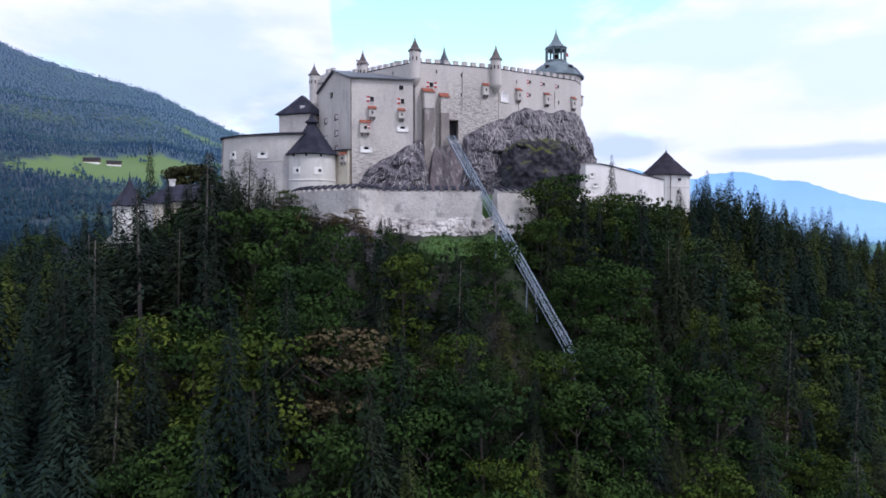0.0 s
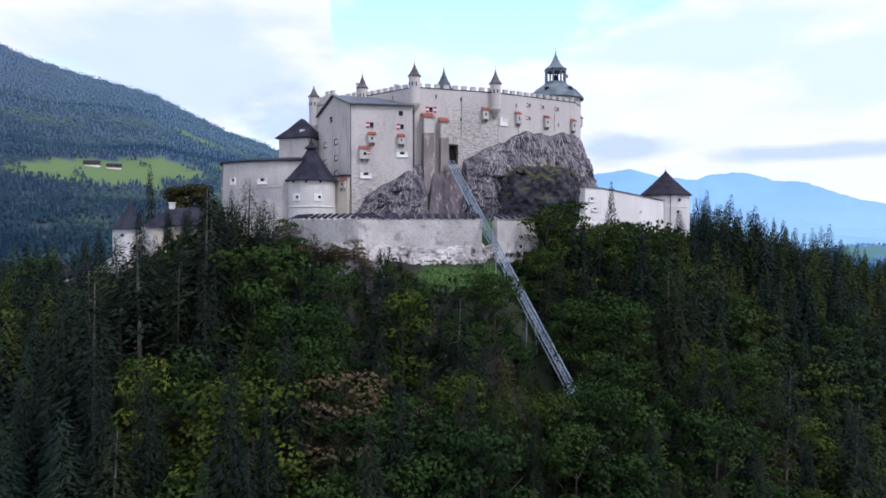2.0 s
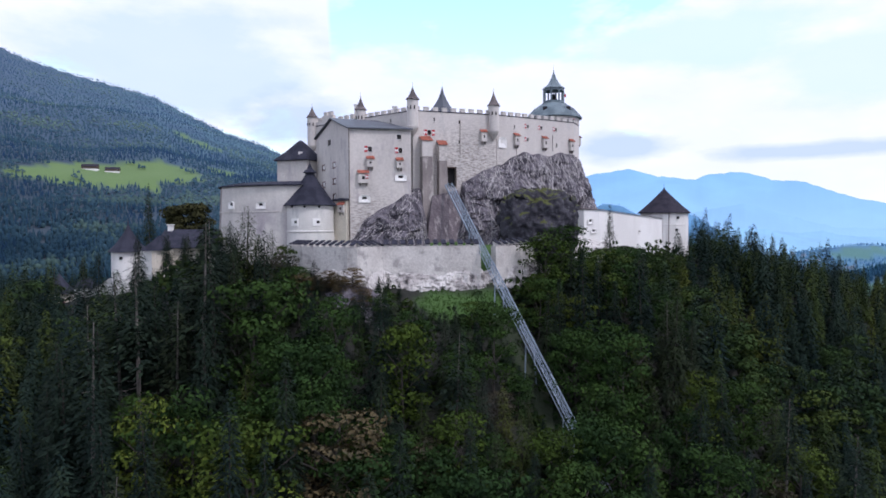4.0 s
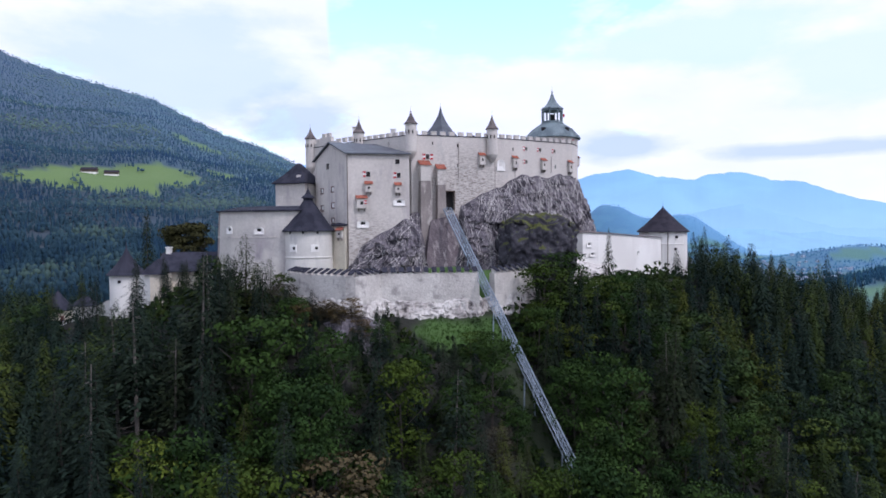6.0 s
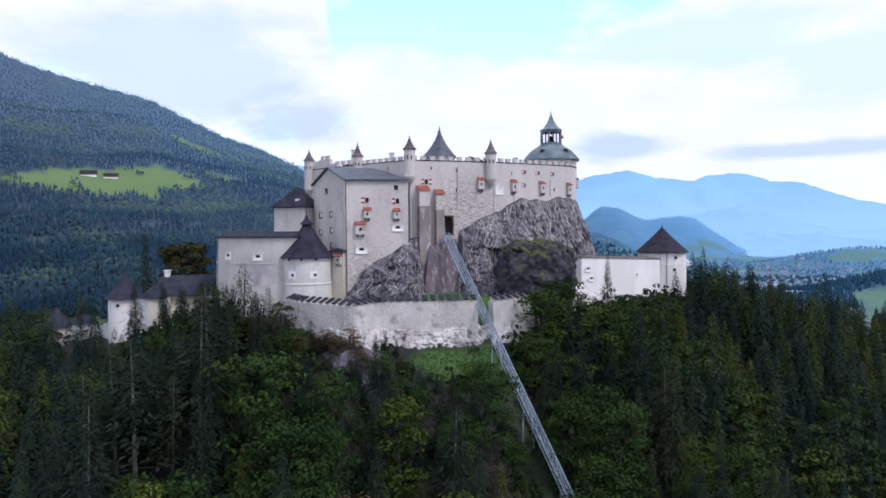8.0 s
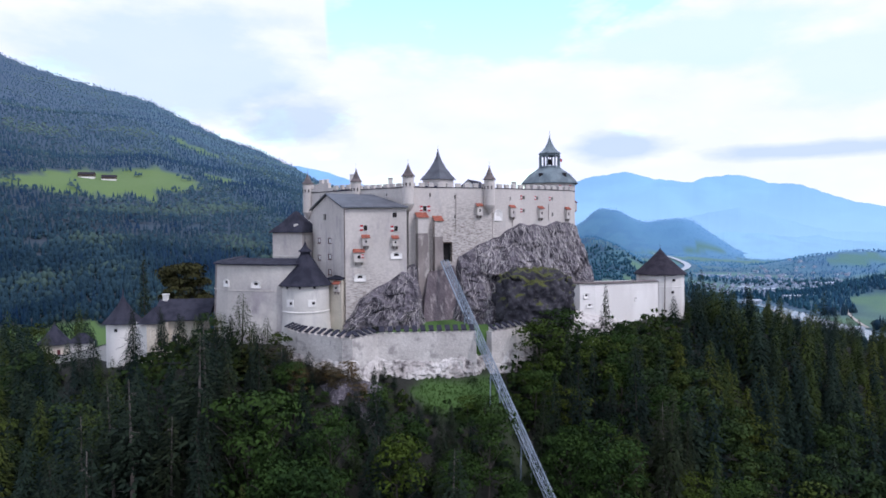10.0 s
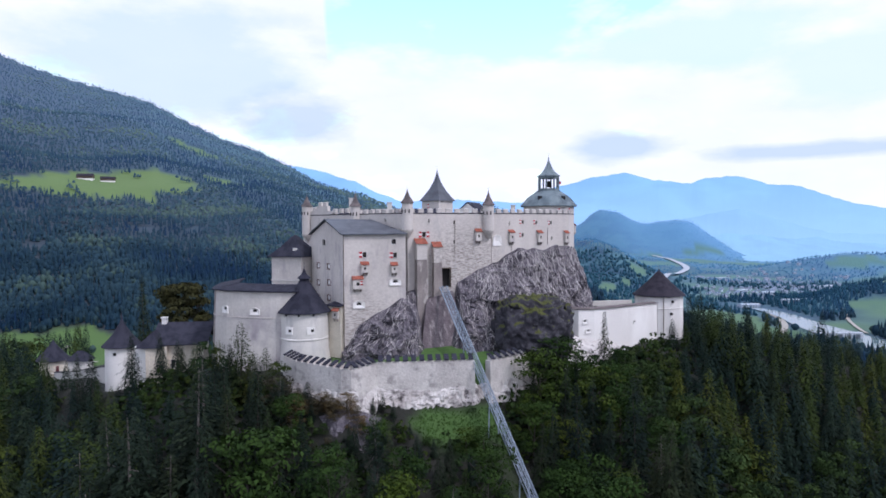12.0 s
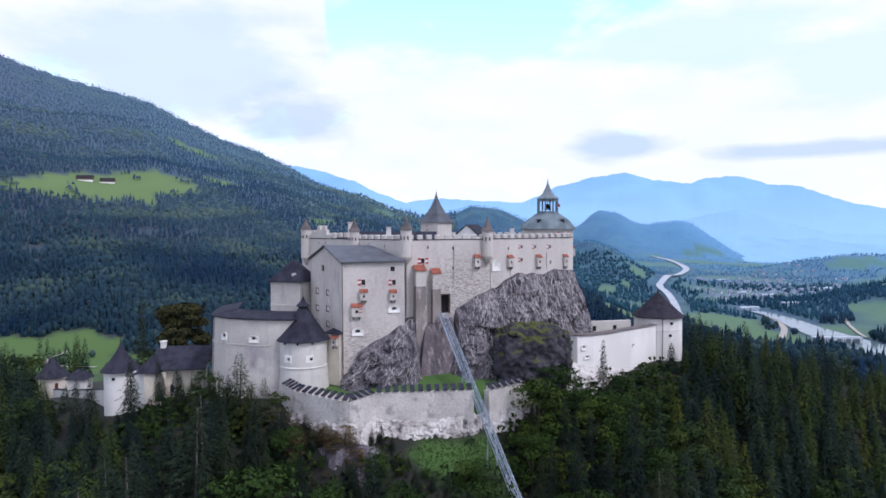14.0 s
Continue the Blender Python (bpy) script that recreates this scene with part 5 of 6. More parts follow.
bay(keep, K[4], K[5], 17.3, 35.4, 1.5, 2.5)
bay(keep, K[5], K[6], 8.2, 35.2, 1.4, 2.6)
bay(keep, K[7], K[8], 1.6, 37.6, 1.5, 2.2)
turret(keep, -38.3, 197.1, 36.5, 44.8, 47.9)
turret(keep, -22.0, 181.9, 40.2, 44.3, 47.8, 1.35)
turret(keep, -7.2, 169.9, 37.9, 44.8, 48.0)
turret(keep, 14.1, 176.9, 37.6, 44.3, 47.9)
# a near-black sheet paints the shade of the passage behind
gate = part("funicular_gate", turned(Geo().box(-1.35, 1.0, -2.5, 1.35, 1.15, 2.5), facing(K[3], K[4], 10.3, 25.2)), DARK, keep, "near-black shade sheet in the arched opening where the cable railway enters")
part("door_leaf", turned(Geo().box(-1.5, -0.2, -2.5, -1.35, 0.9, 2.4).box(1.35, -0.1, -2.5, 1.5, 0.5, 2.4).box(-1.5, -0.25, 2.4, 1.5, 0.4, 2.7), facing(K[3], K[4], 10.3, 25.2)), TIMBER, gate)


def pillar(u0, u1, z0, z1, deep, parent):
    """A tall dark buttress with a red-tiled cap on the keep's face."""
    m = facing(K[3], K[4], (u0 + u1) / 2, 0)
    w = u1 - u0
    low = [(-w / 2 - 0.3, -deep - 0.8, z0), (w / 2 + 0.3, -deep - 0.8, z0), (w / 2 + 0.3, 0.2, z0), (-w / 2 - 0.3, 0.2, z0)]
    mid = [(-w / 2, -deep, z1 - 4), (w / 2, -deep, z1 - 4), (w / 2, 0.2, z1 - 4), (-w / 2, 0.2, z1 - 4)]
    ob = part("buttress", turned(Geo().hexa(low, mid), m), DARKSTONE, parent, "weathered grey stone buttress")
    part("buttress_head", turned(Geo().box(-w / 2 - 0.06, -deep - 0.06, z1 - 4, w / 2 + 0.06, 0.2, z1), m), PLASTER, ob)
    part("tiled_roof", turned(tile_roof(w + 0.1, deep + 0.1, z1, 1.3), m), TILE, ob, "red clay tile roof")


rm = facing(K[3], K[4], 0, 0)
part("retaining_wall", turned(Geo().hexa([(0.5, -8.6, 4), (13.5, -8.2, 4), (13.5, 0.3, 4), (0.5, 0.3, 4)], [(4.2, -3.0, 20.0), (11.8, -1.6, 21.8), (11.8, 0.3, 21.8), (4.2, 0.3, 20.0)]), rm), MASONRY, keep, "violet-grey sloping masonry under the railway gate")
pillar(1.9, 4.5, 12.0, 34.2, 2.3, keep)
pillar(6.6, 8.7, 12.0, 33.3, 1.6, keep)
# roofs inside the walls
def gable_roof(parent, a, b, half, z0, z1, mat, wall_z=None, wall_mat=None, over=0.4):
    """A gabled roof between two plan points on the ridge; half: half its span."""
    L = math.hypot(b[0] - a[0], b[1] - a[1])
    m = facing(a, b, 0, 0)
    g = Geo()
    for s in (-1, 1):
        g.hexa(*( [[(-over, 0, z1 - 0.2), (L + over, 0, z1 - 0.2), (L + over, s * (half + over), z0 - 0.25), (-over, s * (half + over), z0 - 0.25)][::-s if s > 0 else 1],
                   [(-over, 0, z1), (L + over, 0, z1), (L + over, s * (half + over), z0 - 0.05), (-over, s * (half + over), z0 - 0.05)][::-s if s > 0 else 1]]))
    part("roof", turned(g, m), mat, parent)
    if wall_z is not None:
        w = Geo()
        w.add([(0, -half, wall_z), (0, half, wall_z), (0, half, z0 - 0.1), (0, 0, z1 - 0.25), (0, -half, z0 - 0.1), (L, -half, wall_z), (L, half, wall_z), (L, half, z0 - 0.1), (L, 0, z1 - 0.25), (L, -half, z0 - 0.1)],
              [(4, 3, 2, 1, 0), (5, 6, 7, 8, 9), (0, 5, 9, 4), (2, 7, 6, 1), (0, 1, 6, 5)])
        part("wall", turned(w, m), wall_mat, parent)


hall = thing("inner_hall", "inner castle hall with a dark shingle roof and white gable", "building")
gable_roof(hall, (-28, 200), (0, 196), 5.5, 41.5, 44.0, SHINGLE, 30, PLASTER)
gable_roof(hall, (9.5, 199), (13.5, 209), 3.2, 43.0, 46.0, SHINGLE, 30, WHITE)
for x, y, z in ((-23.8, 187.5, 46.6), (-12.7, 183, 45.2), (22.5, 193.0, 44.6)):
    part("chimney", Geo().box(x - 0.6, y - 0.6, 36, x + 0.6, y + 0.6, z).box(x - 0.75, y - 0.75, z, x + 0.75, y + 0.75, z + 0.2), LIME, hall)

palas = thing("square_tower", "square stair tower with a flared dark spire", "tower")
part("wall", Geo().lathe([(4.9, 34), (4.9, 46.8)], 4, 0.4, 209.5, radians(-84)), PLASTER, palas)
part("flared_roof", Geo().lathe([(5.7, 46.6), (5.6, 46.8), (4.1, 48.4), (2.6, 50.3), (1.4, 52.3), (0.6, 54.2), (0.12, 56.0), (0.2, 56.2), (0.03, 56.4), (0.02, 57.6)], 4, 0.4, 209.5, radians(-84)), SLATEBLUE, palas, "flared dark slate spire")
for t, s in ((radians(-129), 1), (radians(-39), 1)):
    x, y = 0.4 + 3.48 * math.cos(t), 209.5 + 3.48 * math.sin(t)
    a, b = (x + math.sin(t), y - math.cos(t)), (x - math.sin(t), y + math.cos(t))
    window(palas, a, b, 1.0, 45.0, 0.7, 1.2, "l" if t < -2 else "")

belfry = thing("bell_tower", "round bell tower with a copper dome and open lantern", "tower")
part("drum", Geo().lathe([(7.6, 30), (7.6, 44.6)], 48, 34.2, 201), PLASTER_BLOCK, belfry, smooth=True)
dome = part("dome", Geo().lathe([(8.4, 44.4), (8.45, 44.65), (7.4, 45.9), (6.2, 47.2), (5.0, 48.2), (4.0, 48.8), (3.3, 49.2)], 48, 34.2, 201), COPPER, belfry, "green-grey copper dome", smooth=True)
for k in range(48):
    t = 2 * math.pi * k / 48
    if math.sin(t) < 0.3:
        for (r0, z0), (r1, z1) in (((8.45, 44.7), (6.2, 47.25)), ((6.2, 47.25), (3.4, 49.2))):
            part("seam", Geo().beam((34.2 + r0 * math.cos(t), 201 + r0 * math.sin(t), z0), (34.2 + r1 * math.cos(t), 201 + r1 * math.sin(t), z1), 0.07, 0.12), COPPER, dome)
for t in (-1.0, -2.15):
    x, y = 34.2 + 6.3 * math.cos(t), 201 + 6.3 * math.sin(t)
    dm = part("dormer", Geo().box(x - 0.6, y - 0.5, 46.2, x + 0.6, y + 1.2, 47.5), SHINGLE, belfry)
    # the dormer's shaded hole is a dark plate on its front
    part("dormer_opening", Geo().box(x - 0.4, y - 0.54, 46.4, x + 0.4, y - 0.504, 47.3), DARK, dm)
lantern = part("lantern", Geo().lathe([(3.3, 49.15), (3.3, 49.9)], 8, 34.2, 201, radians(22.5)), COPPER, belfry)
part("lantern_ring", Geo().lathe([(3.2, 53.0), (3.2, 53.7)], 8, 34.2, 201, radians(22.5)), COPPER, lantern)
for k in range(8):
    t = radians(22.5 + 45 * k)
    part("post", Geo().beam((34.2 + 3.0 * math.cos(t), 201 + 3.0 * math.sin(t), 49.9), (34.2 + 3.0 * math.cos(t), 201 + 3.0 * math.sin(t), 53.0), 0.42), COPPER, lantern)
part("bell", Geo().lathe([(1.1, 50.4), (0.95, 50.8), (0.7, 51.6), (0.45, 52.0), (0.1, 52.2), (0.1, 53.1)], 20, 34.2, 201), DARK, lantern, "dark bronze bell", smooth=True)
part("flag", Geo().box(37.4, 200.6, 51.2, 37.9, 200.66, 52.1), RED, lantern, "small red flag")
part("flag_pole", Geo().beam((37.0, 200.6, 50.0), (37.5, 200.63, 52.4), 0.08), TIMBER, lantern)
part("spire", Geo().lathe([(3.5, 53.6), (3.45, 53.8), (2.3, 54.6), (1.5, 55.6), (0.8, 56.9), (0.3, 58.2), (0.10, 59.0), (0.22, 59.2), (0.04, 59.4), (0.02, 60.8)], 8, 34.2, 201, radians(22.5)), COPPER, belfry, "concave copper spire with a finial")
for u, z in ((-1.45, 43.2), (-0.95, 43.3)):
    a = (34.2 + 7.55 * math.cos(u - 0.09), 201 + 7.55 * math.sin(u - 0.09))
    b = (34.2 + 7.55 * math.cos(u + 0.09), 201 + 7.55 * math.sin(u + 0.09))
    window(belfry, a, b, 0.68, z, 0.8, 0.9, "r")

# ------------------------------------------------------------------ the gabled block before the keep
A, B, D = (-22.7, 164.2), (-7.6, 167.7), (-34.3, 183.0)
block = thing("gabled_house", "tall plastered castle block with shuttered windows and slate roof", "building")
wins = [(5.1, 31.7, "l"), (12.8, 31.5, "l")]
part("front_wall", wall_geo(A, B, 7.0, 36.9, 1.1, [(u, z, 0.95, 1.3) for u, z, _ in wins] + [(12.5, 34.9, 1.1, 1.2)]), PLASTER_BLOCK, block)
for u, z, s in wins:
    window(block, A, B, u, z, 0.95, 1.3, s)
window(block, A, B, 12.5, 34.9, 1.1, 1.2)
gab = [(9.1, 34.6, 2.0, 1.6)] + [(u, z, 1.9, 1.35) for u, z in ((4.9, 28.3), (12.2, 28.4), (4.9, 23.7), (12.2, 24.2), (4.9, 19.7), (12.2, 20.2))]
part("gable_wall", wall_geo(D, A, 7.0, 36.9, 1.1, gab), PLASTER_BLOCK, block)
GL = math.hypot(A[0] - D[0], A[1] - D[1])
gm = facing(D, A, 0, 0)
part("gable_top", turned(Geo().add([(0, 0, 36.9), (GL, 0, 36.9), (GL / 2, 0, 40.5), (0, 1.1, 36.9), (GL, 1.1, 36.9), (GL / 2, 1.1, 40.5)], [(0, 1, 2), (5, 4, 3), (1, 4, 5, 2), (0, 2, 5, 3), (0, 3, 4, 1)]), gm), PLASTER_BLOCK, block)
window(block, D, A, 9.1, 34.6, 2.0, 1.6)
for u, z, w, h in gab[1:]:
    ob = window(block, D, A, u, z, w, h, plain=True)
    ob.data.materials[0] = OXBLOOD
    part("blind", turned(Geo().box(-w * 0.22, -0.03, -h * 0.36, w * 0.46, 0.06, h * 0.40), facing(D, A, u, z)), PAINT, ob, "white window blind")
part("back_wall", wall_geo((-20, 190), D, 7.0, 36.9, 1.0), PLASTER_BLOCK, block)
E1, E2 = along(A, B, -0.7, 0.7), along(A, B, 15.9, 0.7)
R1, R2 = along(D, A, GL / 2, 0.7), (-17.0, 177.0)
D1 = along(D, A, -0.6, 0.7)


def slab(*pts, thick=0.3):
    """A sloping roof slab over three or four corners, anticlockwise from above."""
    n = len(pts)
    g = Geo()
    return g.add([(x, y, z) for x, y, z in pts] + [(x, y, z - thick) for x, y, z in pts], [tuple(range(n)), tuple(range(2 * n - 1, n - 1, -1))] + [((i + 1) % n, i, n + i, n + (i + 1) % n) for i in range(n)])


roof = part("roof", slab((*E1, 36.9), (*E2, 37.0), (*R2, 40.6), (*R1, 40.8)), SLATEBLUE, block, "blue-grey slate roof with deep eaves")
part("roof", slab((*R1, 40.8), (*R2, 40.6), (-22, 190, 36.8), (*D1, 36.8)), SLATEBLUE, block)
part("drainpipe", Geo().beam((A[0] - 0.1, A[1] - 0.25, 8), (A[0] - 0.1, A[1] - 0.25, 36.6), 0.16), TIMBER, block)
bay(block, A, B, 5.1, 28.2, 1.7, 1.9, 0.8)
bay(block, A, B, 12.5, 28.0, 1.5, 1.8, 0.8)
big = bay(block, A, B, 3.3, 24.4, 2.5, 2.4, 0.9)
part("shutter", turned(shutter_geo(0.7, 0.9), facing(A, B, 3.3 + 0.85, 24.7, 0.92)), [RED, PAINT], big, "red and white striped shutter")
niche(block, A, B, 3.6, 19.3, 3.0, 1.9)
niche(block, A, B, 12.8, 24.7, 3.0, 1.7)
annex = thing("lean_to", "small lean-to with a red tile roof between tower and block", "building")
am = facing((-27.6, 166.6), (-23.2, 163.6), 0, 0)
part("wall", turned(Geo().box(0.2, 0, 6, 4.8, 5, 19.0), am), CREAM, annex)
part("roof", turned(slab((0, -0.4, 19.1), (5.1, -0.4, 19.1), (5.1, 6, 20.2), (0, 6, 20.2)), am), SHINGLE, annex)
bay(annex, along((-27.6, 166.6), (-23.2, 163.6), 0), (-23.2, 163.6), 3.4, 16.8, 1.9, 1.8, 0.6)

# ------------------------------------------------------------------ round tower, rampart and the tower behind
tower = thing("round_tower", "whitewashed round tower with a dark conical shingle roof", "tower")
TX, TY = -32.9, 165.6
part("drum", Geo().lathe([(7.1, 0), (6.5, 4.5), (6.05, 8.5), (5.9, 11.0), (6.02, 11.02), (6.08, 11.25), (5.95, 11.42), (5.9, 11.44), (5.9, 17.9)], 48, TX, TY), LIME, tower, smooth=True)
part("conical_roof", Geo().lathe([(6.65, 17.55), (6.65, 17.75), (5.3, 19.2), (3.6, 21.6), (1.9, 24.2), (1.25, 25.2), (1.2, 25.3)], 40, TX, TY), SHINGLE, tower, "dark shingle conical roof", smooth=True)
part("cupola", Geo().lathe([(1.2, 25.1), (1.2, 25.8), (1.75, 25.85), (1.6, 26.1), (0.8, 26.8), (0.35, 27.6), (0.08, 28.4), (0.03, 30.2)], 16, TX, TY), SHINGLE, tower)
for t in (-2.05, -1.12):
    a = (TX + 5.93 * math.cos(t - 0.12), TY + 5.93 * math.sin(t - 0.12))
    b = (TX + 5.93 * math.cos(t + 0.12), TY + 5.93 * math.sin(t + 0.12))
    m = facing(a, b, 0.71, 13.5)
    gp = part("gunport", turned(Geo().hexa([(-1.0, -0.14, -0.9), (1.0, -0.14, -0.9), (1.0, 0.3, -0.9), (-1.0, 0.3, -0.9)], [(-1.0, -0.14, 0.9), (1.0, -0.14, 0.9), (1.0, 0.3, 0.9), (-1.0, 0.3, 0.9)]), m), WHITE, tower, "white square gunport surround")
    # shade in the port is painted by a dark plate
    part("dark_opening", turned(Geo().box(0.0, -0.18, -0.3, 0.7, -0.145, 0.35), m), DARK, gp)
# no holes under the eaves: dark bars paint their shade
for t in (-2.2, -1.6, -1.0):
    part("loophole", Geo().beam((TX + 5.9 * math.cos(t), TY + 5.9 * math.sin(t), 17.0), (TX + 5.9 * math.cos(t), TY + 5.9 * math.sin(t), 17.5), 0.5), DARK, tower)

RAMP = [(-61, 190), (-59.0, 178), (-57.3, 171.3), (-52.0, 167.2), (-46, 164.8), (-40, 163.4), (-34, 163.0)]
rampart = thing("curved_rampart", "curved plastered rampart with a dark shingled wall walk", "wall")
CURVE = [RAMP[0]] + [(p[0] + (q[0] - p[0]) * s, p[1] + (q[1] - p[1]) * s) for p, q in zip(RAMP, RAMP[1:]) for s in (0.12, 0.5, 0.88)] + [RAMP[-1]]
for i, (a, b) in enumerate(zip(CURVE, CURVE[1:])):
    part("wall", wall_geo(a, b, -3.0, 22.8, 1.4, (), 0.045), RAMPART if a[1] < 171 else DARKSTONE, rampart)
    part("string_course", wall_geo(along(a, b, 0, 0.40), along(a, b, math.dist(a, b), 0.40), 16.1, 16.35, 0.4), PLASTER_BLOCK, rampart)
    o0, o1, i0, i1 = along(a, b, -0.1, 0.6), along(a, b, math.dist(a, b) + 0.1, 0.6), along(a, b, 0, -6.0), along(a, b, math.dist(a, b), -6.0)
    part("roof", slab((*o0, 22.9), (*o1, 22.9), (*i1, 24.1), (*i0, 24.1)), SHINGLE, rampart)
niche(rampart, along(RAMP[2], RAMP[3], 0, 0.26), along(RAMP[2], RAMP[3], 6, 0.26), 5.2, 18.0, 2.3, 2.0)
niche(rampart, along(RAMP[4], RAMP[5], 0, 0.26), along(RAMP[4], RAMP[5], 6, 0.26), 1.2, 17.8, 2.6, 1.8)

gate2 = thing("square_gate_tower", "square plastered tower with a dark pyramid roof", "tower")
bx, by, bt = -39.2, 185.0, radians(-20)
part("wall", Geo().lathe([(6.6, 15), (6.6, 30.9)], 4, bx, by, radians(45) + bt), PLASTER_BLOCK, gate2)
part("pyramid_roof", Geo().lathe([(7.7, 30.5), (7.7, 30.7), (4.2, 33.2), (1.0, 36.0), (0.9, 36.1), (0.1, 36.5)], 4, bx, by, radians(45) + bt), SHINGLE, gate2, "dark shingle pyramid roof")
part("string_course", Geo().lathe([(6.75, 24.0), (6.75, 24.3)], 4, bx, by, radians(45) + bt), LIME, gate2)
c0, c1 = (bx + 6.6 * math.cos(radians(-155)), by + 6.6 * math.sin(radians(-155))), (bx + 6.6 * math.cos(radians(-65)), by + 6.6 * math.sin(radians(-65)))
for u, z in ((1.8, 30.0), (7.6, 30.0), (1.8, 26.6)):
    window(gate2, c0, c1, u, z, 0.6, 0.7, "")
part("dormer", Geo().box(-39.0, 180.6, 32.0, -37.8, 183.5, 32.9), LIME, gate2)

# ------------------------------------------------------------------ the bailey wall
BL = [(-36.5, 158.0), (-32.0, 151.2), (-20.4, 142.8), (-18.2, 142.1), (-16.4, 143.5), (-13.4, 148.8), (9.0, 151.0)]
bailey = thing("bailey_wall", "pale rubble bailey wall with shingle-capped merlons", "wall")
for i, (a, b) in enumerate(zip(BL, BL[1:])):
    part("wall", wall_geo(a, b, -4.0, 7.85, 1.7, (), 0.03), RUBBLE, bailey)
    merlons(bailey, a, b, 7.85, pitch=(2.1, 2.05, 1.9, 1.9, 1.9, 1.87)[i], bailey=True, inset=0.0)
for a, b in (((12.5, 151.2), (23.7, 160.0)), ((23.7, 160.0), (30.5, 164.5))):
    part("wall", wall_geo(a, b, -4.0, 7.7, 1.7, (), 0.03), RUBBLE, bailey)
    merlons(bailey, a, b, 7.7, 8.2, pitch=1.9, bailey=True, inset=0.0)

# ------------------------------------------------------------------ the white wing and its round tower
wing = thing("white_wing_wall", "whitewashed curtain wall with a brown shingled coping", "wall")
WP = [(36.0, 182), (34.8, 175.5), (37.5, 173.3), (42.0, 175.2), (46.0, 179.0), (69.0, 206.0)]
WZ = [16.6, 16.6, 16.6, 16.4, 16.1, 14.3]
for (a, za), (b, zb) in zip(zip(WP, WZ), zip(WP[1:], WZ[1:])):
    L = math.dist(a, b)
    g = Geo().hexa([(*along(a, b, 0, 0.3), -2), (*along(a, b, L, 0.3), -2), (*along(a, b, L, -1.2), -2), (*along(a, b, 0, -1.2), -2)], [(*a, za), (*b, zb), (*along(a, b, L, -1.2), zb), (*along(a, b, 0, -1.2), za)])
    part("wall", g, WHITE, wing)
    part("coping", slab((*along(a, b, -0.05, 0.35), za + 0.2), (*along(a, b, L + 0.05, 0.35), zb + 0.2), (*along(a, b, L, -1.6), zb + 0.5), (*along(a, b, 0, -1.6), za + 0.5), thick=0.16), WALLCAP, wing, "brown shingled wall coping")
niche(wing, along(WP[2], WP[3], 0, 0.12), along(WP[2], WP[3], 9, 0.12), 1.9, 13.4, 1.7, 1.4)
niche(wing, along(WP[2], WP[3], 0, 0.2), along(WP[2], WP[3], 9, 0.2), 2.9, 10.8, 2.0, 1.1)
niche(wing, along(WP[4], WP[5], 0, 0.12), along(WP[4], WP[5], 9, 0.12), 18.4, 10.4, 1.6, 1.2)
inner = thing("inner_ward_wall", "far whitewashed ward wall with square openings", "wall")
part("wall", wall_geo((48, 222), (67, 226), -4, 13.0, 1.0, [(6, 10.5, 1.4, 1.8), (13.5, 10.5, 1.4, 1.8)]), LIME, inner)
for u in (6, 13.5):
    window(inner, (48, 222), (67, 226), u, 10.5, 1.4, 1.8)

rt = thing("white_round_tower", "white round corner tower with a brown conical roof", "tower")
part("drum", Geo().lathe([(7.9, -4), (7.6, 2), (7.45, 12.2), (7.6, 12.25), (7.6, 12.5), (7.45, 12.55), (7.45, 16.4)], 12, 72.3, 214, radians(10)), WHITE, rt)
part("conical_roof", Geo().lathe([(8.2, 16.1), (8.2, 16.35), (5.6, 18.6), (2.6, 21.5), (0.25, 24.0), (0.3, 24.2), (0.05, 24.5), (0.02, 26)], 24, 72.3, 214), BROWNROOF, rt, "brown-black conical shingle roof")
part("drainpipe", Geo().beam((71.3, 206.4, 0), (71.3, 206.4, 16.1), 0.2), TIMBER, rt)
# dark blocks in the drum paint the shade of loopholes
for x, z in ((74.2, 14.6), (73.8, 10.8)):
    part("loophole", Geo().box(x - 0.4, 206.45, z - 0.4, x + 0.4, 206.9, z + 0.4), DARK, rt)

# ------------------------------------------------------------------ gate buildings down the ridge
gt = thing("gate_tower", "round white gate tower with a dark bell-shaped roof", "tower")
part("drum", Geo().lathe([(4.6, -16), (4.5, 5.9)], 20, -88.2, 185.5), WHITE, gt, smooth=True)
part("bell_roof", Geo().lathe([(5.4, 5.6), (5.35, 5.8), (3.6, 7.6), (2.2, 9.4), (0.9, 11.5), (0.15, 13.2), (0.2, 13.4), (0.02, 15.4)], 20, -88.2, 185.5), SHINGLE, gt, "dark shingle bell-shaped roof")
# dark block painting the shade of a loophole
part("loophole", Geo().box(-88.6, 180.85, 3.6, -87.8, 181.2, 4.4), DARK, gt)
gh = thing("gate_house", "cream gatehouse with a dark hipped roof and chimney", "house")
part("wall", turned(Geo().box(0, 0, -16, 5.6, 9, 6.2), facing((-82.6, 180.3), (-77, 177.9), 0, 0)), WHITE, gh)
part("wall", turned(Geo().box(0, 0, -16, 5.4, 9, 6.3), facing((-78.4, 177.9), (-72.6, 179.2), 0, 0)), CREAM, gh)
part("hipped_roof", turned(Geo().add([(-0.8, -0.8, 6.1), (6.2, -0.8, 6.1), (6.2, 9, 6.1), (-0.8, 9, 6.1), (2.7, 3.0, 10.2), (2.7, 6.0, 10.2)], [(3, 2, 1, 0), (0, 1, 4), (1, 2, 5, 4), (2, 3, 5), (3, 0, 4, 5)]), facing((-80.4, 178.3), (-73.6, 178.6), 0, 0)), SHINGLE, gh)
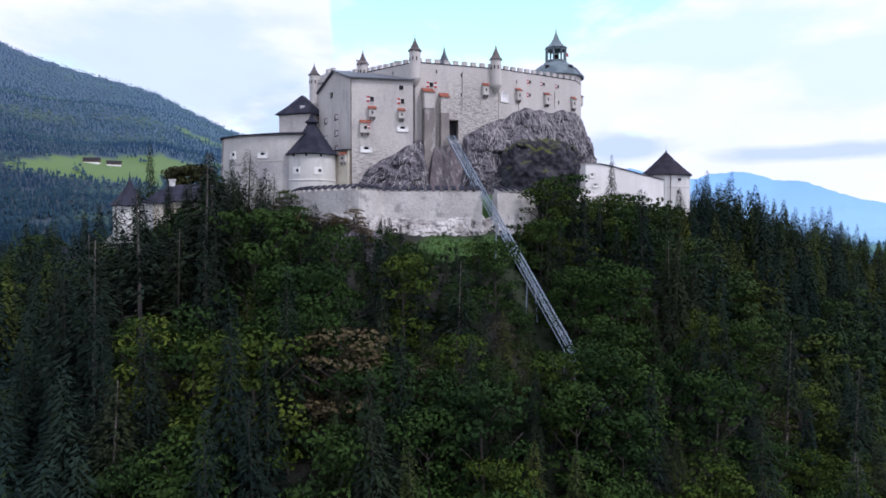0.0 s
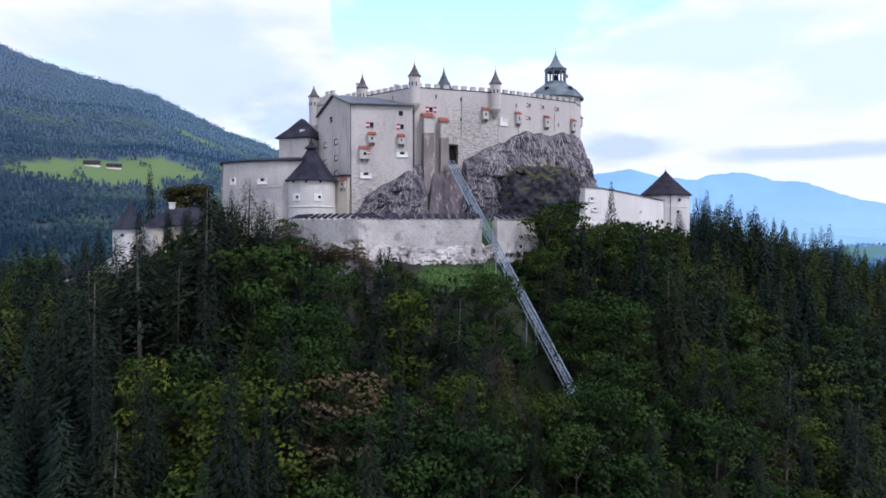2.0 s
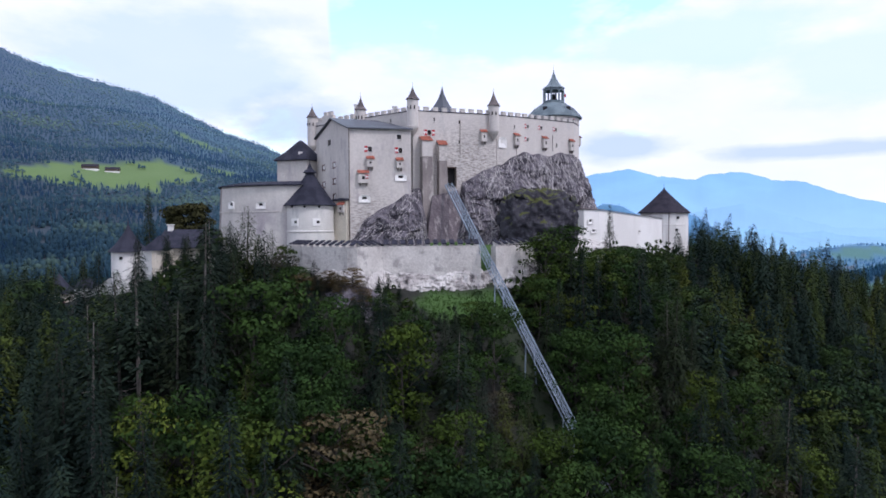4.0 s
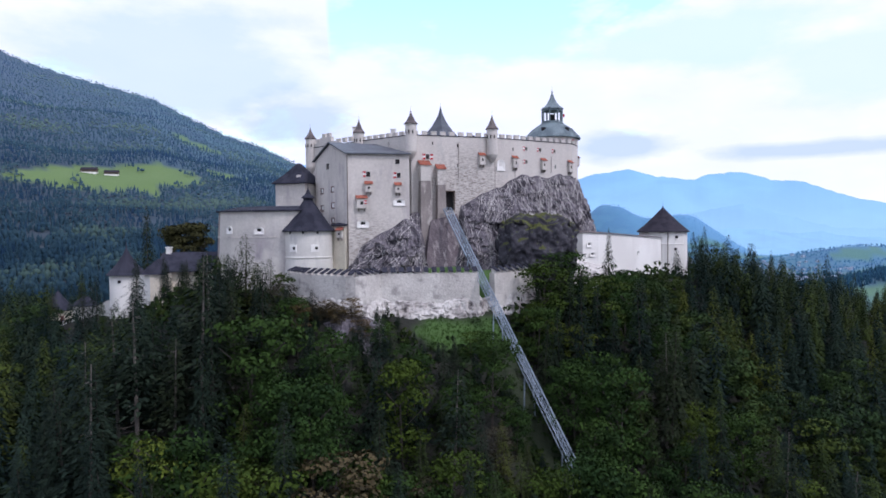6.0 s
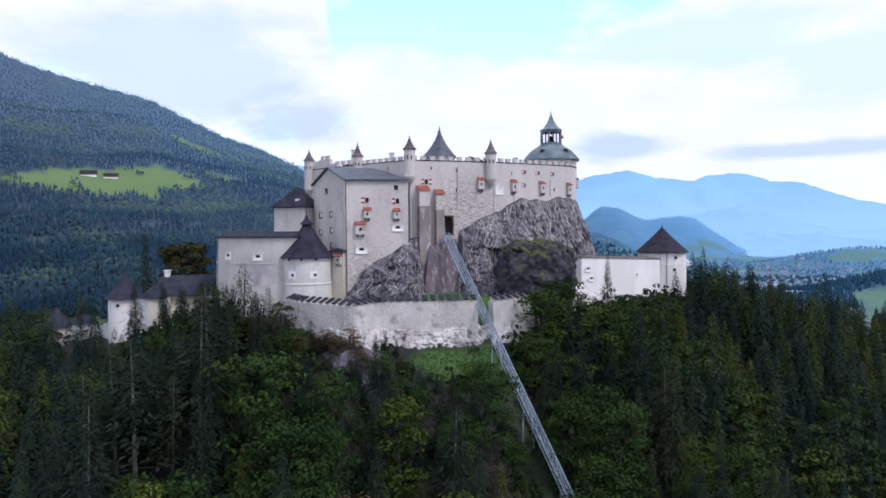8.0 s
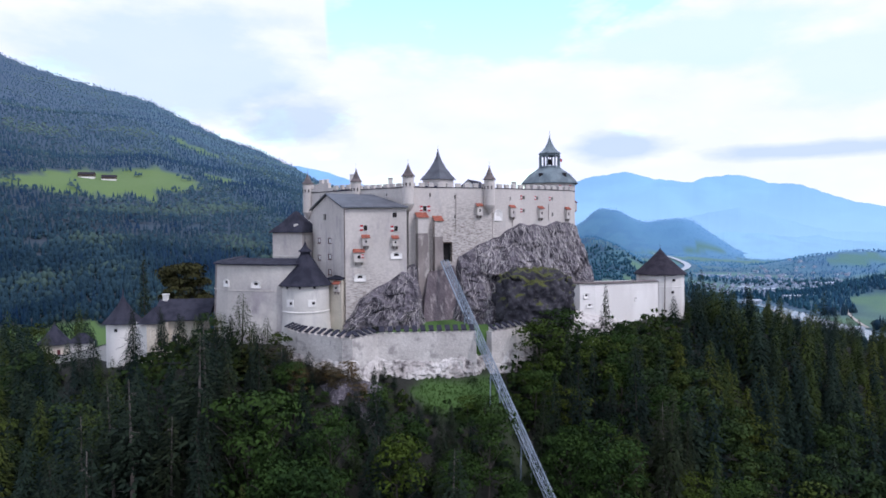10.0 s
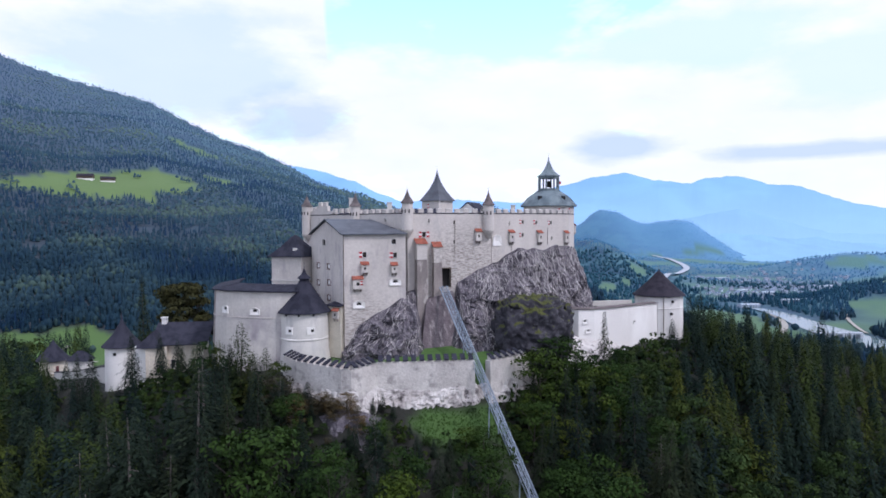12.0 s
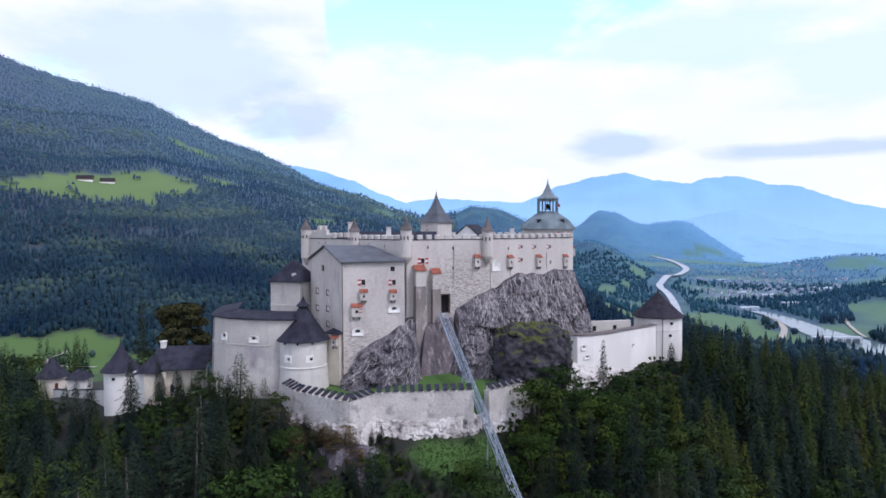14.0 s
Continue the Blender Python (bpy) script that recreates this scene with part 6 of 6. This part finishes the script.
part("wall", turned(Geo().box(0, 0, -12, 9.5, 9, 7.2), facing((-73.5, 180.3), (-63.5, 182.3), 0, 0)), CREAM, gh)
gable_roof(gh, (-78.5, 188.0), (-64.0, 189.5), 9.0, 6.9, 11.8, SHINGLE)
part("chimney", Geo().box(-77.8, 187.2, 8, -76.5, 188.4, 13.0).box(-78.0, 187.0, 13.0, -76.3, 188.6, 13.3), WHITE, gh)
for u in (1.5, 6.8):
    window(gh, along((-73.5, 180.3), (-63.5, 182.3), 0, 0.4), along((-73.5, 180.3), (-63.5, 182.3), 9, 0.4), u, 1.5, 1.0, 2.2)
lw = thing("gate_wall", "low plastered wall stepping down the ridge between the gate towers", "wall")
GW = [(-149.0, 256.0, -17.5), (-140.0, 247.0, -15.6), (-127.0, 231.0, -11.6), (-113.0, 213.5, -7.2), (-99.5, 196.5, -2.8), (-92.0, 188.5, -1.5)]
for a, b in zip(GW, GW[1:]):
    L = math.dist(a[:2], b[:2])
    o0, o1, i0, i1 = along(a, b, 0, 0.0), along(a, b, L, 0.0), along(a, b, 0, -1.0), along(a, b, L, -1.0)
    part("wall", Geo().hexa([(*o0, -40), (*o1, -40), (*i1, -40), (*i0, -40)], [(*o0, a[2]), (*o1, b[2]), (*i1, b[2]), (*i0, a[2])]), LIME, lw)
    part("coping", slab((*along(a, b, -0.02, 0.2), a[2] + 0.2), (*along(a, b, L + 0.02, 0.2), b[2] + 0.2), (*along(a, b, L, -1.2), b[2] + 0.32), (*along(a, b, 0, -1.2), a[2] + 0.32), thick=0.18), SHINGLE, lw)
shed = thing("gate_lodge", "small plastered lodge with a dark hipped roof behind the wall", "house")
part("wall", Geo().box(-133.0, 237.5, -30, -126.8, 243.0, -9.2), LIME, shed)
part("hipped_roof", Geo().add([(-133.7, 236.8, -9.4), (-126.1, 236.8, -9.4), (-126.1, 243.7, -9.4), (-133.7, 243.7, -9.4), (-131.0, 240.2, -6.0), (-128.8, 240.2, -6.0)], [(3, 2, 1, 0), (0, 1, 5, 4), (1, 2, 5), (2, 3, 4, 5), (3, 0, 4)]), SHINGLE, shed)
hut = thing("outer_gate_tower", "small outer gate tower with a dark conical roof", "tower")
part("drum", Geo().lathe([(5.0, -40), (5.0, -13.2)], 16, -152.6, 262), CREAM, hut, smooth=True)
part("conical_roof", Geo().lathe([(6.2, -13.6), (6.2, -13.4), (3.6, -10.6), (1.4, -7.8), (0.1, -5.8), (0.02, -4.6)], 20, -152.6, 262), SHINGLE, hut, "dark conical shingle roof")
part("red_shutter", Geo().box(-149.4, 257.9, -18, -148.4, 258.4, -15.5), OXBLOOD, hut)


# ------------------------------------------------------------------ rock
def crag(name, label, rows, mat, along_n, up_n, rough_by, size, seed, lean=0.0):
    """A rock face lofted between (foot, top) pairs and broken by ridged noise into blocks and clefts."""
    feet, tops = np.array([r[0] for r in rows], float), np.array([r[1] for r in rows], float)
    s = np.linspace(0, len(rows) - 1, along_n)
    idx = np.arange(len(rows))
    foot = np.stack([np.interp(s, idx, feet[:, k]) for k in range(3)], -1)
    top = np.stack([np.interp(s, idx, tops[:, k]) for k in range(3)], -1)
    verts = []
    for i in range(along_n):
        top[i][2] += 0.4 * rough_by * noise.noise(Vector((foot[i][0] * 0.33, foot[i][1] * 0.33, seed)))
        out = Vector(foot[i] - top[i])
        out.z = 0
        out = out.normalized() if out.length > 0.1 else Vector((0, -1, 0))
        for j in range(up_n):
            v = j / (up_n - 1)
            bulge = math.sin(math.pi * min(1, v * 1.05)) ** 0.7
            p = Vector(foot[i]).lerp(Vector(top[i]), v)
            p = Vector((foot[i][0] + (top[i][0] - foot[i][0]) * v ** 1.5, foot[i][1] + (top[i][1] - foot[i][1]) * v ** 1.5, p.z))
            q = Vector((p.x, p.y, p.z * 0.7)) / size
            n1 = noise.ridged_multi_fractal(q + Vector((seed, 0, 0)), 0.9, 2.1, 4, 1.0, 2.0) - 1.0
            n2 = noise.cell(q * 1.9) - 0.5
            n3 = noise.noise(q * 5.1) * 0.26 + noise.noise(q * 11.0) * 0.14
            p += out * ((n1 * 0.8 + n2 * 0.35 + n3) * rough_by * bulge) + Vector((0, 0, 0.5 * rough_by * noise.noise(q * 1.7) * bulge))
            if v > 0.97:
                p -= out * 1.2
            verts.append(p)
    f = [(i * up_n + j, (i + 1) * up_n + j, (i + 1) * up_n + j + 1, i * up_n + j + 1) for i in range(along_n - 1) for j in range(up_n - 1)]
    me = bpy.data.meshes.new(name)
    me.from_pydata([tuple(v) for v in verts], [], f)
    me.materials.append(mat)
    return tagged(new(name, me), label, "rock", kind="structure")


def creepers(face, up_n, count, seed, reach=(8, 26)):
    """Bare pale stems that climb over a rock face, as thin bars just off its surface."""
    rng = random.Random(seed)
    co = np.empty(len(face.data.vertices) * 3)
    face.data.vertices.foreach_get("co", co)
    co = co.reshape(-1, up_n, 3)
    n = len(co)
    g = Geo()
    for _ in range(count):
        i, j = rng.uniform(2, n - 3) if rng.random() < 0.4 else rng.uniform(0.55, 0.93) * n, rng.uniform(2, up_n * 0.9)
        t = (rng.choice((0.4, 0.7, 1.0, 2.2)) if i < 0.45 * n else rng.choice((1.1, 1.5, 1.6, 2.0, 0.6))) + rng.uniform(-0.4, 0.4)
        last = None
        thick = rng.uniform(0.035, 0.095)
        for k in range(rng.randint(*reach)):
            i, j, t = i + 1.5 * math.cos(t), j + 1.5 * math.sin(t), t + rng.uniform(-0.4, 0.4)
            if not (1 < i < n - 2 and 1 < j < up_n - 4):
                break
            p = Vector(co[int(i), int(j)]) + Vector((0, -0.14, 0.06))
            if last and (p - last).length < 3:
                g.beam(last, p, thick)
            last = p
            thick *= 0.97
    return tagged(new("bare_creeper", g.mesh("bare_creeper", STEMS)), "pale bare stems climbing over the rock", "creeper", kind="stuff")


CRAG = crag("rock_crag", "grey-violet rock crag under the keep, cleft and craggy",
     [((-24, 162, 5), (-21.5, 165.2, 10)), ((-20.5, 159, 5), (-19.5, 165.4, 14.2)), ((-15.5, 158, 5), (-13.5, 166.4, 17.8)), ((-11.0, 157.5, 5), (-9.6, 167.4, 20.4)), ((-7.0, 158, 5), (-7.0, 169.5, 22.6)), ((-4.6, 159, 5), (-5.0, 171.0, 22.4)), ((-2.0, 163.5, 5), (-2.4, 173.5, 9)), ((3.5, 164.0, 5), (3.0, 174.8, 10)), ((8.5, 161, 5), (5.5, 174.8, 24.5)), ((14, 163, 5), (11, 176.9, 27.8)), ((20, 167, 5), (17, 179.2, 30.3)),
      ((27, 173, 5), (22.5, 182.6, 33.6)), ((33, 178, 5), (28.5, 186.2, 32.8)), ((37, 180, 5), (33, 188.9, 34)), ((43, 184, 4), (38, 192.2, 34)), ((48, 194, 2), (41.5, 199, 33)), ((50, 212, 0), (41.5, 213, 31))], ROCK, 380, 84, 1.7, 5.0, 3.0)
creepers(CRAG, 84, 800, 3, (7, 20))
crag("pale_rock_foot", "pale whitish rock under the bailey wall",
     [((-37.5, 155.5, -3.5), (-35, 156.5, 3.7)), ((-33.6, 149.6, -3.5), (-32.2, 151.4, 3.5)), ((-26, 144, -4.5), (-25, 146.4, 3.7)), ((-18.2, 138.6, -5.5), (-17.9, 141.4, 3.3)), ((-14.6, 141.5, -5.5), (-15.8, 145.4, 2.9)), ((-12, 146, -4.5), (-13.0, 149.2, 2.9)), ((-2, 147.6, -4.5), (-2, 150.3, 2.5)), ((6, 148.6, -4.5), (6, 151.0, 3.1)), ((10.0, 149.6, -5.5), (9.4, 151.6, 2.5)), ((10.6, 151.0, -5.5), (10.0, 152.6, 1.7)), ((13, 150.2, -4.5), (12.6, 152.0, 2.7)), ((18, 153.4, -3.5), (17.2, 155.3, 3.9)), ((25, 159.0, -1.5), (24, 160.8, 4.7))], PALEROCK, 260, 30, 0.75, 1.9, 8.0)
crag("rock_outcrop", "grey rock outcrop showing between the trees", [((-25, 134, -17), (-25.5, 142.5, -1.5)), ((-20.5, 130.5, -18), (-20.5, 138.2, 0.0)), ((-16, 131, -18), (-16, 138.4, -0.5)), ((-10, 137, -16), (-10, 145, -4))], ROCK, 90, 40, 1.2, 2.6, 14.0)
crag("wing_rock", "pale rock under the white wing", [((31, 165, 0), (33, 171, 11)), ((37, 164, -1), (37, 172.3, 9.5)), ((44, 167, -1), (44, 176, 8)), ((52, 177, -3), (52, 185, 5)), ((60, 187, -4), (60, 194.5, 3.5)), ((70, 199, -6), (70, 205.5, 2))], PALEROCK, 110, 26, 1.1, 2.6, 20.0)


def boulder(cx, cy, z0, rx, ry, rz):
    bm = bmesh.new()
    bmesh.ops.create_icosphere(bm, subdivisions=6, radius=1)
    for v in bm.verts:
        d = v.co.copy()
        q = d * 2.2 + Vector((5, 1, 2))
        k = 1 + 0.15 * (noise.ridged_multi_fractal(q, 0.9, 2.1, 5, 1.0, 2.0) - 1.0) + 0.05 * (noise.cell(q * 1.6) - 0.5) + 0.03 * noise.noise(q * 6)
        flat = 0.80 if d.z > 0.55 else 1.0
        box_ = 1.0 / max(abs(d.x), abs(d.y), abs(d.z)) ** 0.28
        v.co = Vector((cx + d.x * rx * k * box_, cy + d.y * ry * k * box_, z0 + d.z * rz * k * flat * box_))
    me = bpy.data.meshes.new("boulder")
    bm.to_mesh(me)
    bm.free()
    me.materials.append(DARKROCK)
    me.polygons.foreach_set("use_smooth", [True] * len(me.polygons))
    return tagged(new("rock_boulder", me), "dark boulder crag with moss and grass on top", "rock", kind="structure")


boulder(24.4, 164.4, 12.6, 9.5, 6.6, 11.2)


# ------------------------------------------------------------------ the cable railway
def funicular():
    """A straight lattice bridge of painted steel: chords, panels, rails and a cable duct."""
    a, b = Vector((2.1, 170.6, 22.9)), Vector((27.0, 104.0, -31.8))
    L = (b - a).length
    d = (b - a).normalized()
    s = Vector((-d.y, d.x, 0)).normalized()
    n = s.cross(d)
    if n.z < 0:
        s, n = -s, -n
    m = Matrix((( d.x, s.x, n.x, a.x), (d.y, s.y, n.y, a.y), (d.z, s.z, n.z, a.z), (0, 0, 0, 1)))
    ob = thing("cable_railway", "steep grey steel lattice track of a cable railway", "cable railway")
    ob.matrix_basis = m
    for y in (-0.74, 0.74):
        for z in (-0.55, 0.50):
            part("chord", Geo().box(0, y - 0.07, z - 0.07, L, y + 0.07, z + 0.07), STEEL, ob)
    panel = Geo()
    step = 1.9
    for y in (-0.74, 0.74):
        panel.beam((0, y, -0.47), (0, y, 0.42), 0.06)
        panel.beam((0, y, -0.47), (step, y, 0.42), 0.05)
    panel.beam((0.05, -0.66, 0.50), (0.05, 0.66, 0.50), 0.07)
    panel.beam((0.05, -0.66, -0.55), (step, 0.66, -0.55), 0.05)
    panel.beam((0.05, -0.66, 0.50), (step, 0.66, 0.50), 0.06)
    panel.beam((0.05, 0.66, 0.44), (step, -0.66, 0.44), 0.05)
    pm = panel.mesh("lattice_panel", STEEL)
    for k in range(int(L / step)):
        part("lattice_panel", pm, None, ob).location = (k * step, 0, 0)
    for y in (-0.45, 0.45):
        part("rail", Geo().box(0, y - 0.035, 0.58, L, y + 0.035, 0.70), STEEL, ob)
    part("cable_duct", Geo().box(0, 1.0, -0.1, 19, 1.3, 0.2), STEEL, ob, "light steel cable duct beside the track")
    for k in (0.22, 0.42, 0.62, 0.82):
        p = a.lerp(b, k)
        g = float(land(p.x, p.y)) - 1.0
        inv = m.inverted()
        if p.z - g > 1.5:
            for y in (-0.9, 0.9):
                part("trestle_leg", Geo().beam(inv @ (p + s * y - n * 0.6), inv @ (Vector((p.x, p.y, g)) + s * y * 1.4), 0.22), STEEL, ob)


funicular()


# ------------------------------------------------------------------ the valley: river, motorway, town, farm
def ribbon(name, label, category, pts, widths, mat, lift=0.6, level=None):
    """A flat band through plan points, on the ground or at a level of its own."""
    p = np.array(pts, float)
    s = np.linspace(0, len(p) - 1, 14 * len(p))
    k = np.arange(len(p))
    sm = lambda c: np.convolve(np.pad(np.interp(s, k, c), 6, "edge"), np.ones(13) / 13, "valid")
    x, y, w = sm(p[:, 0]), sm(p[:, 1]), sm(np.array(widths, float)) / 2
    dx, dy = np.gradient(x), np.gradient(y)
    n = np.hypot(dx, dy)
    lx, ly, rx, ry = x - dy / n * w, y + dx / n * w, x + dy / n * w, y - dx / n * w
    if level is None:
        z = np.maximum(np.maximum(land(lx, ly), land(rx, ry)), land(x, y)) + lift
        z = np.convolve(np.pad(z, 6, "edge"), np.ones(13) / 13, "valid") + 0.5
    else:
        z = np.full(len(x), float(level))
    g = Geo()
    for i in range(len(x) - 1):
        q = [(rx[i], ry[i]), (rx[i + 1], ry[i + 1]), (lx[i + 1], ly[i + 1]), (lx[i], ly[i])]
        zz = (z[i], z[i + 1], z[i + 1], z[i])
        g.add([(a, b, c) for (a, b), c in zip(q, zz)], [(0, 1, 2, 3)])
    me = g.mesh(name, mat)
    if me.polygons[0].normal.z < 0:
        me.flip_normals()
    return tagged(new(name, me), label, category, kind="structure")


ribbon("river", "pale grey-green river in the valley", "river", RIVER, [12, 20, 30, 36, 46, 56, 60, 60], WATER, level=-109.8)
ribbon("road_motorway", "pale concrete motorway winding through the valley", "road", MOTORWAY, [14, 14, 14, 14, 15, 15, 16, 17, 18, 20, 20, 18, 15, 12], ASPHALT, 3.0)
ribbon("road_riverside", "grey riverside road", "road", RIVERSIDE, [9] * 6, TRACK, 1.0)
ribbon("road_hillside", "pale lane on the hillside", "road", [(690, 1110), (673, 1076), (636, 1012), (598, 926), (585, 888)], [5] * 5, TRACK, 1.0)
ribbon("road_farm", "pale gravel farm track", "road", FARM_TRACK, [4, 4, 6, 6, 5, 5], TRACK, 0.8)

# town walls and roofs are tinted blue to paint in the valley haze
HOUSE_WALL = material("hazed_house_render", (0.50, 0.59, 0.70), (0.38, 0.46, 0.57), coarse=0.02, grain=0.05, bump=0.0)
HOUSE_ROOF = material("hazed_house_roof", (0.17, 0.23, 0.32), (0.25, 0.26, 0.33), coarse=0.02, grain=0.05, bump=0.0)
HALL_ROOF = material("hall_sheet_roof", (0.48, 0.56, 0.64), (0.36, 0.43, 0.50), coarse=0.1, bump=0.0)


def house(label, L, w, h, rise, wall_mat, roof_mat, group, category="house"):
    """A gabled house: walls, two roof slopes with eaves, windows on its long side, a chimney."""
    ob = thing("house", label, category, group)
    g = Geo()
    g.add([(-L / 2, -w / 2, -3), (L / 2, -w / 2, -3), (L / 2, w / 2, -3), (-L / 2, w / 2, -3), (-L / 2, -w / 2, h), (L / 2, -w / 2, h), (L / 2, w / 2, h), (-L / 2, w / 2, h), (-L / 2, 0, h + rise), (L / 2, 0, h + rise)],
          [(0, 1, 5, 4), (2, 3, 7, 6), (1, 2, 6, 9, 5), (3, 0, 4, 8, 7), (3, 2, 1, 0)])
    part("wall", g, wall_mat, ob)
    o = 0.8
    drop = rise / (w / 2) * o
    for s in (-1, 1):
        q = [(-L / 2 - o, s * (w / 2 + o), h - drop), (L / 2 + o, s * (w / 2 + o), h - drop), (L / 2 + o, 0, h + rise), (-L / 2 - o, 0, h + rise)]
        part("roof", slab(*(q if s < 0 else q[::-1]), thick=-0.3), roof_mat, ob)
    n = max(2, int(L / 3.5))
    for k in range(n):
        x = -L / 2 + (k + 0.5) * L / n
        for z in ([1.5, 4.2] if h > 5 else [1.5]):
            part("window", Geo().box(x - 0.6, -w / 2 - 0.05, z - 0.7, x + 0.6, -w / 2 + 0.05, z + 0.7), GLASS, ob)
    part("chimney", Geo().box(L * 0.2 - 0.5, 0.4, h, L * 0.2 + 0.5, 1.4, h + rise + 1.2), wall_mat, ob)
    return ob


rng = random.Random(31)
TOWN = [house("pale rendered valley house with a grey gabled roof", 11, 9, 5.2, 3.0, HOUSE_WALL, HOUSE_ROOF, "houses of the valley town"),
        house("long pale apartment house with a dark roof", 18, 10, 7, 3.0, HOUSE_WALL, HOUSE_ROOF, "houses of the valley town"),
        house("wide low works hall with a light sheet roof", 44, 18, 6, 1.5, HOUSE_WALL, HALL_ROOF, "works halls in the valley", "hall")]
first = [True] * 3
put = []
while len(put) < 170:
    a, y = rng.uniform(0.385, 0.63), rng.uniform(1300, 2050)
    x = a * y
    if rng.random() < 0.7:
        cx, cy, sx, sy = rng.choice(((640, 1380, 40, 40), (813, 1458, 60, 60), (850, 1530, 60, 60), (760, 1700, 110, 50)))
        x, y = rng.gauss(cx, sx), rng.gauss(cy, sy)
    k = rng.choices((0, 1, 2), (7, 3, 0.6))[0]
    z = float(land(x, y))
    if z > -80 or any(math.hypot(x - p, y - q) < 15 + 14 * (k == 2) for p, q in put):
        continue
    if float(rough(np.array(x), np.array(y), 90.0, 5.0)) < -0.25 or abs(x - float(tab(y, (1142, 417), (1416, 495), (1554, 536), (1950, 715), (2100, 800)))) < 40:
        continue
    put.append((x, y))
    m = pose(x, y, z, 0, 0, rng.choice((15, 20, 25, 110, 115)) + rng.uniform(-8, 8)) @ Matrix.Diagonal((0.85, 0.85, 0.8, 1))
    if first[k]:
        first[k] = False
        TOWN[k].matrix_basis = m
    else:
        copy_thing(TOWN[k], m)
for x, y, L in ((566, 1192, 46), (668, 1215, 84), (700, 1390, 40)):
    copy_thing(TOWN[2], pose(x, y, float(land(x, y)), 0, 0, 8) @ Matrix.Diagonal((L / 48, 1, 1.0, 1)))
FARM = house("brown timber farmhouse with a wide shingle roof on the meadow", 30, 15, 7, 5, TIMBER, BROWNROOF, "farm on the mountain meadow", "farmhouse")
part("ground_floor", Geo().box(-15.2, -7.7, -6, 15.2, 7.7, 1.2), WHITE, FARM, "whitewashed ground floor")
FARM.matrix_basis = pose(-912, 1712, float(land(-912, 1712)), 0, 0, 12) @ Matrix.Diagonal((1.25, 1.2, 1.15, 1))
copy_thing(FARM, pose(-862, 1728, float(land(-862, 1728)), 0, 0, 18) @ Matrix.Diagonal((0.9, 1.0, 0.9, 1)))
weir = thing("river_weir", "grey concrete weir with piers across the river", "weir")
part("deck", Geo().box(488, 846, -104.5, 552, 854, -102.4), ASPHALT, weir)
for k in range(6):
    part("pier", Geo().box(490 + k * 11.4, 844, -113, 493 + k * 11.4, 856, -104.5), ASPHALT, weir)
